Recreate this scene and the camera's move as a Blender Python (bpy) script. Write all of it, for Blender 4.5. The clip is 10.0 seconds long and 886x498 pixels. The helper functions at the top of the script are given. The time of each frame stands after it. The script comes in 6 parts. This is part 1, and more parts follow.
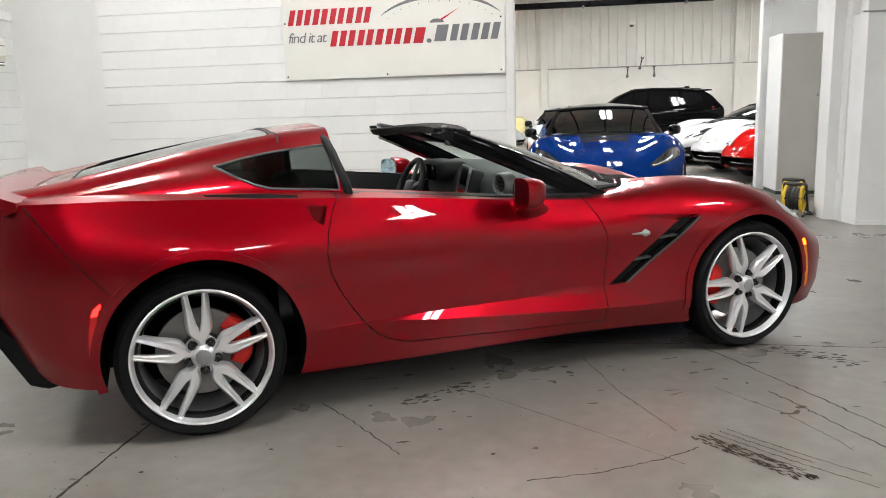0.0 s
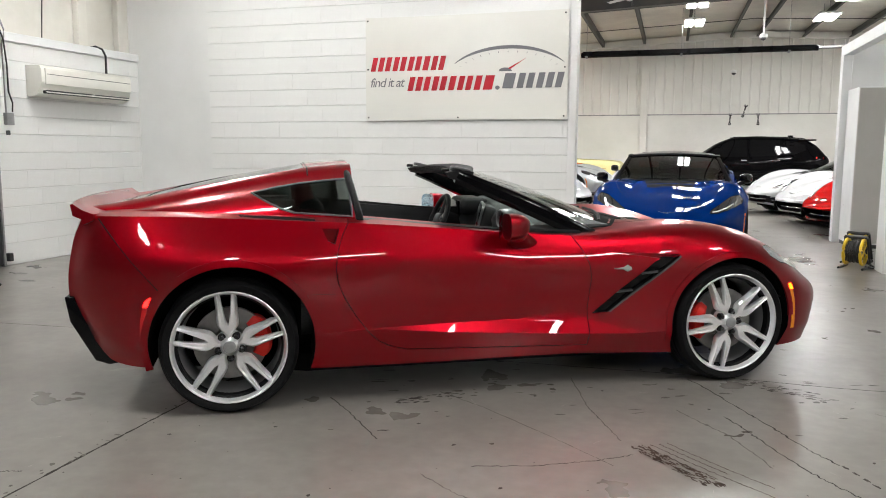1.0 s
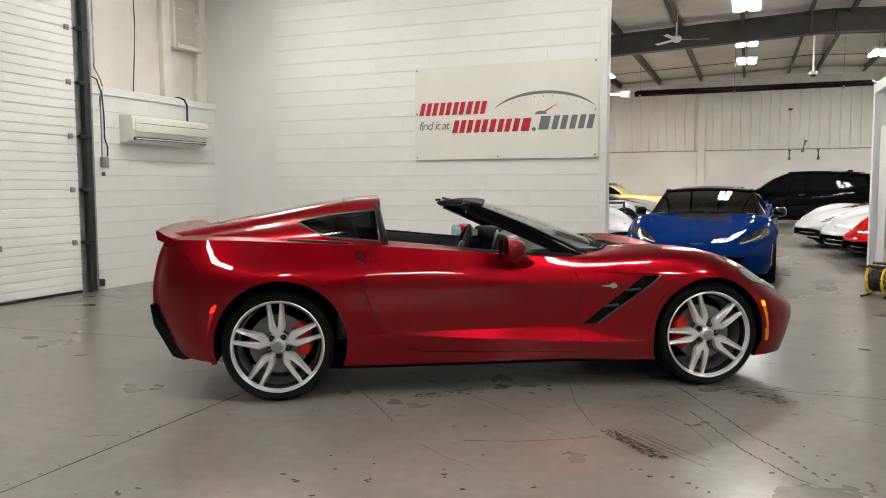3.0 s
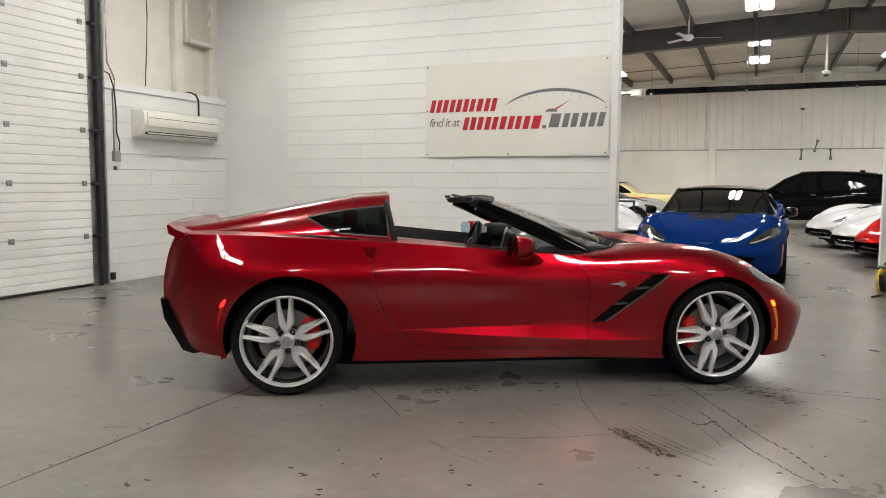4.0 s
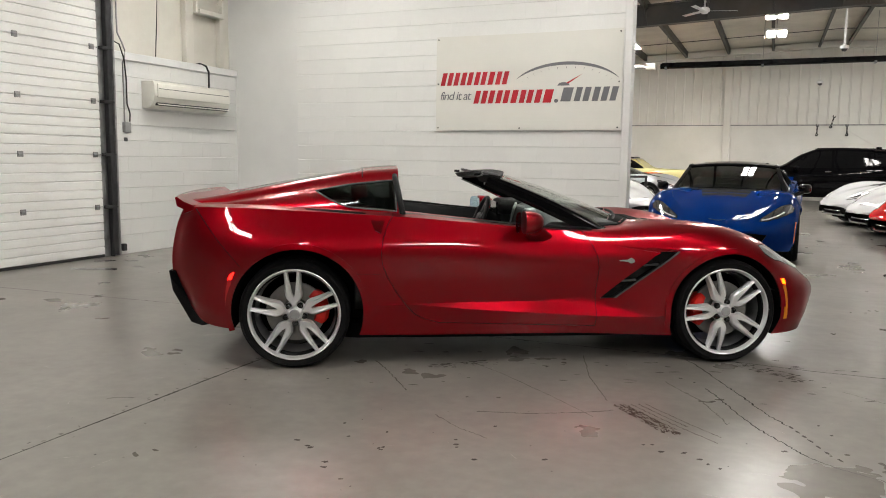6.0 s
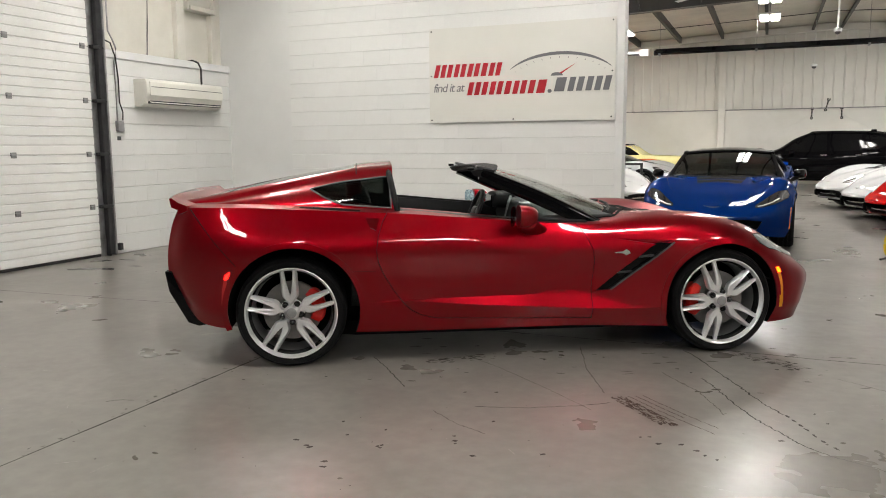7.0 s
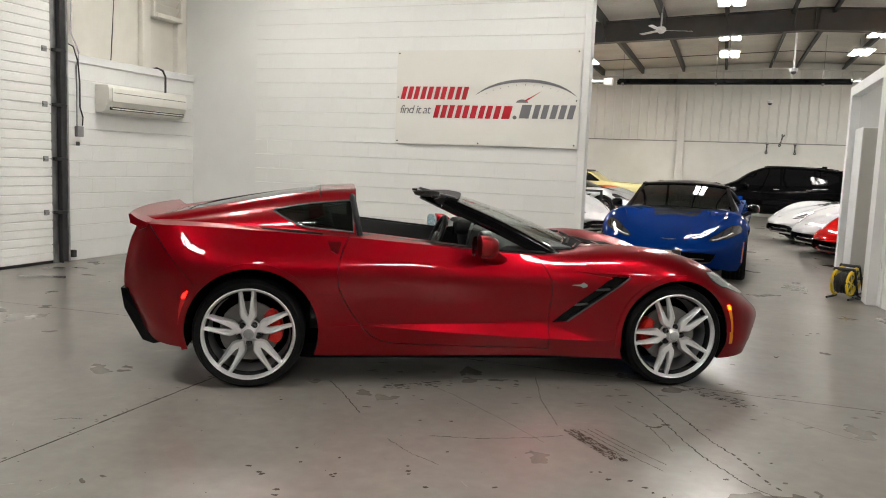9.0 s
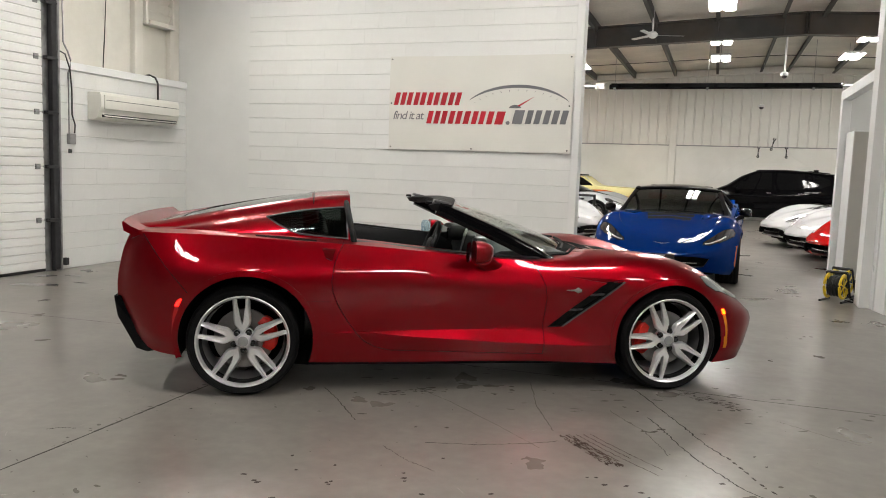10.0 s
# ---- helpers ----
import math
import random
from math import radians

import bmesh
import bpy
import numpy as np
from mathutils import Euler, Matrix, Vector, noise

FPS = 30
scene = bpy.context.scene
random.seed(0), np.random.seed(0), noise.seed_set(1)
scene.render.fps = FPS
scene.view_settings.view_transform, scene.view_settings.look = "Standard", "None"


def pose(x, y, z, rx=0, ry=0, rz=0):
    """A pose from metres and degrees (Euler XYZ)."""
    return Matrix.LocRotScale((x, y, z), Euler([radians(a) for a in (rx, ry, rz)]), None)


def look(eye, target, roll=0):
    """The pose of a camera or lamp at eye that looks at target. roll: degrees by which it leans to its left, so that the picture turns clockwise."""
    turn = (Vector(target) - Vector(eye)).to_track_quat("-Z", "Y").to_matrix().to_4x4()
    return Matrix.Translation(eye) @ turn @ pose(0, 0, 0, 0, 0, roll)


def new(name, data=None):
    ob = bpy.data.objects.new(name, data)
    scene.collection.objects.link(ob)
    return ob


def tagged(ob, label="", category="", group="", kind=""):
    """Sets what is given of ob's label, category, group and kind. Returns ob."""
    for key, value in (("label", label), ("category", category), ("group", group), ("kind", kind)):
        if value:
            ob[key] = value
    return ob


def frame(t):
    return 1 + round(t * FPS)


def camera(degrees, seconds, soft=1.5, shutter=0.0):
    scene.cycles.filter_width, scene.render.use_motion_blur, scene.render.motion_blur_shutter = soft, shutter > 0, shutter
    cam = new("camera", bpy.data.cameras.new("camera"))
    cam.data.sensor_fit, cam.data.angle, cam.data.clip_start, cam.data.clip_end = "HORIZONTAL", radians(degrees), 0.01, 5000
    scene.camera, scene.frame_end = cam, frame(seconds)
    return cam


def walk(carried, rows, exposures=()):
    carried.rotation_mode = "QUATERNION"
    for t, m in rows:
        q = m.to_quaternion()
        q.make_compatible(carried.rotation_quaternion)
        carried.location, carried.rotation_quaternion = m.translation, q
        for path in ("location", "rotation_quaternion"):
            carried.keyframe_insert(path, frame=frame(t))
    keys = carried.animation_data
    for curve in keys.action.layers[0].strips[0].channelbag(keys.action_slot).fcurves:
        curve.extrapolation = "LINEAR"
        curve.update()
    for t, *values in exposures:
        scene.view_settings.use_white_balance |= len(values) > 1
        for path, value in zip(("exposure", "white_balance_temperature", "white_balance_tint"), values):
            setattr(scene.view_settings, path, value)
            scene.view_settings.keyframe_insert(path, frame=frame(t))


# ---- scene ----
cam = camera(59.8, 10.0, 1.0)
PATH = [
    (0, (0.043, -0.001, 1.276), (-0.242, 1.946, 0.918), -1.7),
    (0.5, (0.428, -0.179, 1.259), (-0.05, 1.74, 0.959), 0.1),
    (1, (0.681, -0.439, 1.288), (0.123, 1.465, 1.032), 0.2),
    (1.5, (0.904, -0.722, 1.296), (0.311, 1.177, 1.087), -0.0),
    (2, (1.148, -0.951, 1.297), (0.476, 0.925, 1.128), 0.4),
    (2.5, (1.24, -1.075, 1.284), (0.521, 0.785, 1.124), -0.2),
    (4, (1.25, -1.102, 1.281), (0.498, 0.744, 1.112), 0.3),
    (4.5, (1.247, -1.096, 1.277), (0.485, 0.744, 1.101), 0.6),
    (5, (1.247, -1.085, 1.277), (0.477, 0.75, 1.085), 1.0),
    (5.5, (1.253, -1.084, 1.278), (0.48, 0.748, 1.065), 1.1),
    (7, (1.274, -1.077, 1.321), (0.506, 0.751, 1.058), -0.4),
    (7.5, (1.281, -1.081, 1.342), (0.539, 0.758, 1.086), -0.3),
    (8, (1.284, -1.115, 1.362), (0.573, 0.738, 1.115), 0.9),
    (8.5, (1.272, -1.108, 1.385), (0.586, 0.756, 1.152), 1.8),
    (9, (1.271, -1.105, 1.398), (0.599, 0.766, 1.176), 2.3),
    (9.5, (1.273, -1.104, 1.394), (0.613, 0.772, 1.184), 2.4),
    (10, (1.266, -1.106, 1.403), (0.609, 0.771, 1.195), 2.0),
]
walk(cam, [(t, look(eye, target, roll)) for t, eye, target, roll in PATH],
     [(0.0, 0.49, 6350, 10), (0.5, 0.42, 6350, 10), (1.0, 0.31, 6350, 10), (1.5, 0.22, 6400, 10), (2.0, 0.09, 6500, 10), (2.5, 0.02, 6700, 10),
      (5.5, 0.02, 6700, 10), (7.0, 0.07, 6700, 10), (7.5, 0.10, 6700, 10), (8.5, 0.07, 6700, 10), (9.5, 0.0, 6700, 10), (10.0, 0.0, 6700, 10)])

# ---- world ----
# an indoor hall lit by its ceiling fixtures; the world outside is dim
world = bpy.data.worlds.new("world")
world.use_nodes = True
world.node_tree.nodes["Background"].inputs[0].default_value = (0.6, 0.65, 0.7, 1)
world.node_tree.nodes["Background"].inputs[1].default_value = 0.05
scene.world = world
LAMP = 64.0


# ---- materials ----
def material(name, color, rough=0.5, metal=0.0, coat=0.0, vary=0.0, vary_scale=3.0, grain=0.0, grain_scale=60.0,
             bump=0.0, bump_scale=80.0, rough_vary=0.0, spec=0.5, stain=None, stain_scale=1.0, stain_amount=0.0, per_piece=0.0):
    """A principled material with colour variation at two scales, uneven gloss and fine relief."""
    m = bpy.data.materials.new(name)
    m.use_nodes = True
    nt = m.node_tree
    n, l = nt.nodes, nt.links
    b = n["Principled BSDF"]
    b.inputs["Base Color"].default_value = (*color, 1)
    b.inputs["Roughness"].default_value = rough
    b.inputs["Metallic"].default_value = metal
    b.inputs["Coat Weight"].default_value = coat
    b.inputs["Coat Roughness"].default_value = 0.015
    b.inputs["Coat IOR"].default_value = 1.5
    b.inputs["Specular IOR Level"].default_value = spec
    if vary or grain or bump or rough_vary or stain or per_piece:
        tc = n.new("ShaderNodeTexCoord")
    out = None

    def noise_tex(scale, detail=4.0, rough_=0.55):
        t = n.new("ShaderNodeTexNoise")
        t.inputs["Scale"].default_value = scale
        t.inputs["Detail"].default_value = detail
        t.inputs["Roughness"].default_value = rough_
        l.new(tc.outputs["Object"], t.inputs["Vector"])
        return t.outputs["Fac"]

    def ranged(sock, lo, hi, a=0.3, c=0.7):
        r = n.new("ShaderNodeMapRange")
        r.inputs["From Min"].default_value, r.inputs["From Max"].default_value = a, c
        r.inputs["To Min"].default_value, r.inputs["To Max"].default_value = lo, hi
        l.new(sock, r.inputs["Value"])
        return r.outputs["Result"]

    def times(sock_a, sock_b):
        q = n.new("ShaderNodeMath")
        q.operation = "MULTIPLY"
        l.new(sock_a, q.inputs[0])
        l.new(sock_b, q.inputs[1])
        return q.outputs[0]
    if vary:
        out = ranged(noise_tex(vary_scale), 1 - vary, 1 + vary)
    if grain:
        g = ranged(noise_tex(grain_scale, 2.0), 1 - grain, 1 + grain)
        out = g if out is None else times(out, g)
    if per_piece:
        oi = n.new("ShaderNodeObjectInfo")
        g = ranged(oi.outputs["Random"], 1 - per_piece, 1 + per_piece, 0.0, 1.0)
        out = g if out is None else times(out, g)
    col = None
    if out is not None:
        mx = n.new("ShaderNodeVectorMath")
        mx.operation = "SCALE"
        mx.inputs[0].default_value = color
        l.new(out, mx.inputs["Scale"])
        col = mx.outputs[0]
    if stain:
        f = ranged(noise_tex(stain_scale, 8.0, 0.62), 0.0, stain_amount, 0.42, 0.80)
        mix = n.new("ShaderNodeMix")
        mix.data_type = "RGBA"
        l.new(f, mix.inputs["Factor"])
        if col is not None:
            l.new(col, mix.inputs["A"])
        else:
            mix.inputs["A"].default_value = (*color, 1)
        mix.inputs["B"].default_value = (*stain, 1)
        col = mix.outputs["Result"]
    if col is not None:
        l.new(col, b.inputs["Base Color"])
    if rough_vary:
        l.new(ranged(noise_tex(vary_scale * 1.7), max(0.02, rough - rough_vary), rough + rough_vary), b.inputs["Roughness"])
    if bump:
        bp = n.new("ShaderNodeBump")
        bp.inputs["Strength"].default_value = bump
        bp.inputs["Distance"].default_value = 0.01
        l.new(noise_tex(bump_scale, 3.0), bp.inputs["Height"])
        l.new(bp.outputs[0], b.inputs["Normal"])
    return m


def glowing(name, color, strength):
    m = bpy.data.materials.new(name)
    m.use_nodes = True
    b = m.node_tree.nodes["Principled BSDF"]
    b.inputs["Base Color"].default_value = (*color, 1)
    b.inputs["Emission Color"].default_value = (*color, 1)
    b.inputs["Emission Strength"].default_value = strength
    return m


def glass(name, color, rough=0.0, ior=1.38):
    """Thin glazing: part clear, part gloss."""
    m = bpy.data.materials.new(name)
    m.use_nodes = True
    nt = m.node_tree
    n, l = nt.nodes, nt.links
    n.remove(n["Principled BSDF"])
    tr = n.new("ShaderNodeBsdfTransparent")
    tr.inputs[0].default_value = (*color, 1)
    gl = n.new("ShaderNodeBsdfGlossy")
    gl.inputs["Roughness"].default_value = rough
    gl.inputs["Color"].default_value = (1, 1, 1, 1)
    lw = n.new("ShaderNodeLayerWeight")
    lw.inputs["Blend"].default_value = 0.5
    pw = n.new("ShaderNodeMath")
    pw.operation = "POWER"
    pw.inputs[1].default_value = 5.0
    l.new(lw.outputs["Facing"], pw.inputs[0])
    fr = n.new("ShaderNodeMath")
    fr.operation = "MULTIPLY_ADD"
    fr.inputs[1].default_value = 0.92
    fr.inputs[2].default_value = ((ior - 1) / (ior + 1)) ** 2
    l.new(pw.outputs[0], fr.inputs[0])
    mx = n.new("ShaderNodeMixShader")
    l.new(fr.outputs[0], mx.inputs[0])
    l.new(tr.outputs[0], mx.inputs[1])
    l.new(gl.outputs[0], mx.inputs[2])
    l.new(mx.outputs[0], n["Material Output"].inputs["Surface"])
    return m


def car_paint(name, color, metal=0.25, rough=0.35, coat=0.6):
    return material(name, color, rough, metal, coat, grain=0.05, grain_scale=900.0, spec=0.0)


M_RED = car_paint("crystal_red_paint", (0.290, 0.0018, 0.0080), 0.86, 0.31, 0.75)
M_BLUE = car_paint("blue_paint", (0.0003, 0.019, 0.130), 0.0, 0.4, 0.35)
M_WHITE = car_paint("white_paint", (0.45, 0.455, 0.46), 0.0, 0.4)
M_TORCH = car_paint("torch_red_paint", (0.42, 0.004, 0.004), 0.0, 0.4)
M_SILVER = car_paint("silver_paint", (0.42, 0.44, 0.45), 0.7, 0.35)
M_BLACK = car_paint("black_paint", (0.002, 0.002, 0.0024), 0.0, 0.4, 0.22)
M_YELLOW = car_paint("pale_yellow_paint", (0.78, 0.70, 0.34), 0.0, 0.4)
M_ORANGE = car_paint("orange_paint", (0.75, 0.17, 0.04), 0.0, 0.4)
M_GLOSSBLACK = material("gloss_black_trim", (0.003, 0.003, 0.0035), 0.05, 0.0, 0.0, spec=0.22)
M_TRIM = material("matte_black_trim", (0.006, 0.006, 0.0065), 0.5, bump=0.2, bump_scale=400, spec=0.12)
M_LINER = material("wheel_well_liner", (0.004, 0.004, 0.004), 0.9, vary=0.3, vary_scale=8, spec=0.1)
M_RUBBER = material("tyre_rubber", (0.006, 0.006, 0.0065), 0.55, vary=0.2, vary_scale=9, bump=0.15, bump_scale=300, spec=0.12)
M_ALLOY = material("silver_alloy", (0.84, 0.84, 0.852), 0.28, 0.68, grain=0.03, grain_scale=200)
M_STEEL = material("brake_steel", (0.27, 0.265, 0.255), 0.42, 0.7, vary=0.1, vary_scale=30)
M_CALIPER = material("red_caliper", (0.72, 0.016, 0.010), 0.35, 0.0, 0.3)
M_NUT = material("lug_steel_and_pocket_shade", (0.05, 0.05, 0.053), 0.22, 0.8)
M_CHROME = material("chrome", (0.75, 0.75, 0.76), 0.1, 1.0)
M_DARKMETAL = material("dark_metal", (0.10, 0.10, 0.105), 0.4, 0.8, vary=0.2, vary_scale=5)
M_LEATHER = material("black_leather", (0.010, 0.010, 0.011), 0.5, bump=0.25, bump_scale=220, vary=0.15, spec=0.25)
M_REDLEATHER = material("red_leather", (0.33, 0.012, 0.014), 0.45, bump=0.25, bump_scale=220, vary=0.15)
M_GREYTRIM = material("grey_dash_trim", (0.045, 0.050, 0.050), 0.5, bump=0.15, bump_scale=260, vary=0.1)
M_BARREL = material("wheel_barrel_silver", (0.50, 0.50, 0.51), 0.34, 0.7, grain=0.05, grain_scale=200)
M_GLASS = glass("clear_glass", (0.84, 0.88, 0.86), 0.0, 1.30)
M_TINT = glass("dark_tinted_glass", (0.40, 0.43, 0.42), 0.0, 1.30)
M_LENS = material("clear_lamp_lens", (0.34, 0.35, 0.36), 0.12, 0.6, 0.8, vary=0.5, vary_scale=14)
M_DARKLENS = material("smoked_lamp_lens", (0.03, 0.03, 0.033), 0.1, 0.1, 1.0, vary=0.5, vary_scale=14)
M_TAIL = material("red_tail_lens", (0.35, 0.008, 0.008), 0.12, 0.0, 0.8)
M_GLOW_RED = glowing("lit_red_marker", (1.0, 0.0045, 0.003), 16.0)
# reflector strip is no lamp; a faint glow is added to keep it bright
M_GLOW_STRIP = glowing("reflector_red_with_glow", (0.40, 0.004, 0.006), 0.22)
M_GLOW_AMBER = glowing("lit_amber_marker", (1.0, 0.055, 0.0015), 12.0)
M_AMBER = material("amber_lens", (0.85, 0.20, 0.01), 0.2, 0.0, 0.6)
M_MIRROR = material("mirror_glass", (0.55, 0.70, 0.78), 0.02, 1.0)
M_GAUGE = material("gauge_silver", (0.40, 0.41, 0.42), 0.3, 0.7, vary=0.2, vary_scale=20)

M_BLOCK = material("painted_block", (0.72, 0.725, 0.71), 0.5, vary=0.04, vary_scale=2.2, grain=0.02, grain_scale=90, bump=0.35,
                   bump_scale=140, rough_vary=0.08, per_piece=0.02, stain=(0.58, 0.58, 0.55), stain_scale=0.8, stain_amount=0.3)
# greyer than the block paint: shade in the joints put into the colour
M_JOINT = material("shaded_joint_paint", (0.56, 0.565, 0.55), 0.7, vary=0.08, bump=0.3)
# only for the unseen walls added round the near hall
M_BACKWALL = material("unseen_grey_wall", (0.12, 0.12, 0.123), 0.6, vary=0.08, vary_scale=1.2, bump=0.12, bump_scale=60)
M_WALL = material("painted_plaster", (0.71, 0.715, 0.705), 0.5, vary=0.05, vary_scale=1.2, bump=0.12, bump_scale=60, rough_vary=0.1,
                  stain=(0.62, 0.62, 0.59), stain_scale=0.7, stain_amount=0.35)
M_LINERWALL = material("white_metal_liner", (0.73, 0.72, 0.68), 0.42, vary=0.05, vary_scale=0.7, grain=0.02, stain=(0.52, 0.51, 0.46),
                       stain_scale=0.5, stain_amount=0.6, rough_vary=0.1)
M_VINYL = material("cream_vinyl_insulation", (0.66, 0.64, 0.58), 0.4, vary=0.08, vary_scale=1.4, bump=0.3, bump_scale=5,
                   stain=(0.5, 0.47, 0.4), stain_scale=1.2, stain_amount=0.5)
M_DOOR = material("white_steel_door", (0.80, 0.80, 0.78), 0.38, vary=0.04, vary_scale=1.6, bump=0.15, bump_scale=220,
                  stain=(0.6, 0.59, 0.55), stain_scale=1.1, stain_amount=0.35)
M_GALV = material("galvanised_steel", (0.30, 0.30, 0.30), 0.45, 0.7, vary=0.3, vary_scale=6, rough_vary=0.12)
M_TRACK = material("dark_track_steel", (0.03, 0.03, 0.032), 0.5, 0.4, vary=0.3, vary_scale=7)
M_ROOF = material("roof_insulation", (0.73, 0.705, 0.64), 0.6, vary=0.12, vary_scale=0.9, grain=0.05, grain_scale=20)
M_BEAM = material("grey_painted_steel", (0.062, 0.062, 0.063), 0.5, 0.1, vary=0.3, vary_scale=1.4, rough_vary=0.1,
                  stain=(0.13, 0.085, 0.045), stain_scale=0.55, stain_amount=0.7)
M_PURLIN = material("dark_purlin_steel", (0.075, 0.073, 0.068), 0.55, 0.2, vary=0.2, vary_scale=2)
M_WHITEMETAL = material("white_enamel", (0.74, 0.745, 0.74), 0.35, vary=0.04, vary_scale=3, rough_vary=0.08)
M_ACWHITE = material("air_conditioner_plastic", (0.74, 0.73, 0.67), 0.38, vary=0.03, vary_scale=4)
M_BANNER = material("banner_vinyl", (0.70, 0.695, 0.65), 0.13, vary=0.02, vary_scale=2, bump=0.25, bump_scale=2.2)
M_INKRED = material("banner_red_ink", (0.46, 0.012, 0.025), 0.3, vary=0.04)
M_INKGREY = material("banner_grey_ink", (0.15, 0.15, 0.16), 0.3, vary=0.04)
M_LIGHT = glowing("lamp_diffuser", (1.0, 0.985, 0.95), LAMP * 1.0)
# same fixture as M_LIGHT, its strength raised to lift the far hall
M_LIGHT_FAR = glowing("boosted_lamp_diffuser", (1.0, 0.985, 0.95), LAMP * 1.14)
M_LABEL = material("faded_pink_label", (0.30, 0.13, 0.12), 0.5, vary=0.1)
M_LATCH = material("grey_latch_plastic", (0.055, 0.055, 0.058), 0.35, vary=0.15)
M_CABINET = material("grey_cabinet_enamel", (0.52, 0.505, 0.47), 0.4, vary=0.05, vary_scale=2, rough_vary=0.08)
M_PLASTICBLACK = material("black_plastic", (0.015, 0.015, 0.015), 0.45, vary=0.2)
M_REELYELLOW = material("yellow_reel_plastic", (0.75, 0.52, 0.02), 0.4, vary=0.1)
M_CABLE = material("black_cable", (0.012, 0.012, 0.012), 0.5)
M_PLATE = material("dark_plate_frame", (0.03, 0.03, 0.032), 0.35)


M_FLOOR = material("polished_concrete", (0.184, 0.171, 0.154), 0.30, vary=0.14, vary_scale=0.9, grain=0.12, grain_scale=11, rough_vary=0.04,
                   stain=(0.115, 0.105, 0.094), stain_scale=2.3, stain_amount=0.55, spec=0.72)
M_CRACK = material("dark_joint_dirt", (0.050, 0.046, 0.041), 0.7, vary=0.4, vary_scale=7, spec=0.12)
M_STAIN = material("dark_floor_stain", (0.045, 0.037, 0.032), 0.5, vary=0.4, vary_scale=12, spec=0.12)
M_RUST = material("rusty_tyre_print", (0.062, 0.040, 0.030), 0.5, vary=0.4, vary_scale=16, spec=0.12)
M_WET = material("wet_floor_patch", (0.085, 0.08, 0.075), 0.12, vary=0.3, vary_scale=5)
M_PALE = material("pale_floor_patch", (0.27, 0.255, 0.235), 0.35, vary=0.2, vary_scale=8)
M_DIRT = material("grey_floor_dirt", (0.115, 0.106, 0.096), 0.45, vary=0.4, vary_scale=14, spec=0.12)


# ---- building tools ----
def mesh_of(name, verts, faces, mats, smooth=None):
    me = bpy.data.meshes.new(name)
    me.from_pydata([tuple(v) for v in verts], [], faces)
    for m in (mats if isinstance(mats, (list, tuple)) else [mats]):
        me.materials.append(m)
    if smooth is not None:
        shade(me, smooth)
    return me


def shade(me, degrees):
    me.polygons.foreach_set("use_smooth", [True] * len(me.polygons))
    me.set_sharp_from_angle(angle=radians(degrees))
    me.update()


def thing(name, m, label, category, group="", kind=""):
    """An Empty at a thing's base that carries its parts."""
    ob = new(name)
    ob.empty_display_size = 0.1
    ob.matrix_basis = m
    return tagged(ob, label, category, group, kind)


def part(name, src, mat, parent, label="", m=None, smooth=35):
    """Links a bmesh or a mesh as one mesh object under a thing or a part."""
    if isinstance(src, bmesh.types.BMesh):
        bmesh.ops.recalc_face_normals(src, faces=src.faces)
        me = bpy.data.meshes.new(name)
        src.to_mesh(me)
        src.free()
    else:
        me = src
    if mat is not None:
        me.materials.clear()
        me.materials.append(mat)
    if smooth:
        shade(me, smooth)
    ob = new(name, me)
    if parent is not None:
        ob.parent = parent
    if m is not None:
        ob.matrix_basis = m
    if label:
        ob["label"] = label
    return ob


def solid(name, src, mat, label, category, group="", kind="", m=None, smooth=35):
    """A thing that is one mesh."""
    ob = part(name, src, mat, None, "", m, smooth)
    return tagged(ob, label, category, group, kind)


def box(bm, lo, hi, bevel=0.0, seg=1, m=None):
    """A box from corner lo to corner hi, with rounded edges."""
    r = bmesh.ops.create_cube(bm, size=1.0)
    vs = r["verts"]
    for v in vs:
        v.co = Vector([(a + b) / 2 + (b - a) * c for a, b, c in zip(lo, hi, v.co)])
    if bevel:
        es = list({e for v in vs for e in v.link_edges})
        rb = bmesh.ops.bevel(bm, geom=es, offset=bevel, segments=seg, affect="EDGES", profile=0.5)
        vs = list({v for f in rb["faces"] for v in f.verts} | {v for v in vs if v.is_valid})
    if m is not None:
        for v in vs:
            v.co = m @ v.co
    return vs


def boxed(lo, hi, bevel=0.0, seg=1, m=None):
    bm = bmesh.new()
    box(bm, lo, hi, bevel, seg, m)
    return bm


def tube(bm, pts, r, n=10, closed=False):
    """A round bar along a polyline."""
    pts = [Vector(p) for p in pts]
    rings = []
    k = len(pts)
    up = Vector((0, 0, 1))
    for i, p in enumerate(pts):
        a, b = (pts[(i - 1) % k], pts[(i + 1) % k]) if closed else (pts[max(i - 1, 0)], pts[min(i + 1, k - 1)])
        d = (b - a).normalized()
        s = d.cross(up)
        if s.length < 1e-3:
            s = d.cross(Vector((1, 0, 0)))
        s.normalize()
        w = s.cross(d)
        rr = r[i] if isinstance(r, (list, tuple)) else r
        rings.append([bm.verts.new(p + rr * (math.cos(2 * math.pi * j / n) * s + math.sin(2 * math.pi * j / n) * w)) for j in range(n)])
    for i in range(k if closed else k - 1):
        A, B = rings[i], rings[(i + 1) % k]
        for j in range(n):
            bm.faces.new((A[j], A[(j + 1) % n], B[(j + 1) % n], B[j]))
    if not closed:
        bm.faces.new(rings[0][::-1])
        bm.faces.new(rings[-1])
    return bm


def tubed(pts, r, n=10, closed=False):
    return tube(bmesh.new(), pts, r, n, closed)


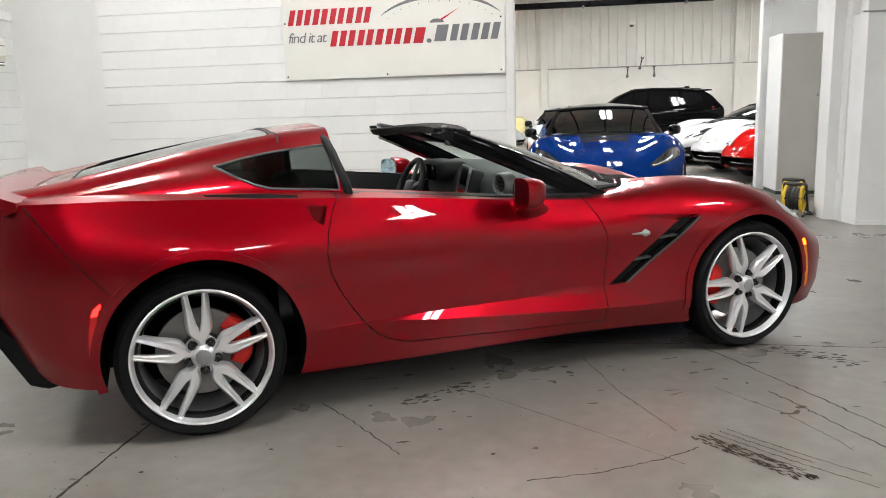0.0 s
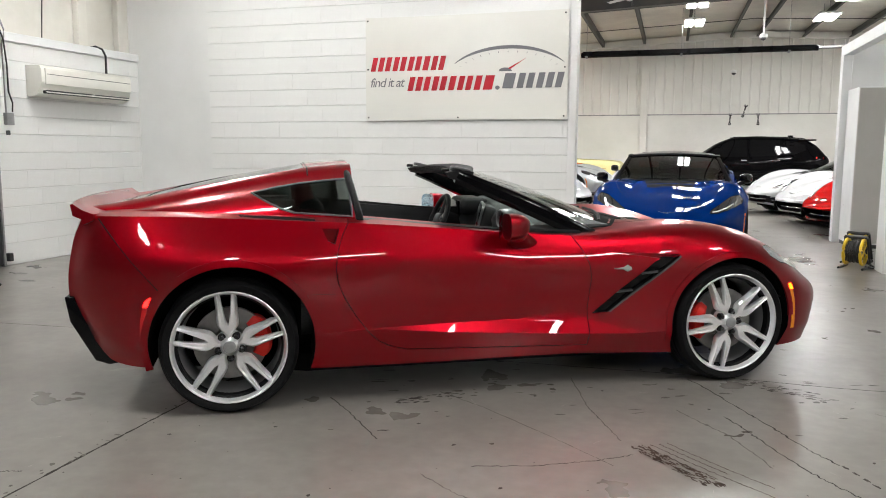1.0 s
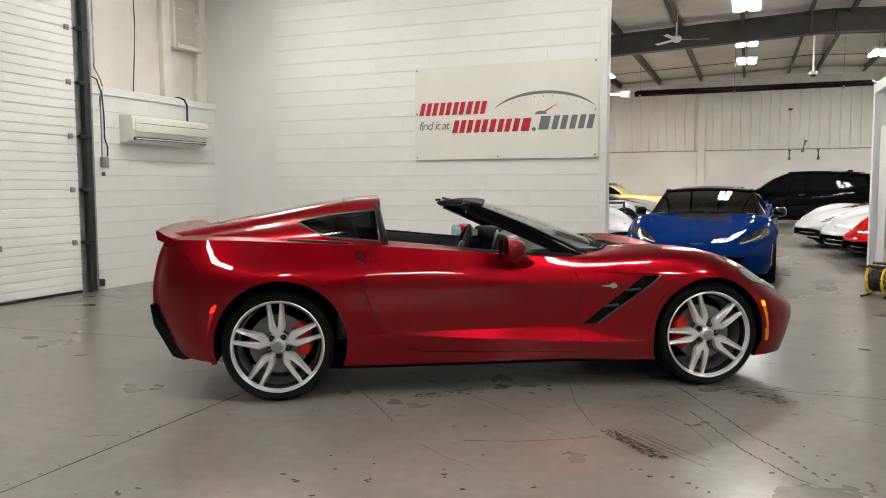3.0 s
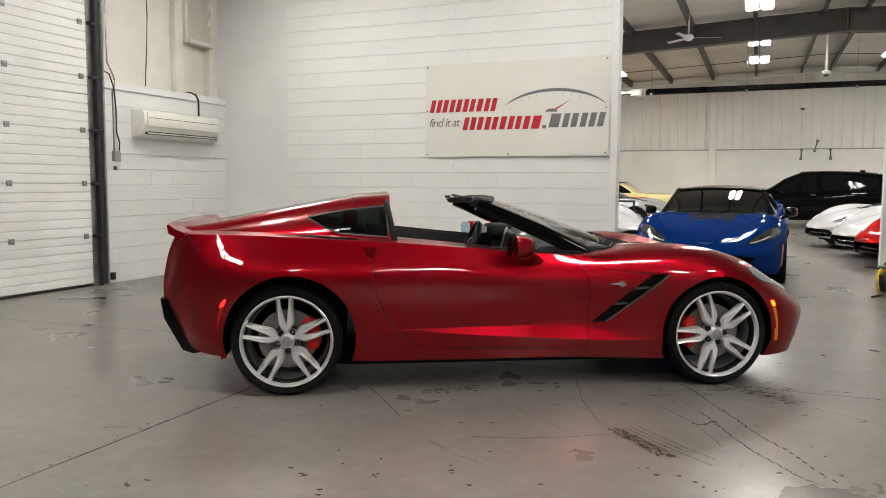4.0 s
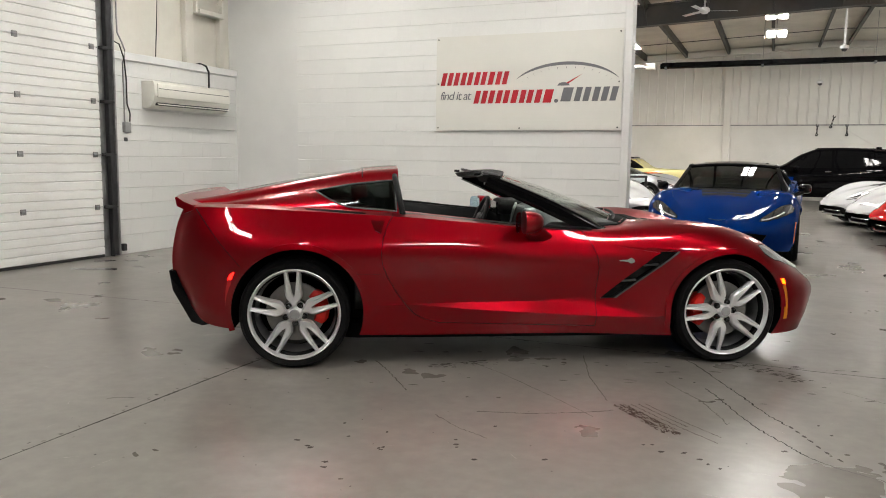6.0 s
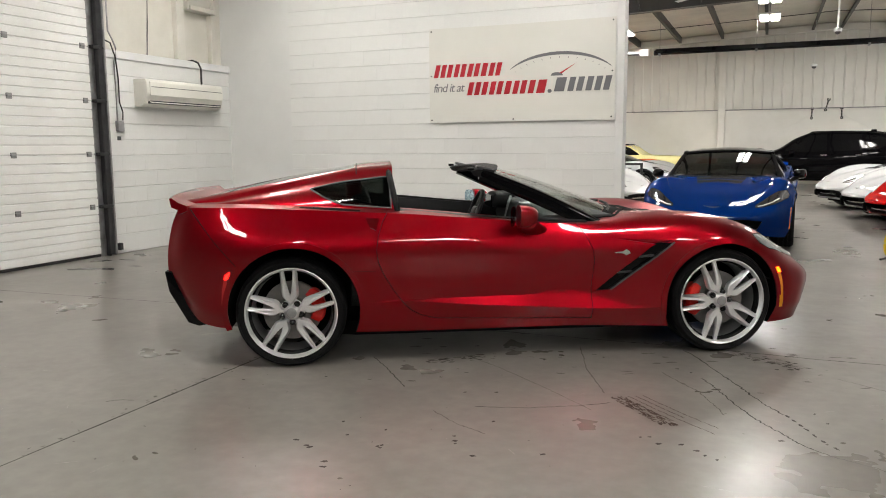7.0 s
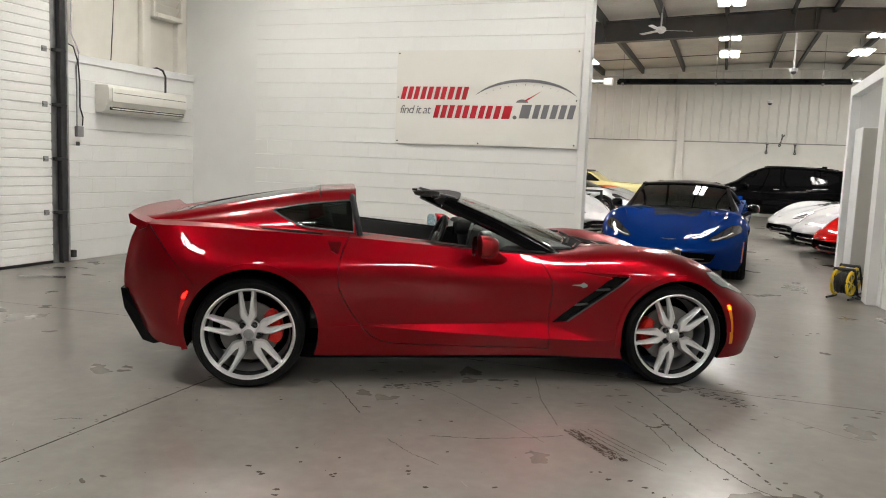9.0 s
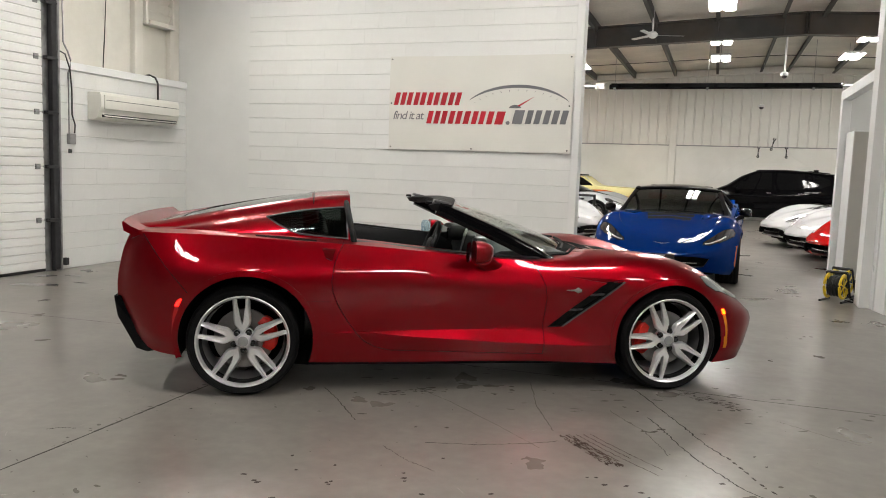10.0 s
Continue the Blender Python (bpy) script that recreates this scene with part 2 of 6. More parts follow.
def lathe(prof, n=48, axis="y"):
    """A body turned about the y axis from (radius, along) pairs."""
    bm = bmesh.new()
    rings = []
    for r, a in prof:
        rings.append([bm.verts.new((r * math.cos(2 * math.pi * j / n), a, r * math.sin(2 * math.pi * j / n))) for j in range(n)]
                     if r > 1e-6 else [bm.verts.new((0, a, 0))])
    for A, B in zip(rings, rings[1:]):
        for j in range(n):
            if len(A) == 1 and len(B) == 1:
                continue
            if len(A) == 1:
                bm.faces.new((A[0], B[j], B[(j + 1) % n]))
            elif len(B) == 1:
                bm.faces.new((A[j], A[(j + 1) % n], B[0]))
            else:
                bm.faces.new((A[j], A[(j + 1) % n], B[(j + 1) % n], B[j]))
    return bm


def prism(poly, lo, hi, axis, bm=None):
    """A polygon drawn out along an axis: axis y takes (x, z) points, z takes (x, y), x takes (y, z)."""
    bm = bmesh.new() if bm is None else bm

    def at(p, h):
        return {"x": (h, p[0], p[1]), "y": (p[0], h, p[1]), "z": (p[0], p[1], h)}[axis]
    a = [bm.verts.new(at(p, lo)) for p in poly]
    b = [bm.verts.new(at(p, hi)) for p in poly]
    k = len(poly)
    bm.faces.new(a)
    bm.faces.new(b[::-1])
    for i in range(k):
        bm.faces.new((a[i], b[i], b[(i + 1) % k], a[(i + 1) % k]))
    return bm


def inset(poly, d):
    """The polygon with each side moved inwards by d."""
    k = len(poly)
    area = sum(poly[i][0] * poly[(i + 1) % k][1] - poly[(i + 1) % k][0] * poly[i][1] for i in range(k))
    s = 1 if area > 0 else -1
    res = []
    for i in range(k):
        p, q, r = Vector(poly[i - 1]), Vector(poly[i]), Vector(poly[(i + 1) % k])
        n1 = Vector((-(q - p).y, (q - p).x)).normalized() * s
        n2 = Vector((-(r - q).y, (r - q).x)).normalized() * s
        n = (n1 + n2)
        n = n / max(0.35, n.length_squared / 2) if n.length > 1e-6 else n1
        res.append(tuple(q + n * d))
    return res


def curve(keys, x):
    """A smooth curve through (x, value) keys."""
    xs = np.array([k[0] for k in keys], float)
    ys = np.array([k[1] for k in keys], float)
    d = np.diff(ys) / np.diff(xs)
    t = np.empty_like(ys)
    t[0], t[-1] = d[0], d[-1]
    h = np.diff(xs)
    t[1:-1] = (d[:-1] * h[1:] + d[1:] * h[:-1]) / (h[1:] + h[:-1])
    x = np.clip(np.asarray(x, float), xs[0], xs[-1])
    i = np.clip(np.searchsorted(xs, x) - 1, 0, len(h) - 1)
    u = (x - xs[i]) / h[i]
    return ((2 * u**3 - 3 * u**2 + 1) * ys[i] + (u**3 - 2 * u**2 + u) * h[i] * t[i]
            + (-2 * u**3 + 3 * u**2) * ys[i + 1] + (u**3 - u**2) * h[i] * t[i + 1])


def boolean(me, cutter, op):
    """The mesh me with the cutter taken off, or their overlap; the cutter's faces keep its material."""
    a, b = new("work", me), new("work", cutter)
    mod = a.modifiers.new("cut", "BOOLEAN")
    mod.object, mod.operation, mod.solver, mod.material_mode = b, op, "EXACT", "TRANSFER"
    bpy.context.view_layer.update()
    dg = bpy.context.evaluated_depsgraph_get()
    res = bpy.data.meshes.new_from_object(a.evaluated_get(dg))
    bpy.data.objects.remove(a)
    bpy.data.objects.remove(b)
    return res


def to_mesh(bm, mat):
    bmesh.ops.recalc_face_normals(bm, faces=bm.faces)
    me = bpy.data.meshes.new("work")
    bm.to_mesh(me)
    bm.free()
    me.materials.append(mat)
    return me


def half_of(me, side):
    """The faces of a mesh on one side of the y = 0 plane."""
    bm = bmesh.new()
    bm.from_mesh(me)
    gone = [f for f in bm.faces if f.calc_center_median().y * side < 0]
    bmesh.ops.delete(bm, geom=gone, context="FACES")
    res = me.copy()
    bm.to_mesh(res)
    bm.free()
    return res


# ---- the setting ----
WALL_Y, LEFT_X, FAR_Y, ROOF_Z = 8.51, -6.30, 27.475, 4.93


def roof_height(x):
    """A low gable with its ridge over x = 2.9."""
    return 5.20 - 0.045 * abs(x - 2.9)


def floor_slab():
    bm = bmesh.new()
    bmesh.ops.create_grid(bm, x_segments=20, y_segments=40, size=0.5)
    for v in bm.verts:
        v.co = Vector((-14 + 28 * (v.co.x + 0.5), -10 + 40 * (v.co.y + 0.5), 0))
    r = bmesh.ops.extrude_face_region(bm, geom=bm.faces[:])
    for e in r["geom"]:
        if isinstance(e, bmesh.types.BMVert):
            e.co.z -= 0.15
    return solid("floor", bm, M_FLOOR, "worn grey polished concrete floor with cracks", "floor", kind="structure", smooth=0)


floor_slab()


def wall(name, lo, hi, mat, label, bevel=0.004):
    return solid(name, boxed(lo, hi, bevel, 1), mat, label, "wall", kind="structure", smooth=0)


# back wall: a smooth corner panel, painted blocks, a smooth end post
wall("wall_corner", (-6.60, 8.63, 0), (-5.10, 8.80, 5.0), M_WALL, "smooth white painted corner wall panel")
back = wall("wall_back", (-5.12, 8.5145, 0), (-0.46, 8.71, 5.1), M_JOINT, "white painted concrete block wall")
wall("wall_post", (-0.462, 8.505, 0), (-0.37, 8.73, 5.1), M_WALL, "smooth white painted wall end post")
# left wall: blocks below, a capped ledge, lined frame above
left = wall("wall_left", (-6.62, 6.14, 0), (-6.3055, 8.63, 2.44), M_JOINT, "white painted concrete block wall below a ledge")
solid("ledge", boxed((-6.62, 6.24, 2.44), (-6.27, 8.63, 2.54), 0.008, 1), M_WHITEMETAL, "white sheet metal ledge capping the block wall", "ledge", kind="structure")
wall("wall_left_upper", (-6.62, 6.14, 2.54), (-6.42, 8.63, 5.0), M_VINYL, "cream vinyl faced insulation above the ledge")
# unseen, added to close the near hall on the left
wall("wall_left_front", (-6.62, -10, 0), (-6.32, 1.2, 5.0), M_BACKWALL, "plain grey wall")
wall("wall_left_head", (-6.62, 1.2, 4.3), (-6.40, 6.14, 5.0), M_VINYL, "plain wall above the overhead door")
# the next four walls are unseen, added to enclose both halls
wall("wall_behind", (-6.6, -10.2, 0), (10.2, -10.0, 5.4), M_BACKWALL, "plain grey wall")
wall("wall_right", (10.0, -10, 0), (10.2, 27.6, 5.6), M_LINERWALL, "plain white wall")
wall("wall_far_left", (-13.2, 8.71, 0), (-13.0, 27.6, 5.2), M_LINERWALL, "plain white wall")
wall("wall_left_back", (-13.0, 8.80, 0), (-6.6, 9.0, 5.0), M_WALL, "plain white wall")
# far gable wall with ribbed liner sheets and frame posts
far = wall("wall_far", (-13, FAR_Y, 0), (10, FAR_Y + 0.2, 5.6), M_LINERWALL, "white ribbed metal liner wall")


def ribbed_sheet(x0, x1, z0, z1, y, pitch):
    bm = bmesh.new()
    prof = []
    x = x0
    while x < x1:
        prof += [(x, 0), (x + pitch - 0.06, 0), (x + pitch - 0.045, -0.022), (x + pitch - 0.015, -0.022)]
        x += pitch
    prof.append((x1, 0))
    a = [bm.verts.new((px, y + py, z0)) for px, py in prof]
    b = [bm.verts.new((px, y + py, z1)) for px, py in prof]
    for i in range(len(prof) - 1):
        bm.faces.new((a[i], a[i + 1], b[i + 1], b[i]))
    return bm


part("liner_sheet", ribbed_sheet(-13, 10, 2.5, 5.6, FAR_Y - 0.012, 0.305), M_LINERWALL, far, smooth=0)
part("girt", boxed((-13, FAR_Y - 0.05, 2.48), (10, FAR_Y - 0.002, 2.515), 0.004), M_GALV, far, smooth=0)
part("lower_sheet", boxed((-13, FAR_Y - 0.02, 0), (10, FAR_Y - 0.001, 2.48), 0.004), M_LINERWALL, far, smooth=0)
for x in (-7.0, -0.27, 6.1):
    part("frame_post", boxed((x - 0.12, FAR_Y - 0.24, 0), (x + 0.12, FAR_Y - 0.03, roof_height(x) - 0.1), 0.01), M_LINERWALL, far, smooth=0)
for sx in (-1, 1):
    bm = tubed([(3.0 + sx * 3.0, FAR_Y - 0.034, 4.45), (3.0 - sx * 2.4, FAR_Y - 0.034, 1.1)], 0.011, 6)
    part("cross_brace", bm, M_LINERWALL, far, "thin white cross brace")


# the roof over both halls
def roof_deck():
    bm = bmesh.new()
    for z in (0.0, 0.08):
        for xa, xb in ((-13.2, 2.9), (2.9, 10.2)):
            vs = [bm.verts.new((x, y, roof_height(x) + z)) for x, y in ((xa, -10.2), (xb, -10.2), (xb, 27.7), (xa, 27.7))]
            bm.faces.new(vs)
    return solid("ceiling", bm, M_ROOF, "grey insulated metal roof deck", "ceiling", kind="structure", smooth=0)


roof_deck()


def sloped_beam(name, y, depth, flange, mat, label):
    """A roof frame across the hall: web and two flanges."""
    bm = bmesh.new()
    for z0, z1, hw in ((-depth, -depth + 0.02, flange / 2), (-depth + 0.02, -0.02, 0.012), (-0.02, 0.0, flange / 2)):
        for xs in ((-13, 2.9), (2.9, 10)):
            vs = []
            for x in xs:
                for dy, dz in ((-hw, z0), (hw, z0), (hw, z1), (-hw, z1)):
                    vs.append(bm.verts.new((x, y + dy, roof_height(x) - 0.11 + dz)))
            for q in ((0, 1, 2, 3), (7, 6, 5, 4), (0, 4, 5, 1), (1, 5, 6, 2), (2, 6, 7, 3), (3, 7, 4, 0)):
                bm.faces.new([vs[i] for i in q])
    for x in (2.9, -3.6, 8.6):
        z = roof_height(x) - 0.11
        box(bm, (x - 0.012, y - flange / 2, z - depth + 0.02), (x + 0.012, y + flange / 2, z - 0.02))
        box(bm, (x + 0.05, y - flange / 2, z - depth + 0.02), (x + 0.062, y + flange / 2, z - 0.02))
    for k in range(-5, 6):
        # short braces from the lower flange up to the purlins on either side
        x = 2.87 + 1.37 * k + (0.41 if k > 0 else -0.41)
        for sgn in (-1, 1):
            tube(bm, [(x, y + sgn * 0.05, roof_height(x) - 0.11 - depth + 0.02), (x, y + sgn * 0.55, roof_height(x) - 0.14)], 0.02, 5)
    return solid(name, bm, mat, label, "roof beam", "roof beams", "structure", smooth=0)


sloped_beam("roof_beam", 17.9, 0.49, 0.24, M_BEAM, "dark grey steel roof beam")
sloped_beam("roof_beam", 8.62, 0.49, 0.18, M_BEAM, "dark grey steel roof beam")
sloped_beam("roof_beam", -0.7, 0.49, 0.24, M_BEAM, "dark grey steel roof beam")
for x0, x1 in ((-13, 2.9), (2.9, 10)):
    bm = bmesh.new()
    vs = [bm.verts.new((x, y, roof_height(x) - 0.03 + dz)) for x in (x0, x1) for y, dz in ((FAR_Y - 0.3, -0.20), (FAR_Y - 0.04, -0.20), (FAR_Y - 0.04, 0.0), (FAR_Y - 0.3, 0.0))]
    for q in ((0, 1, 2, 3), (7, 6, 5, 4), (0, 4, 5, 1), (1, 5, 6, 2), (2, 6, 7, 3), (3, 7, 4, 0)):
        bm.faces.new([vs[i] for i in q])
    part("gable_trim", bm, M_LINERWALL, far, smooth=0)
for k in [q for q in range(-12, 6) if q]:
    x = 2.87 + 1.37 * (k - (1 if k > 0 else -1)) + (0.41 if k > 0 else -0.41)
    z = roof_height(x)
    bm = bmesh.new()
    box(bm, (x - 0.006, -10, z - 0.20), (x + 0.006, 27.4, z - 0.002))
    box(bm, (x - 0.075, -10, z - 0.205), (x + 0.006, 27.4, z - 0.196))
    box(bm, (x - 0.075, -10, z - 0.205), (x - 0.068, 27.4, z - 0.175))
    solid("purlin", bm, M_PURLIN, "dark steel roof purlin", "purlin", "roof purlins", "structure", smooth=0)
for y in (12.6, 20.6, 23.9):
    for x0, x1 in ((-13, 2.9), (2.9, 9.9)):
        solid("sag_rod", tubed([(x0, y, roof_height(x0) - 0.15), (x1, y, roof_height(x1) - 0.15)], 0.012, 6), M_PURLIN, "thin steel rod across the purlins", "sag rod", "roof sag rods", "structure")

# right side: a boxed partition with a recess
wall("wall_partition", (2.87, 8.58, 0), (2.99, 8.90, 5.2), M_WALL, "white painted partition end post")
wall("wall_front_right", (3.06, 8.24, 0), (10.0, 8.44, 5.3), M_WALL, "white painted partition wall")
wall("wall_front_return", (2.985, 8.44, 0), (3.20, 8.60, 5.2), M_WALL, "white painted partition return")
wall("wall_recess", (3.64, 8.44, 0), (3.77, 11.8, 5.15), M_WALL, "grey white recess wall")
wall("partition_post", (2.93, 11.62, 0), (3.05, 11.80, 2.62), M_WHITEMETAL, "white steel portal post")
wall("portal_beam", (2.93, 8.90, 2.60), (3.05, 11.80, 2.74), M_WHITEMETAL, "white steel portal beam")
wall("wall_recess_back", (3.05, 11.62, 0), (10.0, 11.80, 2.74), M_WALL, "white partition wall")


# ---- the overhead door and its track ----
def overhead_door():
    door = thing("overhead_door", pose(-6.30, 3.62, 0), "closed white ribbed sectional overhead door", "garage door", kind="structure")
    z = 0.03
    tops = [0.62, 1.26, 1.90, 2.54, 3.18, 3.82, 4.32]
    for t in tops:
        bm = bmesh.new()
        n = 6
        h = (t - z) / n
        prof = []
        for i in range(n):
            a = z + i * h
            prof += [(-0.012, a + 0.001), (0.0, a + 0.010), (0.002, a + h * 0.5), (0.0, a + h - 0.010)]
        prof.append((-0.012, t - 0.001))
        prof += [(-0.05, t - 0.001), (-0.05, z + 0.001)]
        prism([(p[0], p[1]) for p in prof], -2.42, 2.39, "y", bm)
        part("door_section", bm, M_DOOR, door, smooth=25)
        z = t
    bm = boxed((-0.05, -2.42, 0.0), (0.004, 2.39, 0.034), 0.008, 2)
    part("seal", bm, M_CABLE, door, "black rubber bottom seal")
    for zz in tops[:-1]:
        for y in (2.30, 1.28, -0.6):
            h = boxed((0.0, y - 0.035, zz - 0.032), (0.014, y + 0.035, zz + 0.032), 0.003)
            box(h, (0.012, y - 0.05, zz - 0.012), (0.045, y + 0.012, zz + 0.012), 0.006)
            part("hinge", h, M_GALV, door, "grey steel hinge")
    tr = thing("door_track", pose(-6.31, 6.12, 0), "dark vertical steel track of the overhead door", "door track", kind="structure")
    part("jamb_plate", boxed((-0.02, -0.108, 0), (0.004, 0.10, 4.6), 0.003), M_GALV, tr, smooth=0)
    part("angle", boxed((0.004, -0.02, 0), (0.075, -0.006, 4.6), 0.002), M_TRACK, tr, smooth=0)
    part("rail", boxed((0.03, -0.03, 0.02), (0.085, 0.052, 4.6), 0.008), M_TRACK, tr, smooth=0)
    part("channel", boxed((0.02, 0.056, 0.02), (0.05, 0.08, 4.6), 0.004), M_LINER, tr, smooth=0)
    part("edge_trim", boxed((0.0, 0.088, 0), (0.055, 0.118, 4.6), 0.004), M_GALV, tr, smooth=0)
    for zz in (0.62, 1.26, 1.90, 2.54, 3.18, 3.82):
        b = boxed((0.02, -0.11, zz - 0.02), (0.095, 0.035, zz + 0.02), 0.004)
        tube(b, [(0.075, -0.125, zz), (0.075, 0.06, zz)], 0.011, 8)
        part("roller_bracket", b, M_TRACK, tr, "dark roller bracket")
    part("foot_plate", boxed((0.004, -0.09, 0.0), (0.014, -0.005, 0.24), 0.002), M_GALV, tr, smooth=0)
    return door


overhead_door()


# ---- things on the side wall ----
def air_conditioner():
    ob = thing("air_conditioner", pose(-6.30, 6.70, 1.865), "cream wall-mounted split air conditioner", "air conditioner")
    L = 1.50
    prof = [(0.0, 0.0), (0.10, 0.0), (0.17, 0.03), (0.185, 0.09), (0.225, 0.16), (0.222, 0.30), (0.20, 0.345), (0.0, 0.35)]
    bm = bmesh.new()
    a = [bm.verts.new((x, 0, z)) for x, z in prof]
    b = [bm.verts.new((x, L, z)) for x, z in prof]
    bm.faces.new(a)
    bm.faces.new(b[::-1])
    for i in range(len(prof)):
        bm.faces.new((a[i], b[i], b[(i + 1) % len(prof)], a[(i + 1) % len(prof)]))
    bmesh.ops.bevel(bm, geom=[e for e in bm.edges], offset=0.010, segments=2, affect="EDGES", profile=0.5)
    part("casing", bm, M_ACWHITE, ob, smooth=40)
    part("front_panel", boxed((0.185, 0.05, 0.135), (0.236, L - 0.02, 0.315), 0.012, 2), M_ACWHITE, ob)
    part("panel_groove", boxed((0.234, 0.07, 0.245), (0.2385, L - 0.04, 0.252), 0.001), M_GREYTRIM, ob, smooth=0)
    part("outlet", boxed((0.13, 0.06, 0.035), (0.221, L - 0.04, 0.075), 0.01, 1), M_PLASTICBLACK, ob, "dark air outlet slot")
    part("flap", boxed((-0.004, 0.06, -0.03), (0.004, L - 0.04, 0.03), 0.003, 1, pose(0.208, 0, 0.062, 0, -55, 0)), M_ACWHITE, ob)
    part("pipe", tubed([(0.08, L - 0.28, 0.34), (0.08, L - 0.28, 0.58), (0.06, L - 0.31, 0.66), (0.0, L - 0.36, 0.69), (-0.08, L - 0.40, 0.67)], 0.014, 8), M_CABLE, ob, "black insulated pipe")


air_conditioner()


def conduit():
    ob = thing("conduit", pose(-6.30, 6.40, 0), "thin grey conduit with switch box on the block wall", "conduit")
    part("pipe", tubed([(0.015, -0.01, 1.66), (0.015, -0.012, 2.40), (0.045, -0.006, 2.48), (0.045, 0.0, 2.56), (0.0, 0.0, 2.66), (-0.07, 0.0, 2.78), (-0.08, 0.0, 4.6)], 0.010, 8), M_GALV, ob)
    part("cable", tubed([(-0.1, -0.16, 2.60), (-0.02, -0.13, 2.66), (0.04, -0.08, 2.62), (0.05, -0.02, 2.45), (0.035, 0.02, 2.2), (0.035, 0.02, 1.9), (0.04, 0.06, 1.78), (0.02, 0.07, 1.68)], 0.009, 8), M_CABLE, ob, "black cable")
    part("switch_box", boxed((0.0, -0.04, 1.54), (0.055, 0.06, 1.67), 0.008, 2), M_GALV, ob, "small grey switch box")
    part("label_plate", boxed((0.0, -0.02, 1.43), (0.006, 0.04, 1.48), 0.002), M_GREYTRIM, ob)


conduit()
solid("floor_bracket", boxed((-6.30, 6.265, 0.05), (-6.24, 6.32, 0.14), 0.006), M_TRACK, "small dark bracket at the foot of the wall", "bracket")


def louvre():
    ob = thing("louvre_vent", pose(-6.42, 7.76, 3.25), "cream metal louvre vent above the ledge", "vent")
    for lo, hi in (((0, 0, 0), (0.14, 0.05, 1.2)), ((0, 0.56, 0), (0.14, 0.61, 1.2)), ((0, 0.05, 0), (0.16, 0.56, 0.06))):
        part("frame", boxed(lo, hi, 0.006), M_VINYL, ob, smooth=0)
    for k in range(9):
        part("slat", boxed((-0.004, 0.05, -0.07), (0.004, 0.56, 0.07), 0.002, 1, pose(0.075, 0, 0.13 + 0.125 * k, 0, 32, 0)), M_VINYL, ob, smooth=0)
    part("backing", boxed((0.0, 0.05, 0.06), (0.01, 0.56, 1.2), 0), M_GREYTRIM, ob, smooth=0)


louvre()
up = bpy.data.objects["wall_left_upper"]
part("stud", boxed((-6.42, 7.60, 2.54), (-6.33, 7.76, 4.95), 0.008), M_VINYL, up, smooth=0)
part("stud", boxed((-6.42, 8.32, 2.54), (-6.33, 8.40, 3.25), 0.008), M_VINYL, up, smooth=0)
part("seam_tape", tubed([(-6.42, 7.10, 2.54), (-6.412, 7.13, 3.0), (-6.412, 7.16, 3.5), (-6.412, 7.13, 4.1), (-6.412, 7.10, 4.9)], 0.007, 6), M_TRACK, up, "dark seam line")


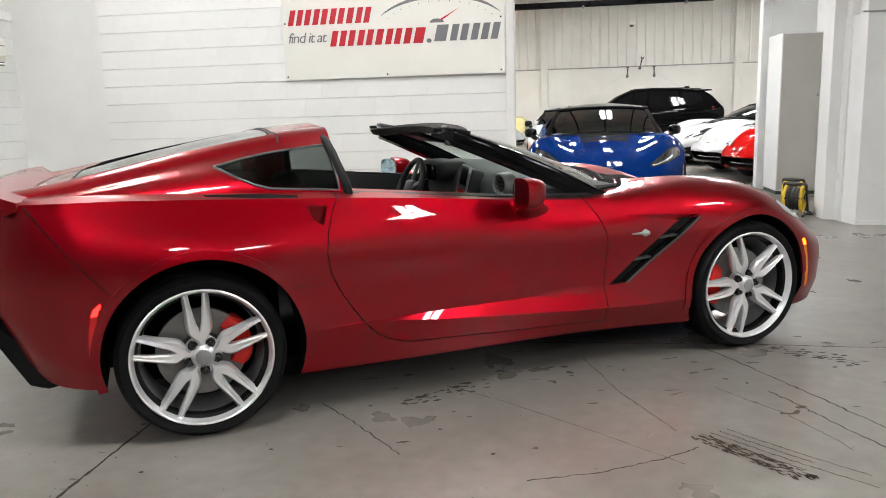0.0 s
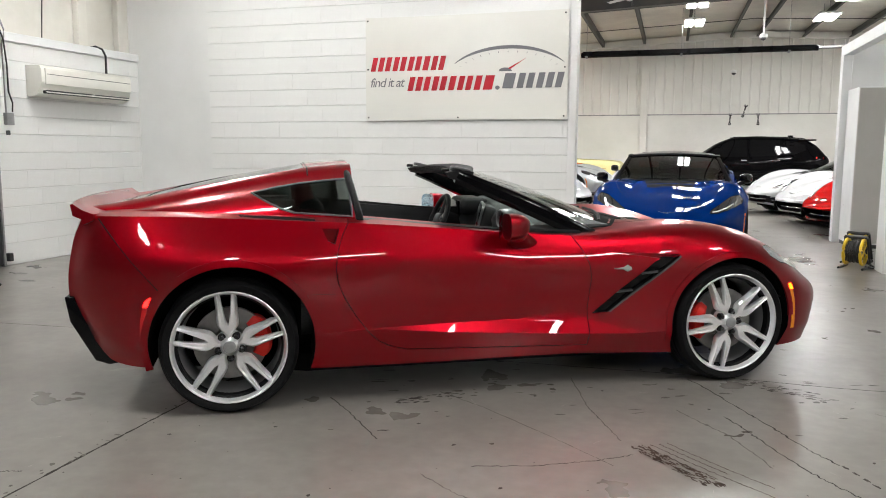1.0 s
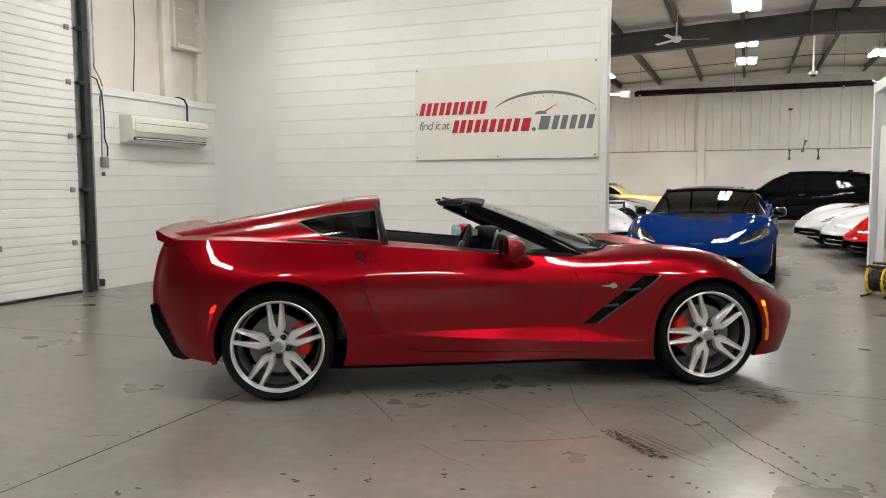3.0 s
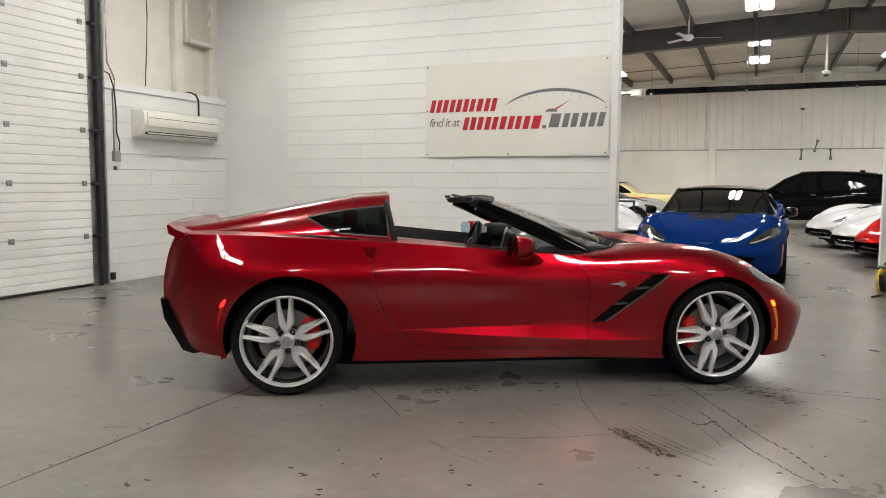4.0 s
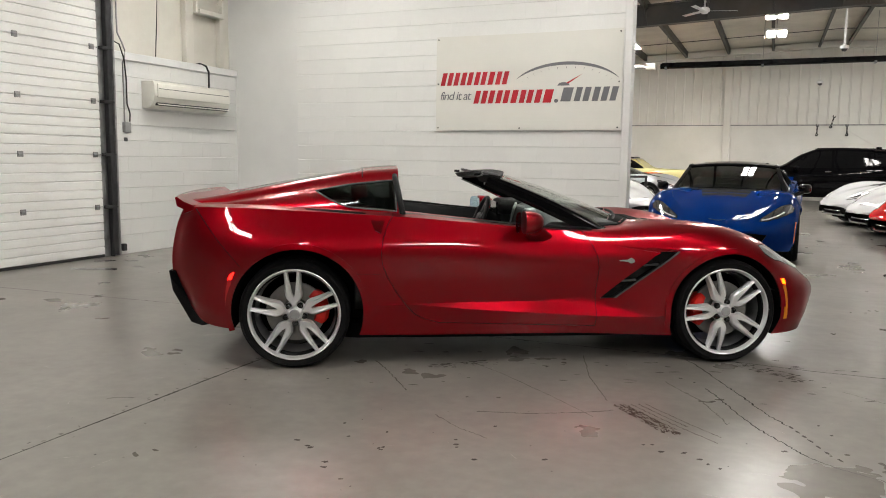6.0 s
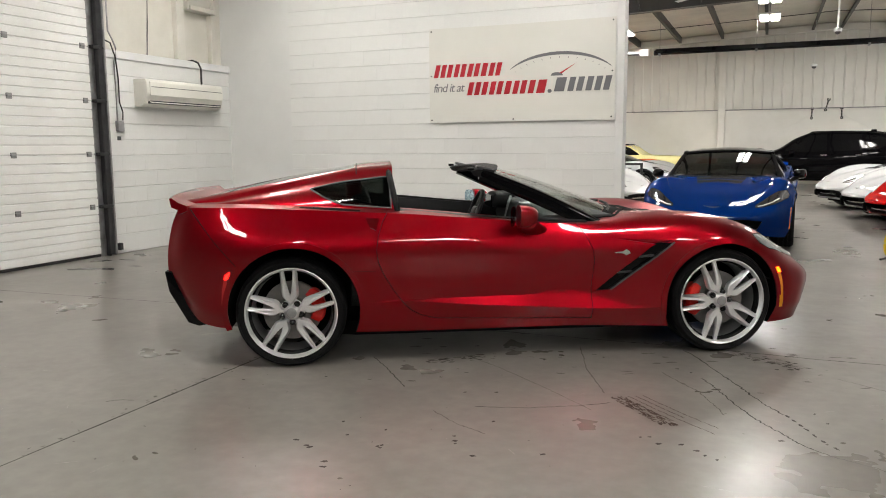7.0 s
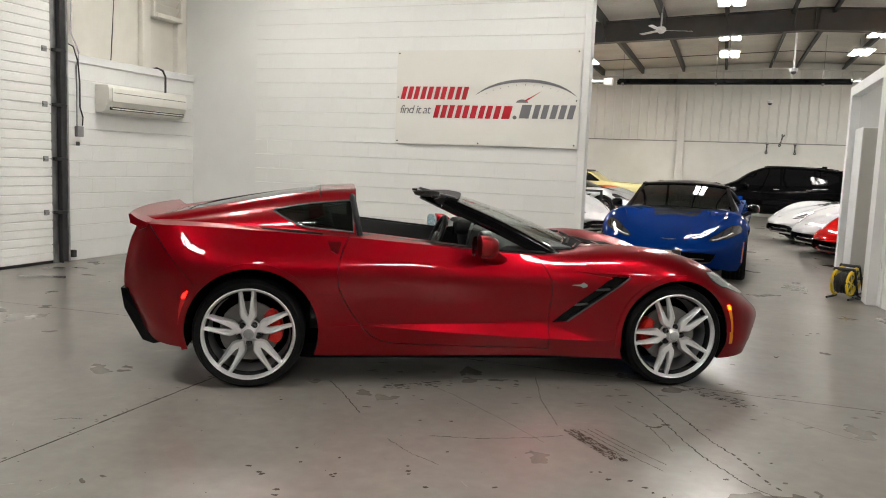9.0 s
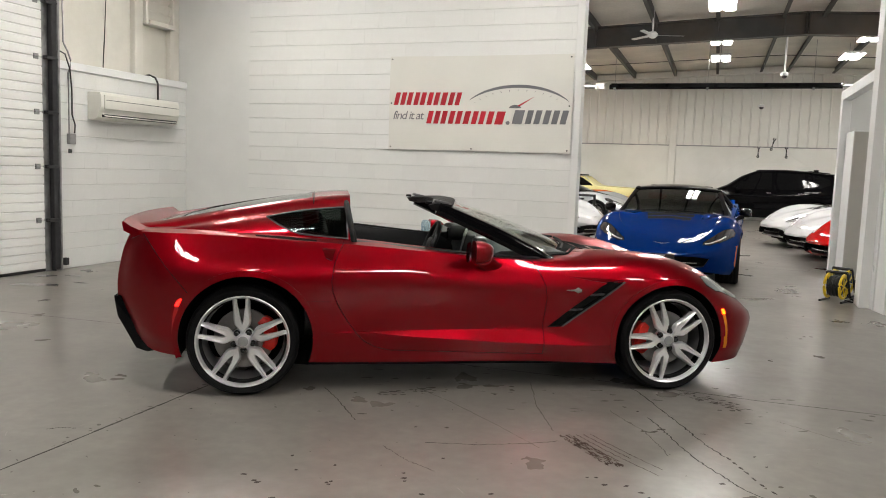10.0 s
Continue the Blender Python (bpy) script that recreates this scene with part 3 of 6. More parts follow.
# ---- the banner ----
def banner():
    x0, x1, z0, z1 = -2.915, -0.470, 1.636, 2.853
    ob = thing("banner", pose(x0, WALL_Y - 0.026, z0), "white vinyl banner with red and grey print on block wall", "banner")
    W, H = x1 - x0, z1 - z0

    def sag(x, z):
        return -0.006 - 0.010 * math.sin(x * 2.3 + 0.5) * math.sin(z * 2.6) - 0.012 * math.exp(-((x - W) ** 2 + z * z) / 0.02)
    bm = bmesh.new()
    nx, nz = 40, 20
    rows = []
    for d in (0.0, 0.004):
        grid = []
        for i in range(nx + 1):
            row = []
            for j in range(nz + 1):
                x, z = W * i / nx, H * j / nz
                dz = 0.012 * math.sin(math.pi * x / W) * (1 - 2 * z / H) * 0.5
                row.append(bm.verts.new((x, sag(x, z) + d, z + dz)))
            grid.append(row)
        for i in range(nx):
            for j in range(nz):
                bm.faces.new((grid[i][j], grid[i + 1][j], grid[i + 1][j + 1], grid[i][j + 1]))
    part("sheet", bm, M_BANNER, ob, smooth=60)

    def decal(name, poly, mat, label=""):
        """A printed plain shape; poly in fractions of the sheet, from its top left corner."""
        b = bmesh.new()
        vs = [b.verts.new((u * W, sag(u * W, H * (1 - v)) - 0.0035, H * (1 - v))) for u, v in poly]
        b.faces.new(vs)
        bmesh.ops.triangulate(b, faces=b.faces[:])
        bmesh.ops.solidify(b, geom=b.faces[:], thickness=0.0012)
        return part(name, b, mat, ob, label, smooth=0)

    def word(u0, u1, vt, vb, strokes, mat, lean=0.016):
        """A row of plain slanted bars in place of a trade name."""
        total = sum(w for w, _ in strokes)
        u = u0
        for w, ink in strokes:
            du = (u1 - u0) * w / total
            if ink:
                decal("printed_bar", [(u + lean, vt), (u + du + lean, vt), (u + du, vb), (u, vb)], mat)
            u += du
    b, s, g = (1.0, True), (0.45, False), (0.55, False)
    m3, n2, o2, r1 = [b, s, b, s, b], [b, s, b], [b, s, b], [(1.1, True)]

    def joined(*letters):
        res = []
        for k, q in enumerate(letters):
            res += ([g] if k else []) + q
        return res
    word(0.026, 0.400, 0.385, 0.520, joined(m3, n2, n2, r1, o2), M_INKRED)
    word(0.218, 0.640, 0.580, 0.715, joined(m3, o2, [(1.1, True)], o2, r1, [(1.6, True)]), M_INKRED)
    word(0.690, 0.970, 0.565, 0.705, joined([(1.7, True)], o2, m3), M_INKGREY)
    decal("printed_dot", [(0.668 + 0.011 * math.cos(a), 0.697 + 0.02 * math.sin(a)) for a in np.linspace(0, 2 * math.pi, 12, endpoint=False)], M_INKGREY)
    # the dial: a tapered arc, ticks, a hub and a needle
    cu, cv, ru, rv = 0.717, 0.62, 0.300, 0.315
    arc_o, arc_i = [], []
    for k in range(33):
        t = k / 32
        a = radians(151) + (radians(27) - radians(151)) * t
        th = 0.030 * math.sin(math.pi * t) ** 0.7 + 0.002
        arc_o.append((cu + ru * math.cos(a), cv - rv * math.sin(a) * 1.0))
        arc_i.append((cu + ru * math.cos(a) * (1 - th * 0.3), cv - rv * math.sin(a) + th))
    for k in range(32):
        decal("dial_arc", [arc_o[k], arc_o[k + 1], arc_i[k + 1], arc_i[k]], M_INKGREY)
    for k in range(13):
        a = radians(150 - 10 * k)
        p = (cu + ru * 0.90 * math.cos(a), cv - rv * 0.84 * math.sin(a))
        q = (cu + ru * 0.865 * math.cos(a), cv - rv * 0.79 * math.sin(a))
        decal("dial_tick", [(p[0] - 0.0013, p[1]), (p[0] + 0.0013, p[1]), (q[0] + 0.0013, q[1]), (q[0] - 0.0013, q[1])], M_INKGREY)
    decal("dial_hub", [(0.704 + 0.032 * math.cos(a), 0.545 - 0.034 * math.sin(a)) for a in np.linspace(0, math.pi, 14)], M_INKGREY)
    decal("dial_needle", [(0.715, 0.520), (0.728, 0.527), (0.805, 0.425)], M_INKRED)
    # the plain words that can be read
    fc = bpy.data.curves.new("words", "FONT")
    fc.body = "find it at"
    fc.size, fc.shear, fc.space_character = 0.165, 0.22, 0.86
    fc.extrude = 0.0008
    tmp = new("work", fc)
    bpy.context.view_layer.update()
    me = bpy.data.meshes.new_from_object(tmp.evaluated_get(bpy.context.evaluated_depsgraph_get()))
    bpy.data.objects.remove(tmp)
    wide = max(v.co.x for v in me.vertices) - min(v.co.x for v in me.vertices)
    k = 0.180 * W / wide
    for v in me.vertices:
        x, y, zz = v.co
        px, pz = 0.022 * W + x * k, H * (1 - 0.672) + y * 0.95
        v.co = (px, sag(px, pz) - 0.0045 - zz, pz)
    part("printed_words", me, M_INKGREY, ob, "grey printed words", smooth=0)
    for u, v in ((0.012, 0.03), (0.985, 0.03), (0.012, 0.50), (0.985, 0.52), (0.012, 0.97), (0.985, 0.97), (0.475, 0.975)):
        q = lathe([(0.0, -0.006), (0.008, -0.005), (0.010, 0.0), (0.010, 0.004), (0, 0.004)], 12)
        part("grommet", q, M_TRACK, ob, m=pose(u * W, sag(u * W, H * (1 - v)) - 0.003, H * (1 - v)))


banner()


# ---- things hung in the far hall ----
def radiant_heater():
    ob = thing("tube_heater", pose(1.1, 22.0, 3.93), "long black radiant tube heater hung below the roof", "heater")
    part("tube", tubed([(-2.95, 0, 0), (3.15, 0, 0.02)], 0.075, 12), M_GLOSSBLACK, ob, smooth=60)
    bm = bmesh.new()
    prof = [(-0.15, -0.03), (-0.10, 0.09), (0.10, 0.09), (0.15, -0.03), (0.145, -0.03), (0.096, 0.083), (-0.096, 0.083), (-0.145, -0.03)]
    prism(prof, -2.9, 3.1, "x", bm)
    part("reflector", bm, M_GLOSSBLACK, ob, smooth=0)
    part("burner_box", boxed((-3.35, -0.10, -0.09), (-3.08, 0.10, 0.10), 0.015), M_LINERWALL, ob, smooth=0)
    part("flue", tubed([(-3.35, 0, 0), (-4.4, 0, 0)], 0.05, 8), M_GALV, ob)
    part("end_pipe", tubed([(3.15, 0, 0.02), (3.7, 0, 0.02)], 0.035, 8), M_GALV, ob)
    for x in (-2.8, -0.25, 2.45):
        part("hanger_wire", tubed([(x, 0, 0.08), (x, 0, roof_height(1.1 + x) - 3.93)], 0.006, 5), M_GALV, ob)
        part("clamp", boxed((x - 0.03, -0.09, -0.09), (x + 0.03, 0.09, 0.09), 0.01), M_GALV, ob, smooth=0)


radiant_heater()


def ceiling_fan(x, y, z):
    ob = thing("ceiling_fan", pose(x, y, z), "white three-blade ceiling fan at rest", "ceiling fan")
    part("rod", tubed([(0, 0, 0.05), (0, 0, roof_height(x) - z)], 0.018, 8), M_WHITEMETAL, ob)
    part("motor", lathe([(0, -0.06), (0.07, -0.055), (0.11, -0.02), (0.11, 0.03), (0.05, 0.08), (0, 0.08)], 20), M_WHITEMETAL, ob, m=pose(0, 0, 0, -90))
    for k in range(3):
        part("blade", boxed((0.1, -0.05, -0.003), (0.68, 0.05, 0.003), 0.003, 1, pose(0, 0, -0.02, 0, 0, 15 + 120 * k) @ pose(0, 0, 0, 12, 0, 0)), M_WHITEMETAL, ob, smooth=0)


ceiling_fan(-0.28, 16.8, 4.50)


def drop_pole(x, y, z, label, rod):
    ob = thing("dome_camera", pose(x, y, z), label, "camera")
    part("pole", tubed([(0, 0, 0.05), (0, 0, roof_height(x) - z)], rod, 8), M_WHITEMETAL, ob)
    part("base", lathe([(0, 0.0), (0.085, 0.0), (0.09, 0.02), (0.09, 0.07), (0.03, 0.09), (0, 0.09)], 20), M_WHITEMETAL, ob, m=pose(0, 0, 0, 90))
    part("dome", lathe([(0, -0.065), (0.035, -0.055), (0.06, -0.03), (0.068, 0.0), (0, 0.0)], 20), M_DARKMETAL, ob, m=pose(0, 0, 0, 90))


drop_pole(2.60, 18.9, 3.84, "white dome camera on a ceiling pole", 0.022)
drop_pole(2.42, 25.0, 3.63, "small dome camera on a thin ceiling rod", 0.005)


def wrench(x, z, length, tilt):
    ob = thing("wall_wrench", pose(x, FAR_Y - 0.03, z, 0, tilt, 0), "black wrench hung on the liner wall", "wrench", "wrenches on the wall")
    bm = boxed((-0.022, -0.012, -length / 2 + 0.05), (0.022, 0.012, length / 2 - 0.05), 0.006)
    part("shaft", bm, M_PLASTICBLACK, ob, smooth=0)
    ring = [(0.032 * math.cos(a), 0.0, -length / 2 + 0.032 * math.sin(a)) for a in np.linspace(0, 2 * math.pi, 16, endpoint=False)]
    part("ring_end", tubed(ring, 0.02, 6, True), M_PLASTICBLACK, ob)
    arc = [(0.06 * math.cos(a) * 0.6, 0.0, length / 2 + 0.01 + 0.036 * math.sin(a)) for a in np.linspace(radians(130), radians(410), 14)]
    part("open_end", tubed(arc, 0.022, 6), M_PLASTICBLACK, ob)


wrench(2.54, 2.33, 0.30, 2)
wrench(2.98, 2.60, 0.34, 14)
wrench(3.42, 2.33, 0.30, -2)


# ---- beside the opening ----
def locker():
    ob = thing("tall_cabinet", pose(3.01, 10.90, 0), "tall plain grey-white metal cabinet against the partition", "cabinet")
    part("carcass", boxed((0, 0.02, 0.05), (0.54, 0.68, 2.12), 0.006), M_WHITEMETAL, ob, smooth=0)
    part("door", boxed((0.004, 0.0, 0.07), (0.49, 0.02, 2.105), 0.004), M_CABINET, ob, smooth=0)
    part("side_strip", boxed((0.494, 0.0, 0.07), (0.54, 0.02, 2.105), 0.003), M_CABINET, ob, smooth=0)
    part("plinth", boxed((0.01, 0.04, 0.0), (0.53, 0.66, 0.05), 0.002), M_GREYTRIM, ob, smooth=0)
    part("handle", boxed((0.455, -0.012, 1.30), (0.48, 0.0, 1.33), 0.004), M_GALV, ob)


locker()
panel = solid("wall_panel", prism([(2.975, 8.578), (3.05, 8.19), (9.9, 8.19), (9.9, 8.236), (3.09, 8.236), (2.995, 8.578)], 0.0, 2.07, "z"), M_WHITEMETAL, "smooth white wall panel lining", "wall panel", kind="structure", smooth=0)
part("skirting", boxed((3.06, 8.172, 0.0), (9.9, 8.188, 0.05), 0.004), M_WHITEMETAL, panel, smooth=0)
part("top_flashing", boxed((2.99, 8.165, 2.072), (9.9, 8.20, 2.085), 0.003), M_GALV, panel, smooth=0)
solid("wall_switch", boxed((3.30, 8.155, 1.62), (3.35, 8.19, 1.70), 0.006), M_PLASTICBLACK, "small black wall switch on the white panel", "switch")


def cable_reel(m, label):
    ob = thing("cable_reel", m, label, "cable reel", "cable reels")
    for s in (-1, 1):
        ring = [(0.138 * math.cos(a), 0.085 * s, 0.185 + 0.138 * math.sin(a)) for a in np.linspace(0, 2 * math.pi, 28, endpoint=False)]
        part("rim", tubed(ring, 0.016, 8, True), M_REELYELLOW, ob, "yellow plastic reel rim")
        for k in range(3):
            a = radians(20 + 60 * k)
            b = boxed((-0.135, -0.005, -0.008), (0.135, 0.005, 0.008), 0.003, 1, pose(0, 0.085 * s, 0.185, 0, math.degrees(a), 0))
            part("web", b, M_REELYELLOW, ob)
    coil = [((0.104 + 0.009 * (k // 24 % 2)) * math.cos(k * math.pi / 12), -0.066 + 0.132 * k / 168, 0.185 + (0.104 + 0.009 * (k // 24 % 2)) * math.sin(k * math.pi / 12)) for k in range(169)]
    part("wound_cable", tubed(coil, 0.014, 7), M_CABLE, ob, "black wound cable")
    part("core", lathe([(0, -0.08), (0.088, -0.08), (0.088, 0.08), (0, 0.08)], 20), M_PLASTICBLACK, ob, m=pose(0, 0, 0.185))
    for s in (-1, 1):
        part("leg", tubed([(-0.15, 0.12 * s, 0.012), (0.15, 0.12 * s, 0.012), (0.13, 0.12 * s, 0.05), (0.0, 0.115 * s, 0.345)], 0.013, 8), M_PLASTICBLACK, ob)
    part("handle", tubed([(0, -0.115, 0.345), (0, 0.115, 0.345)], 0.019, 10), M_PLASTICBLACK, ob)
    return ob


cable_reel(pose(2.68, 8.95, 0, 0, 0, 63), "yellow and black cable reel standing on the floor")
cable_reel(pose(2.80, 9.42, 0, 0, 0, 60), "yellow cable reel leaning by the partition post")
solid("loose_cable", tubed([(2.78, 8.93, 0.02), (2.86, 8.90, 0.012), (2.89, 9.0, 0.012), (2.83, 9.06, 0.05), (2.80, 9.0, 0.2), (2.84, 9.08, 0.32)], 0.010, 8), M_CABLE, "loose black cable on the floor beside the reel", "cable")


# ---- marks on the floor ----
def ribbon(name, pts, width, label, mat=None, z=0.0015, jitter=0.01, steps=14, group="floor cracks"):
    """A thin uneven crack or saw cut along a line of floor points."""
    rnd = random.Random(len(pts) * 7 + int(abs(pts[0][0]) * 100))
    dense = []
    for (x0, y0), (x1, y1) in zip(pts, pts[1:]):
        for k in range(steps):
            u = k / steps
            dense.append((x0 + (x1 - x0) * u + rnd.uniform(-jitter, jitter), y0 + (y1 - y0) * u + rnd.uniform(-jitter, jitter)))
    dense.append(pts[-1])
    bm = bmesh.new()
    a, b = [], []
    for i, (x, y) in enumerate(dense):
        p, q = dense[max(i - 1, 0)], dense[min(i + 1, len(dense) - 1)]
        d = Vector((q[0] - p[0], q[1] - p[1])).normalized()
        w = width * rnd.uniform(0.5, 1.3) / 2
        a.append(bm.verts.new((x - d.y * w, y + d.x * w, z)))
        b.append(bm.verts.new((x + d.y * w, y - d.x * w, z)))
    for i in range(len(dense) - 1):
        bm.faces.new((a[i], b[i], b[i + 1], a[i + 1]))
    return solid(name, bm, mat or M_CRACK, label, "floor mark", group, "structure", smooth=0)


JOINT, CRACK, FINE = "saw-cut joint in the concrete", "dark crack in the concrete", "fine crack in the concrete"
ribbon("floor_joint", [(-1.66, -6.0), (-1.648, 1.9), (-1.65, 2.86), (-1.62, 8.4)], 0.013, JOINT, jitter=0.0025, steps=30)
ribbon("floor_joint", [(-6.2, 3.88), (-3.44, 4.05), (0.0, 4.09), (1.037, 4.115), (1.56, 4.085), (2.2, 4.10), (9.5, 4.2)], 0.009, JOINT, jitter=0.0025, steps=30)
ribbon("floor_joint", [(-6.2, 12.0), (9.5, 12.1)], 0.006, JOINT, jitter=0.0025, steps=60)
ribbon("floor_crack", [(0.82, 4.02), (0.872, 3.949), (1.073, 3.552), (1.21, 3.286), (1.302, 3.084), (1.40, 2.935)], 0.008, CRACK, jitter=0.006)
ribbon("floor_crack", [(0.98, 3.42), (1.061, 3.266), (1.169, 3.021), (1.28, 2.811), (1.384, 2.664), (1.48, 2.529), (1.592, 2.449), (1.75, 2.385), (1.95, 2.2)], 0.007, CRACK, jitter=0.006)
ribbon("floor_crack", [(0.756, 3.458), (0.86, 3.31), (0.977, 3.174), (1.07, 2.98), (1.132, 2.826)], 0.006, FINE, M_DIRT, jitter=0.004)
ribbon("floor_crack", [(0.182, 3.856), (0.33, 3.372), (0.43, 3.15), (0.518, 2.954)], 0.006, FINE, M_DIRT, jitter=0.004)
ribbon("floor_crack", [(-0.46, 3.40), (-0.153, 3.198), (0.23, 2.899), (0.504, 2.662)], 0.005, FINE, M_DIRT, jitter=0.004)
ribbon("floor_crack", [(-0.049, 2.491), (0.213, 2.578), (0.449, 2.708), (0.578, 2.806)], 0.006, FINE, jitter=0.004)
ribbon("floor_crack", [(-0.978, 3.139), (-0.788, 2.948), (-0.534, 2.659)], 0.007, FINE, jitter=0.004)
ribbon("floor_crack", [(1.70, 3.68), (1.836, 3.585), (1.967, 3.495), (2.094, 3.43)], 0.005, FINE, M_DIRT, jitter=0.004)
ribbon("floor_crack", [(-0.23, 2.36), (-0.053, 2.23), (0.121, 2.155)], 0.006, FINE, M_DIRT, jitter=0.004)
ribbon("floor_crack", [(-1.89, 1.85), (-1.84, 1.90), (-1.77, 1.92)], 0.006, FINE, jitter=0.004)


def blotches(name, centres, label, mat, z=0.0022):
    """Flat uneven spots: (x, y, radius along x, radius along y, turn)."""
    rnd = random.Random(11)
    bm = bmesh.new()
    for x, y, rx, ry, t in centres:
        n = 14
        vs = []
        for k in range(n):
            a = 2 * math.pi * k / n
            r = rnd.uniform(0.6, 1.15)
            p = pose(0, 0, 0, 0, 0, t) @ Vector((rx * r * math.cos(a), ry * r * math.sin(a), 0))
            vs.append(bm.verts.new((x + p.x, y + p.y, z)))
        bm.faces.new(vs)
    return solid(name, bm, mat, label, "floor stain", "floor stains", "stuff", smooth=0)


rnd = random.Random(5)
# a tyre's print: a rusty broken shoulder band, then thin rib lines that run out
tread = []
for k in range(150):
    u, w = rnd.random(), rnd.random()
    x, y = 0.565 + 0.31 * u + 0.060 * w, 2.885 - 0.335 * u + 0.050 * w
    tread.append((x, y, rnd.uniform(.010, .022), rnd.uniform(.003, .0065), rnd.uniform(-75, -25)))
blotches("tyre_mark", tread, "rusty broken tyre print on the concrete", M_RUST)
for q, (off, far) in enumerate(((0.00, 0.60), (0.035, 0.92), (0.070, 0.55), (0.105, 0.80))):
    x0, y0 = 0.610 + off, 2.925 + off * 0.55
    ribs = [(x0 + 0.50 * u * far, y0 - 0.50 * u * far + 0.06 * (u * far) ** 2) for u in (0, 0.25, 0.5, 0.75, 1.0)]
    ribbon("tyre_rib", ribs, 0.005, "thin dark line of a tyre print", M_RUST, 0.0026, 0.004, 18, "tyre print")
# drips, by size
drips = [(-.653, 1.766), (-.573, 1.725), (-.549, 1.716), (-.404, 1.604), (-.381, 1.553), (.157, 1.892), (.434, 2.018), (.024, 2.022), (.879, 2.323), (.975, 2.353), (1.047, 2.305), (1.384, 2.562)]
spots = [(x, y, .017, .011, rnd.uniform(0, 60)) for x, y in drips]
drips = [(-.272, 1.836), (-.26, 1.855), (-.254, 1.823), (-.572, 2.052), (-.465, 1.905), (-.33, 2.029), (-.001, 2.076), (.037, 1.992), (.104, 2.32), (-.184, 2.69), (-1.041, 2.663), (-1.452, 2.438), (-.757, 3.124),
         (-.414, 2.898), (-.211, 3.658), (.794, 2.377), (.832, 2.395), (1.082, 2.262), (1.131, 2.233), (1.541, 3.0), (1.592, 2.876), (.914, 3.511), (.044, 3.467), (.375, 3.659)]
spots += [(x, y, .011, .008, rnd.uniform(0, 90)) for x, y in drips]
spots += [(x, y, .030, .008, t) for x, y, t in ((-.54, 2.767, 20), (1.355, 4.264, 0), (1.466, 4.159, 5), (1.432, 4.879, 0))]
dashes = [(1.417, 2.917), (1.443, 2.863), (1.472, 2.804), (1.496, 2.753), (1.526, 2.685), (1.559, 2.621), (1.605, 2.553)]
spots += [(x, y, .022, .008, -62) for x, y in dashes]
for k in range(80):
    spots.append((rnd.uniform(-2.2, 2.2), rnd.uniform(1.2, 4.4), rnd.uniform(.002, .006), rnd.uniform(.002, .005), rnd.uniform(0, 180)))
blotches("dark_spots", spots, "small dark drips on the concrete", M_STAIN)
patch = [(x, y, r, r * 0.45, 25) for x, y, r in ((-.602, 3.20, .028), (-.55, 3.24, .04), (-.473, 3.21, .022), (-.407, 3.382, .03), (-.367, 3.431, .035), (-.384, 3.084, .012), (-.309, 3.034, .014), (-.289, 3.484, .012))]
for k in range(46):
    u = rnd.random()
    patch.append((-.60 + .30 * u + rnd.uniform(-.06, .06), 3.18 + .24 * u + rnd.uniform(-.06, .06), rnd.uniform(.006, .022), rnd.uniform(.003, .009), rnd.uniform(0, 60)))
for k in range(54):
    u = rnd.random()
    patch.append((1.12 + .42 * u + rnd.uniform(-.03, .03), 4.05 - .20 * u + rnd.uniform(-.07, .07), rnd.uniform(.008, .034), rnd.uniform(.003, .010), rnd.uniform(-20, 15)))
blotches("oily_patch", patch, "dark oily stains on the concrete", M_STAIN, 0.0024)
blotches("wet_patch", [(-5.6, 5.2, .30, .10, 20), (-6.0, 5.7, .16, .09, 60), (-5.3, 5.55, .10, .03, 0), (-5.75, 5.9, .12, .04, 10)], "wet patches by the overhead door", M_WET, 0.0018)
blotches("pale_patch", [(-2.34, 3.26, .10, .035, 30), (-2.26, 3.34, .05, .02, 0)], "pale scuff on the concrete", M_PALE, 0.002)
rnd = random.Random(23)
scuffs = []
for k in range(70):
    x, y, t = rnd.uniform(-3.0, 2.6), rnd.uniform(0.9, 3.9), rnd.uniform(0, 180)
    n = rnd.randint(1, 4)
    for i in range(n):
        scuffs.append((x + 0.03 * i * math.cos(radians(t)), y + 0.03 * i * math.sin(radians(t)), rnd.uniform(.006, .026), rnd.uniform(.0012, .004), t + rnd.uniform(-15, 15)))
blotches("pale_scuffs", scuffs, "small pale scuffs and chips in the concrete", M_PALE, 0.0019)
dirt = []
for k in range(46):
    x, y = rnd.uniform(-0.9, 2.3), rnd.uniform(3.2, 4.3)
    dirt.append((x, y, rnd.uniform(.01, .05), rnd.uniform(.004, .016), rnd.uniform(0, 40)))
for k in range(30):
    u = rnd.random()
    dirt.append((-1.68 + rnd.uniform(-.03, .03), 1.0 + 2.4 * u, rnd.uniform(.003, .014), rnd.uniform(.004, .02), rnd.uniform(60, 120)))
blotches("dirt_marks", dirt, "grey dirt marks on the concrete", M_DIRT, 0.0017)


# ---- the sports car: x ahead, y to its left, z up, the origin on the ground between the axles ----
XK = (-2.115, -2.075, -1.99, -1.85, -1.6, -1.35, -1.0, -0.7, -0.3, 0.1, 0.5, 0.8, 1.05, 1.35, 1.65, 1.85, 2.0, 2.12, 2.22, 2.29)
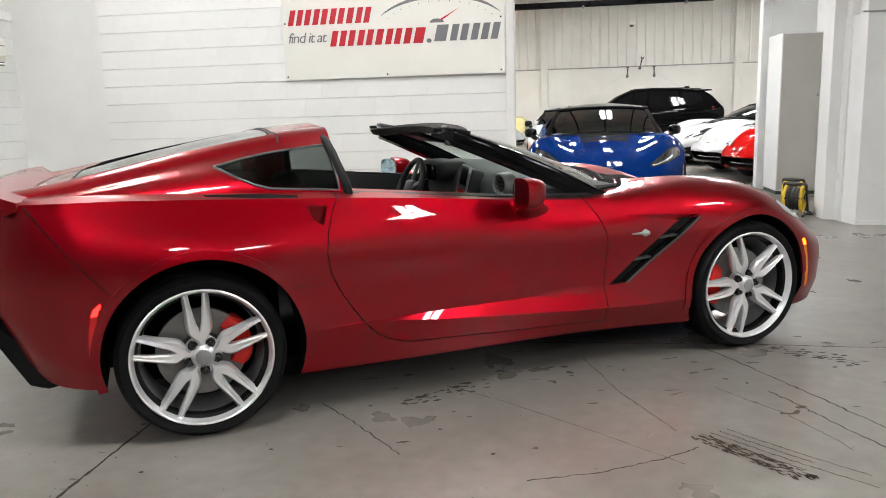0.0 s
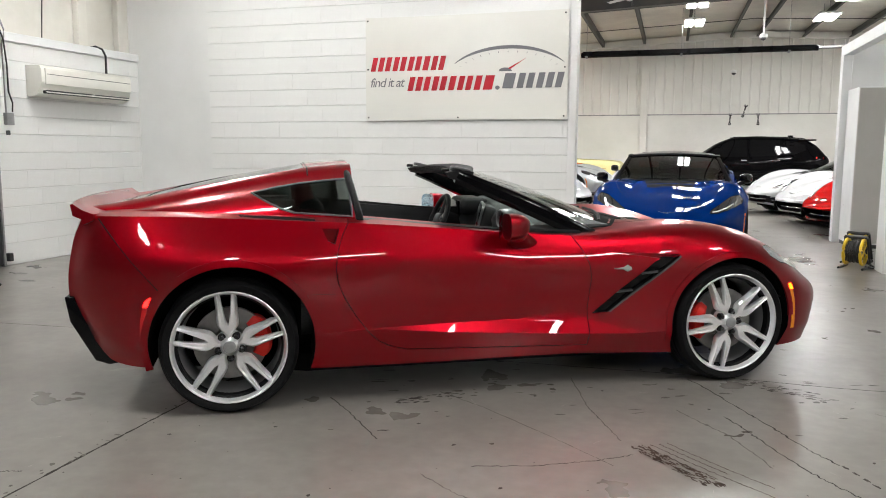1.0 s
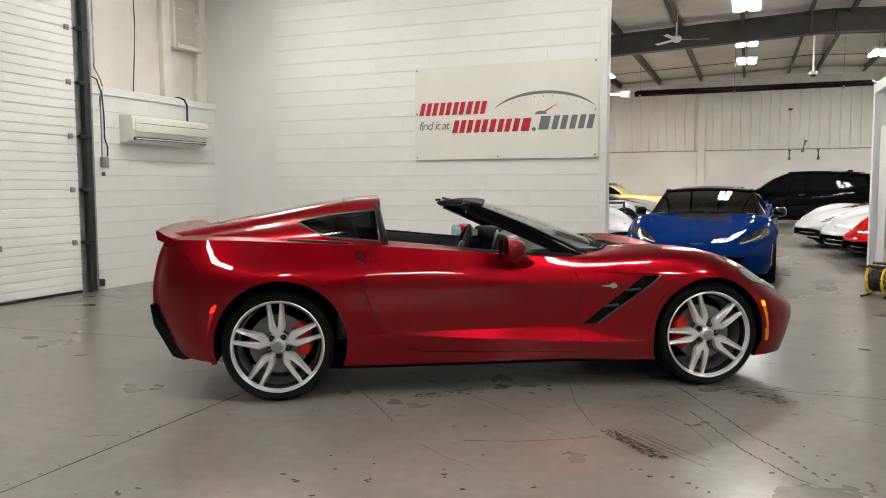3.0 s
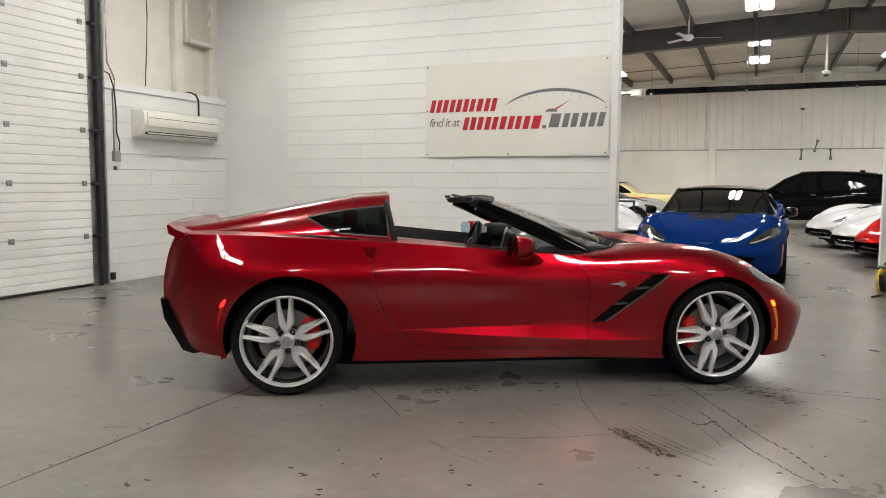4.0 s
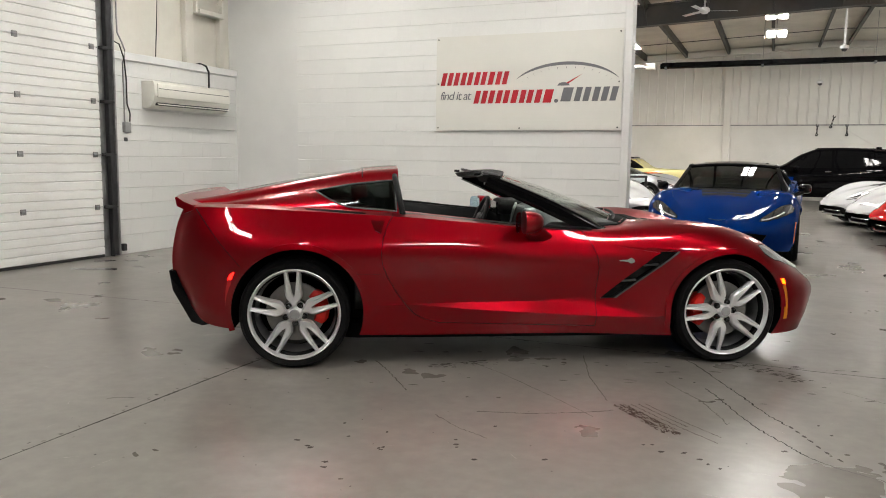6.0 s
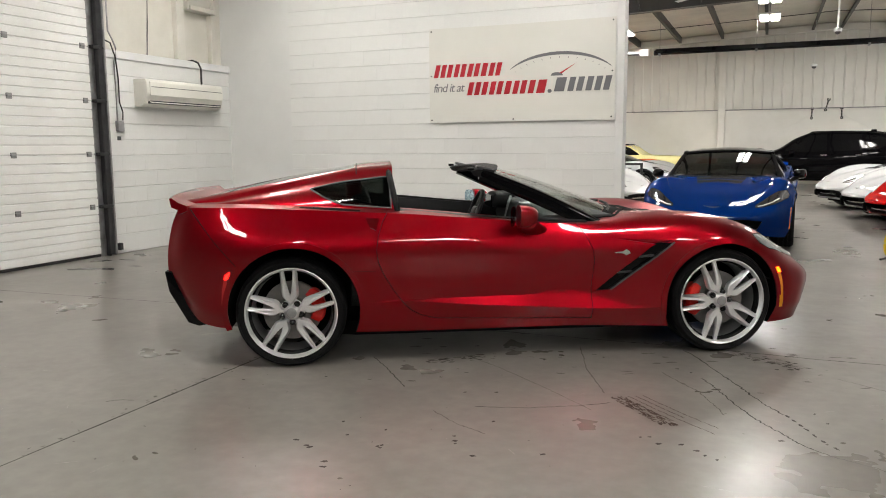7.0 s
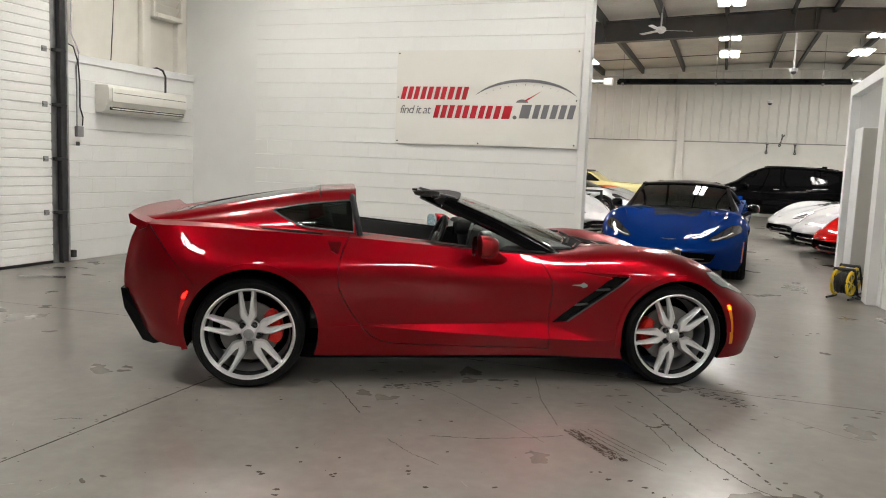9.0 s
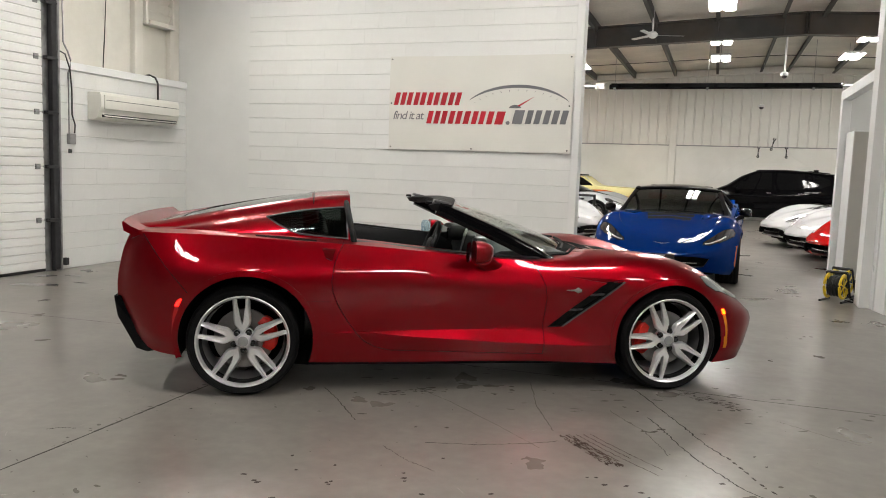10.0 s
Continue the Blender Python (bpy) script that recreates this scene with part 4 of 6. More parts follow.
# half-breadth and height of each long line of the body at those stations
LINES = {
    "floor": ((.60, .66, .72, .79, .86, .86, .85, .84, .83, .82, .82, .83, .85, .85, .83, .78, .69, .56, .36, .08),
              (.54, .455, .295, .245, .238, .215, .195, .190, .187, .187, .185, .176, .170, .165, .168, .172, .185, .205, .235, .265)),
    "rocker": ((.61, .68, .75, .84, .90, .91, .895, .885, .885, .888, .893, .900, .905, .91, .885, .825, .73, .60, .40, .10),
               (.58, .51, .40, .35, .33, .34, .37, .388, .358, .333, .312, .303, .31, .31, .29, .28, .28, .29, .30, .31)),
    "sill": ((.615, .69, .76, .85, .905, .915, .897, .880, .858, .852, .860, .896, .905, .912, .886, .828, .735, .605, .405, .10),
             (.62, .57, .47, .42, .40, .40, .395, .391, .396, .40, .405, .315, .325, .36, .36, .35, .35, .35, .35, .35)),
    "waist": ((.62, .70, .775, .865, .915, .925, .900, .875, .853, .848, .854, .874, .900, .915, .886, .828, .733, .60, .40, .10),
              (.70, .67, .60, .56, .54, .54, .54, .54, .54, .54, .54, .53, .53, .53, .48, .44, .42, .41, .40, .39)),
    "flank": ((.63, .715, .795, .872, .925, .938, .915, .890, .870, .865, .868, .885, .91, .925, .88, .812, .712, .57, .37, .09),
              (.80, .78, .75, .73, .71, .71, .70, .69, .68, .67, .665, .665, .67, .67, .60, .53, .49, .455, .43, .415)),
    "shoulder": ((.66, .73, .80, .83, .845, .845, .835, .828, .818, .803, .795, .805, .825, .835, .785, .715, .62, .49, .31, .07),
                 (.95, .965, .972, .972, .968, .956, .936, .920, .889, .855, .830, .838, .848, .823, .725, .62, .545, .485, .44, .42)),
    "ridge": ((.55, .58, .62, .65, .67, .68, .68, .685, .68, .67, .66, .66, .67, .685, .655, .59, .50, .385, .24, .05),
              (.97, .98, .988, .992, .992, .985, .972, .950, .912, .872, .850, .880, .897, .869, .775, .665, .575, .505, .45, .422)),
    "dome": ((.30, .30, .30, .32, .33, .33, .33, .33, .34, .36, .38, .39, .39, .37, .34, .30, .25, .19, .10, .02),
             (.98, .985, .99, .995, .995, .99, .985, .975, .955, .925, .905, .888, .850, .800, .735, .672, .605, .54, .465, .425)),
    "centre": ((0,) * 20,
               (.98, .988, .992, .997, .997, .992, .988, .978, .958, .930, .912, .896, .862, .815, .748, .684, .617, .55, .472, .427)),
}
REAR_AXLE, FRONT_AXLE, WHEEL_R = -1.355, 1.355, 0.333


def stations():
    x = np.concatenate([np.linspace(-2.115, -1.68, 28)[:-1], np.linspace(-1.68, 1.9, 105), 1.9 + 0.39 * np.sin(np.linspace(0, math.pi / 2, 24))[1:]])
    return x


def smoothed(v, x, s=0.042):
    w = np.exp(-0.5 * ((x[:, None] - x[None, :]) / s) ** 2)
    w[0], w[-1] = 0, 0
    w[0, 0] = w[-1, -1] = 1
    return (w @ v) / w.sum(1)


ST = stations()
LY = {k: smoothed(curve(list(zip(XK, v[0])), ST), ST) for k, v in LINES.items()}
LZ = {k: smoothed(curve(list(zip(XK, v[1])), ST), ST) for k, v in LINES.items()}


def chain(pts, n, ends=(None, None)):
    """A smooth line through points, n pieces to each gap."""
    pts = [np.array(p, float) for p in pts]
    k = len(pts)
    tan = []
    for i in range(k):
        if i == 0:
            tan.append(pts[1] - pts[0] if ends[0] is None else ends[0])
        elif i == k - 1:
            tan.append(pts[-1] - pts[-2] if ends[1] is None else ends[1])
        else:
            a, b = pts[i] - pts[i - 1], pts[i + 1] - pts[i]
            la, lb = np.linalg.norm(a) + 1e-9, np.linalg.norm(b) + 1e-9
            tan.append((a / la * lb + b / lb * la) / (la + lb) * 1.0)
    res = [pts[0]]
    for i in range(k - 1):
        h = np.linalg.norm(pts[i + 1] - pts[i])
        ta = tan[i] / (np.linalg.norm(tan[i]) + 1e-9) * h
        tb = tan[i + 1] / (np.linalg.norm(tan[i + 1]) + 1e-9) * h
        for j in range(1, n + 1):
            u = j / n
            res.append((2 * u**3 - 3 * u**2 + 1) * pts[i] + (u**3 - 2 * u**2 + u) * ta + (-2 * u**3 + 3 * u**2) * pts[i + 1] + (u**3 - u**2) * tb)
    return res


def section(i):
    """Half a cross-section of the lower body, from the floor's middle over the flank to the top's middle."""
    p = {k: np.array((LY[k][i], LZ[k][i])) for k in LINES}
    res = [np.array((0.0, p["floor"][1] + 0.01))]
    res += chain([p["floor"], p["rocker"]], 3)
    res += chain([p["rocker"], p["sill"]], 3)[1:]
    sharp = float(np.clip((0.75 - ST[i]) / 0.6, 0, 1)) * float(np.clip((ST[i] + 2.1) / 0.2, 0, 1))
    full = chain([p[k] for k in ("sill", "waist", "flank", "shoulder", "ridge", "dome", "centre")], 6)
    split = chain([p[k] for k in ("sill", "waist", "flank", "shoulder")], 6) + chain([p[k] for k in ("shoulder", "ridge", "dome", "centre")], 6)[1:]
    res += [(1 - sharp) * a + sharp * b for a, b in zip(full, split)][1:]
    return res


SEC = np.array([section(i) for i in range(len(ST))])


def flank_y(x, z):
    """The half-breadth of the body's side at a place along it and a height."""
    i = int(np.clip(np.searchsorted(ST, x) - 1, 0, len(ST) - 2))
    u = (x - ST[i]) / (ST[i + 1] - ST[i])
    s = SEC[i] * (1 - u) + SEC[i + 1] * u
    s = s[1:30]
    k = np.argmax(s[:, 1])
    return float(np.interp(z, s[:k + 1, 1], s[:k + 1, 0]))


def top_z(x, y):
    """The height of the body's top at a place."""
    i = int(np.clip(np.searchsorted(ST, x) - 1, 0, len(ST) - 2))
    u = (x - ST[i]) / (ST[i + 1] - ST[i])
    s = SEC[i] * (1 - u) + SEC[i + 1] * u
    s = s[22:][::-1]
    return float(np.interp(abs(y), s[:, 0], s[:, 1]))


def loft(sec, xs):
    """A closed body from half-sections, mirrored."""
    n, k = sec.shape[:2]
    verts, idx = [], {}
    for i in range(n):
        for j in range(k):
            y, z = sec[i, j]
            idx[i, j, -1] = len(verts)
            verts.append((xs[i], -y, z))
            if j in (0, k - 1):
                idx[i, j, 1] = idx[i, j, -1]
            else:
                idx[i, j, 1] = len(verts)
                verts.append((xs[i], y, z))
    faces = []
    for i in range(n - 1):
        for j in range(k - 1):
            faces.append((idx[i, j, -1], idx[i + 1, j, -1], idx[i + 1, j + 1, -1], idx[i, j + 1, -1]))
            faces.append((idx[i, j, 1], idx[i, j + 1, 1], idx[i + 1, j + 1, 1], idx[i + 1, j, 1]))
    for i, flip in ((0, False), (n - 1, True)):
        ring = [idx[i, j, -1] for j in range(k)] + [idx[i, j, 1] for j in range(k - 2, 0, -1)]
        faces.append(tuple(ring if not flip else ring[::-1]))
    return verts, faces


# the roof and hatch: base, rail and middle of its cross-section
GX = (-2.02, -1.9, -1.7, -1.5, -1.3, -1.1, -0.9, -0.72)
G_BASE = (.70, .735, .755, .765, .768, .765, .758, .750)
G_RAILY = (.66, .66, .635, .60, .565, .54, .522, .508)
G_RAILZ = (.985, .999, 1.036, 1.076, 1.115, 1.150, 1.176, 1.188)
G_TOP = (.985, 1.012, 1.061, 1.108, 1.149, 1.185, 1.212, 1.226)
GS = np.linspace(-2.02, -0.72, 60)


def roof_section(x, d=0.0):
    b, ry = float(curve(list(zip(GX, G_BASE)), x)) - d, float(curve(list(zip(GX, G_RAILY)), x)) - d * 0.8
    rz, t = float(curve(list(zip(GX, G_RAILZ)), x)) - d * 0.8, float(curve(list(zip(GX, G_TOP)), x)) - d
    zb = 0.90
    mid = (b * 0.60 + ry * 0.40 + 0.008, zb + 0.06 + (rz - zb - 0.06) * 0.45)
    side = chain([(b + 0.004, zb), (b, zb + 0.05), mid, (ry + 0.012, rz - 0.028), (ry - 0.03, rz + 0.004), (ry * 0.62, rz + (t - rz) * 0.62), (0, t)], 5,
                 (None, np.array((-1.0, 0.0))))
    return [np.array((0.0, zb))] + side


def roof_y(x, z):
    s = np.array(roof_section(x))[1:18]
    return float(np.interp(z, s[:, 1], s[:, 0]))


def roof_z(x, y):
    s = np.array(roof_section(x))[15:][::-1]
    return float(np.interp(abs(y), s[:, 0], s[:, 1]))


DOOR_LINE = [(-.765, .96), (-.770, .925), (-.800, .868), (-.826, .79), (-.838, .70), (-.828, .63), (-.797, .555), (-.742, .46), (-.676, .372), (-.63, .325),
             (-.572, .293), (-.48, .268), (0.0, .252), (.515, .238), (.512, .34), (.508, .441), (.520, .52), (.527, .60), (.515, .68), (.485, .75), (.42, .85), (.40, 1.0), (-.765, 1.0)]
HOOD_LINE = [(.90, .0), (.885, .30), (.80, .52), (.74, .63), (.85, .642), (1.1, .648), (1.35, .645), (1.6, .59), (1.78, .50), (1.92, .34), (1.97, .16), (1.98, 0)]
LAMP_LINE = [(1.585, .805), (1.70, .70), (1.86, .585), (2.00, .475), (2.045, .47), (2.02, .555), (1.93, .665), (1.82, .755), (1.70, .825), (1.62, .84)]
VENT_LINE = [(.534, .416), (.622, .421), (.70, .475), (1.027, .718), (.925, .712), (.88, .69)]
DLO_LINE = [(-1.238, 1.066), (-1.16, 1.022), (-1.09, .990), (-1.03, .972), (-.74, .948), (-.745, 1.135), (-.80, 1.132), (-1.0, 1.112), (-1.12, 1.092)]


def both_sides(poly, lo, hi):
    bm = prism(poly, lo, hi, "y")
    prism(poly, -hi, -lo, "y", bm)
    return bm


def both_halves(line, z0, z1):
    """A prism over a plan outline that is mirrored about the middle."""
    return prism(line + [(x, -y) for x, y in line[::-1] if y > 1e-6], z0, z1, "z")


def mirrored_plan(line, z0, z1):
    bm = prism(line, z0, z1, "z")
    prism([(x, -y) for x, y in line], z0, z1, "z", bm)
    return bm


def car_meshes():
    """The meshes of the body's panels, cut out of one shell."""
    out = {}
    v, f = loft(SEC, ST)
    me = mesh_of("body", v, f, M_RED)
    # wheel arches
    bm = bmesh.new()
    for x, z, r in ((FRONT_AXLE + 0.008, 0.327, 0.377), (REAR_AXLE + 0.018, 0.337, 0.396)):
        ring = [(x + r * math.cos(a), z + r * math.sin(a)) for a in np.linspace(0, 2 * math.pi, 64, endpoint=False)]
        prism(ring, 0.56, 1.2, "y", bm)
        prism(ring, -1.2, -0.56, "y", bm)
    me = boolean(me, to_mesh(bm, M_LINER), "DIFFERENCE")
    # cockpit
    pit = [(-1.0, .0), (-1.0, .60), (-.80, .695), (-.3, .700), (.2, .685), (.5, .655), (.68, .50), (.76, .25), (.78, 0)]
    me = boolean(me, to_mesh(both_halves(pit, 0.30, 1.3), M_LEATHER), "DIFFERENCE")
    # doors
    cut = to_mesh(both_sides(DOOR_LINE, 0.60, 1.1), M_TRIM)
    keep = to_mesh(both_sides(inset(DOOR_LINE, 0.0034), 0.61, 1.1), M_TRIM)
    chunk = boolean(me, keep, "INTERSECT")
    me = boolean(me, cut, "DIFFERENCE")
    out["door"] = (half_of(chunk, 1), half_of(chunk, -1))
    # bonnet
    chunk = boolean(me, to_mesh(both_halves([(x + (0.0 if x > 1.9 else 0.004), max(0, y - 0.004)) for x, y in HOOD_LINE], 0.3, 1.2), M_TRIM), "INTERSECT")
    me = boolean(me, to_mesh(both_halves(HOOD_LINE, 0.29, 1.2), M_TRIM), "DIFFERENCE")
    out["bonnet"] = chunk
    # head lamps
    chunk = boolean(me, to_mesh(mirrored_plan(inset(LAMP_LINE, 0.004), 0.46, 1.0), M_TRIM), "INTERSECT")
    me = boolean(me, to_mesh(mirrored_plan(LAMP_LINE, 0.45, 1.0), M_TRIM), "DIFFERENCE")
    out["headlamp"] = (half_of(chunk, 1), half_of(chunk, -1))
    # recesses: fender vent, air intake behind the door, grille
    bm = bmesh.new()
    for s in (1, -1):
        lo, hi = (0.83, 1.1) if s > 0 else (-1.1, -0.83)
        prism(VENT_LINE, lo, hi, "y", bm)
    prism([(-.56, .385), (-.50, .275), (-.30, .245), (.30, .245), (.50, .275), (.56, .385), (.40, .405), (-.40, .405)], 1.93, 2.5, "x", bm)
    me = boolean(me, to_mesh(bm, M_TRIM), "DIFFERENCE")
    bm = bmesh.new()
    for s in (1, -1):
        prism([(-.900, .900), (-.815, .893), (-.838, .820), (-.872, .836)], *((0.815, 1.1) if s > 0 else (-1.1, -0.815)), "y", bm)
    me = boolean(me, to_mesh(bm, M_RED), "DIFFERENCE")
    # a shallow hollow in the wing that deepens towards the vent
    bm = bmesh.new()
    for s in (1, -1):
        pts = [(.62, .748, 0.0), (1.03, .728, 0.028), (.917, .706, 0.028)]
        a = [bm.verts.new((x, s * 1.0, z)) for x, z, d in pts]
        b = [bm.verts.new((x, s * (flank_y(x, z) - d), z)) for x, z, d in pts]
        bm.faces.new(a)
        bm.faces.new(b[::-1])
        for i in range(3):
            bm.faces.new((a[i], b[i], b[(i + 1) % 3], a[(i + 1) % 3]))
    me = boolean(me, to_mesh(bm, M_RED), "DIFFERENCE")
    # the tail leans forward above the bumper
    lean = ((.10, .03), (.30, .03), (.42, .014), (.56, -.012), (.66, -.012), (.76, .004), (.86, .032), (.95, .070), (1.1, .085))
    for v in me.vertices:
        if v.co.x < -1.72:
            w = min(1.0, (-1.72 - v.co.x) / 0.38)
            v.co.x += w * w * (3 - 2 * w) * float(curve(lean, v.co.z))
    # the lower nose leans back under its tip
    for m in (me, out["bonnet"], *out["headlamp"]):
        for v in m.vertices:
            if v.co.x > 1.88:
                w = min(1.0, (v.co.x - 1.88) / 0.36)
                v.co.x -= w * w * (3 - 2 * w) * float(np.interp(v.co.z, (.17, .26, .36, .44, .50), (.125, .085, .040, .008, 0.0)))
    out["body"] = me
    # roof shell with its window openings
    rs = np.array([roof_section(x) for x in GS])
    v, f = loft(rs, GS)
    roof = mesh_of("roof", v, f, M_RED)
    xs2 = np.linspace(-1.98, -0.6, 50)
    rs2 = np.array([roof_section(min(x, -0.72), 0.035) for x in xs2])
    rs2[:, 0, 1] = rs2[:, 1, 1] = 0.6
    v, f = loft(rs2, xs2)
    roof = boolean(roof, mesh_of("inner", v, f, M_LEATHER), "DIFFERENCE")
    cuts = both_sides(DLO_LINE, 0.3, 1.0)
    roof = boolean(roof, to_mesh(cuts, M_TRIM), "DIFFERENCE")
    roof = boolean(roof, to_mesh(both_halves([(-1.80, 0), (-1.80, .40), (-1.70, .50), (-1.2, .478), (-1.0, .462), (-.965, .42), (-.965, 0)], 1.02, 1.4), M_TRIM), "DIFFERENCE")
    out["roof"] = roof
    for m in [out["body"], out["bonnet"], out["roof"], *out["door"], *out["headlamp"]]:
        shade(m, 24)
    return out


CAR = car_meshes()


def swapped(me, a, b):
    """A copy of a mesh with one material in place of another."""
    me = me.copy()
    for i, m in enumerate(me.materials):
        if m == a:
            me.materials[i] = b
    return me


def strip(name, left, right, surf, mat, parent, off=0.002, thick=0.006, n=3, side=-1, label=""):
    """A flush piece laid on the car's side between two lines of (x, z) points, with a thickness."""
    rows = []
    for a, b in zip(left, right):
        rows.append([(a[0] + (b[0] - a[0]) * j / n, a[1] + (b[1] - a[1]) * j / n) for j in range(n + 1)])
    bm = bmesh.new()
    outer = [[bm.verts.new((x, side * (surf(x, z) + off), z)) for x, z in r] for r in rows]
    inner = [[bm.verts.new((x, side * (surf(x, z) + off - thick), z)) for x, z in r] for r in rows]
    for i in range(len(rows) - 1):
        for j in range(n):
            bm.faces.new((outer[i][j], outer[i][j + 1], outer[i + 1][j + 1], outer[i + 1][j]))
            bm.faces.new((inner[i][j], inner[i + 1][j], inner[i + 1][j + 1], inner[i][j + 1]))
    loop = [(0, j) for j in range(n)] + [(i, n) for i in range(len(rows) - 1)] + [(len(rows) - 1, j) for j in range(n, 0, -1)] + [(i, 0) for i in range(len(rows) - 1, 0, -1)]
    for k in range(len(loop)):
        (i, j), (p, q) = loop[k], loop[(k + 1) % len(loop)]
        bm.faces.new((outer[i][j], outer[p][q], inner[p][q], inner[i][j]))
    return part(name, bm, mat, parent, label, smooth=40)


def resampled(line, n):
    pts = np.array(line, float)
    d = np.concatenate([[0], np.cumsum(np.linalg.norm(np.diff(pts, axis=0), axis=1))])
    u = np.linspace(0, d[-1], n)
    return [(float(np.interp(q, d, pts[:, 0])), float(np.interp(q, d, pts[:, 1]))) for q in u]


# ---- wheels ----
def wheel_meshes():
    res = {}
    w, R, r = 0.27, WHEEL_R, 0.276
    prof = [(r - 0.03, -w / 2 + 0.03), (r - 0.004, -w / 2 + 0.012), (r + 0.004, -w / 2 + 0.004), (r + 0.016, -w / 2 - 0.004), (r + 0.034, -w / 2 - 0.006),
            (R - 0.016, -w / 2 + 0.004), (R - 0.006, -w / 2 + 0.016), (R, -w / 2 + 0.034)]
    for g in (-0.075, -0.03, 0.03, 0.075):
        prof += [(R, g - 0.006), (R - 0.008, g - 0.005), (R - 0.008, g + 0.005), (R, g + 0.006)]
    prof += [(R, w / 2 - 0.034), (R - 0.014, w / 2 - 0.004), (r + 0.03, w / 2), (r - 0.03, w / 2 - 0.03), (r - 0.03, -w / 2 + 0.03)]
    res["tyre"] = to_mesh(lathe(prof, 96), M_RUBBER)
    prof = [(0.268, -w / 2 + 0.030), (r - 0.001, -w / 2 + 0.004), (r + 0.002, -w / 2 - 0.003), (r - 0.003, -w / 2 - 0.006), (r - 0.008, -w / 2 - 0.003), (0.2670, -w / 2 + 0.004),
            (0.260, -w / 2 + 0.014), (0.255, -w / 2 + 0.030), (0.250, -w / 2 + 0.052), (0.258, -w / 2 + 0.054), (0.268, -w / 2 + 0.030)]
    res["rim"] = to_mesh(lathe(prof, 96), M_ALLOY)
    prof = [(0.254, -w / 2 + 0.052), (0.249, -w / 2 + 0.054), (0.243, -w / 2 + 0.09), (0.233, 0.03), (0.238, w / 2 - 0.03), (0.262, w / 2 - 0.01), (0.268, w / 2 - 0.03), (0.25, 0.03), (0.260, -w / 2 + 0.085), (0.266, -w / 2 + 0.06), (0.254, -w / 2 + 0.052)]
    res["barrel"] = to_mesh(lathe(prof, 72), M_BARREL)
    # one split spoke that points up: two flat-faced bars that part from a wedge at the hub
    bm = bmesh.new()
    stn = [(0.036, 0.0, 0.008), (0.054, 0.0, 0.011), (0.068, 0.0, 0.020), (0.080, 0.0, 0.033), (0.094, 0.0, 0.0435), (0.104, 0.0008, 0.0480), (0.114, 0.0032, 0.0490), (0.122, 0.0070, 0.0500),
           (0.145, 0.0115, 0.0500), (0.180, 0.0170, 0.0496), (0.215, 0.0220, 0.0498), (0.240, 0.0246, 0.0508), (0.254, 0.0255, 0.0525), (0.268, 0.0245, 0.0560)]
    for s in (-1, 1):
        rings = []
        for z, xi, xo in stn:
            y = -0.112 - 0.016 * min(1.0, (z - 0.04) / 0.12) + 0.004 * max(0.0, (z - 0.2) / 0.07)
            ci = 0.0045 if xi > 0.001 else 0.0
            dep = 0.040 - 0.012 * (z - 0.04) / 0.23
            mid = (xi + xo) / 2
            sec = [(xi, y + dep), (xi, y + ci * 1.3), (xi + ci, y), (mid, y + (0.0035 if z > 0.10 else 0.0)), (xo - 0.0095, y), (xo - 0.001, y + 0.012), (xo + 0.003, y + dep)]
            rings.append([bm.verts.new((s * px, py, z)) for px, py in sec])
        for A, B in zip(rings, rings[1:]):
            for j in range(7):
                if (A[j].co - A[(j + 1) % 7].co).length < 1e-6 and (B[j].co - B[(j + 1) % 7].co).length < 1e-6:
                    continue
                bm.faces.new((A[j], A[(j + 1) % 7], B[(j + 1) % 7], B[j]))
        bm.faces.new(rings[-1])
    bmesh.ops.remove_doubles(bm, verts=bm.verts[:], dist=1e-5)
    bmesh.ops.recalc_face_normals(bm, faces=bm.faces[:])
    res["spoke"] = to_mesh(bm, M_ALLOY)
    prof = [(0.0, -0.128), (0.030, -0.128), (0.034, -0.126), (0.036, -0.120), (0.043, -0.114), (0.048, -0.104), (0.070, -0.100), (0.076, -0.09), (0.076, -0.06), (0.0, -0.06)]
    res["hub"] = to_mesh(lathe(prof, 40), M_ALLOY)
    res["cap"] = to_mesh(lathe([(0.0, -0.134), (0.020, -0.1335), (0.029, -0.132), (0.031, -0.129), (0.031, -0.12), (0, -0.12)], 32), M_GAUGE)
    # the wide foot is a dark ring that paints the shade in the nut's pocket
    bm = lathe([(0.0, -0.130), (0.006, -0.129), (0.0105, -0.125), (0.0125, -0.117), (0.0125, -0.1055), (0.0195, -0.105), (0.0195, -0.09), (0.0, -0.09)], 14)
    res["lug_nut"] = to_mesh(bm, M_NUT)
    bm = lathe([(0.020, -0.02), (0.07, -0.02), (0.085, -0.035), (0.178, -0.035), (0.180, -0.033), (0.180, -0.010), (0.178, -0.008), (0.07, -0.008), (0.02, -0.008), (0.02, -0.02)], 64)
    res["brake_disc"] = to_mesh(bm, M_STEEL)
    bm = bmesh.new()
    a0, a1, n = radians(-38), radians(38), 14
    rings = []
    for i in range(n + 1):
        a = a0 + (a1 - a0) * i / n
        e = 1 - 0.35 * abs(2 * i / n - 1) ** 4
        r0, r1 = 0.115, 0.115 + 0.088 * e
        sec = [(r0, -0.030), (r0 + 0.012, -0.062 * e), (r1 - 0.015, -0.066 * e), (r1, -0.045), (r1, 0.02), (r0, 0.02)]
        rings.append([bm.verts.new((rr * math.cos(a), y, rr * math.sin(a))) for rr, y in sec])
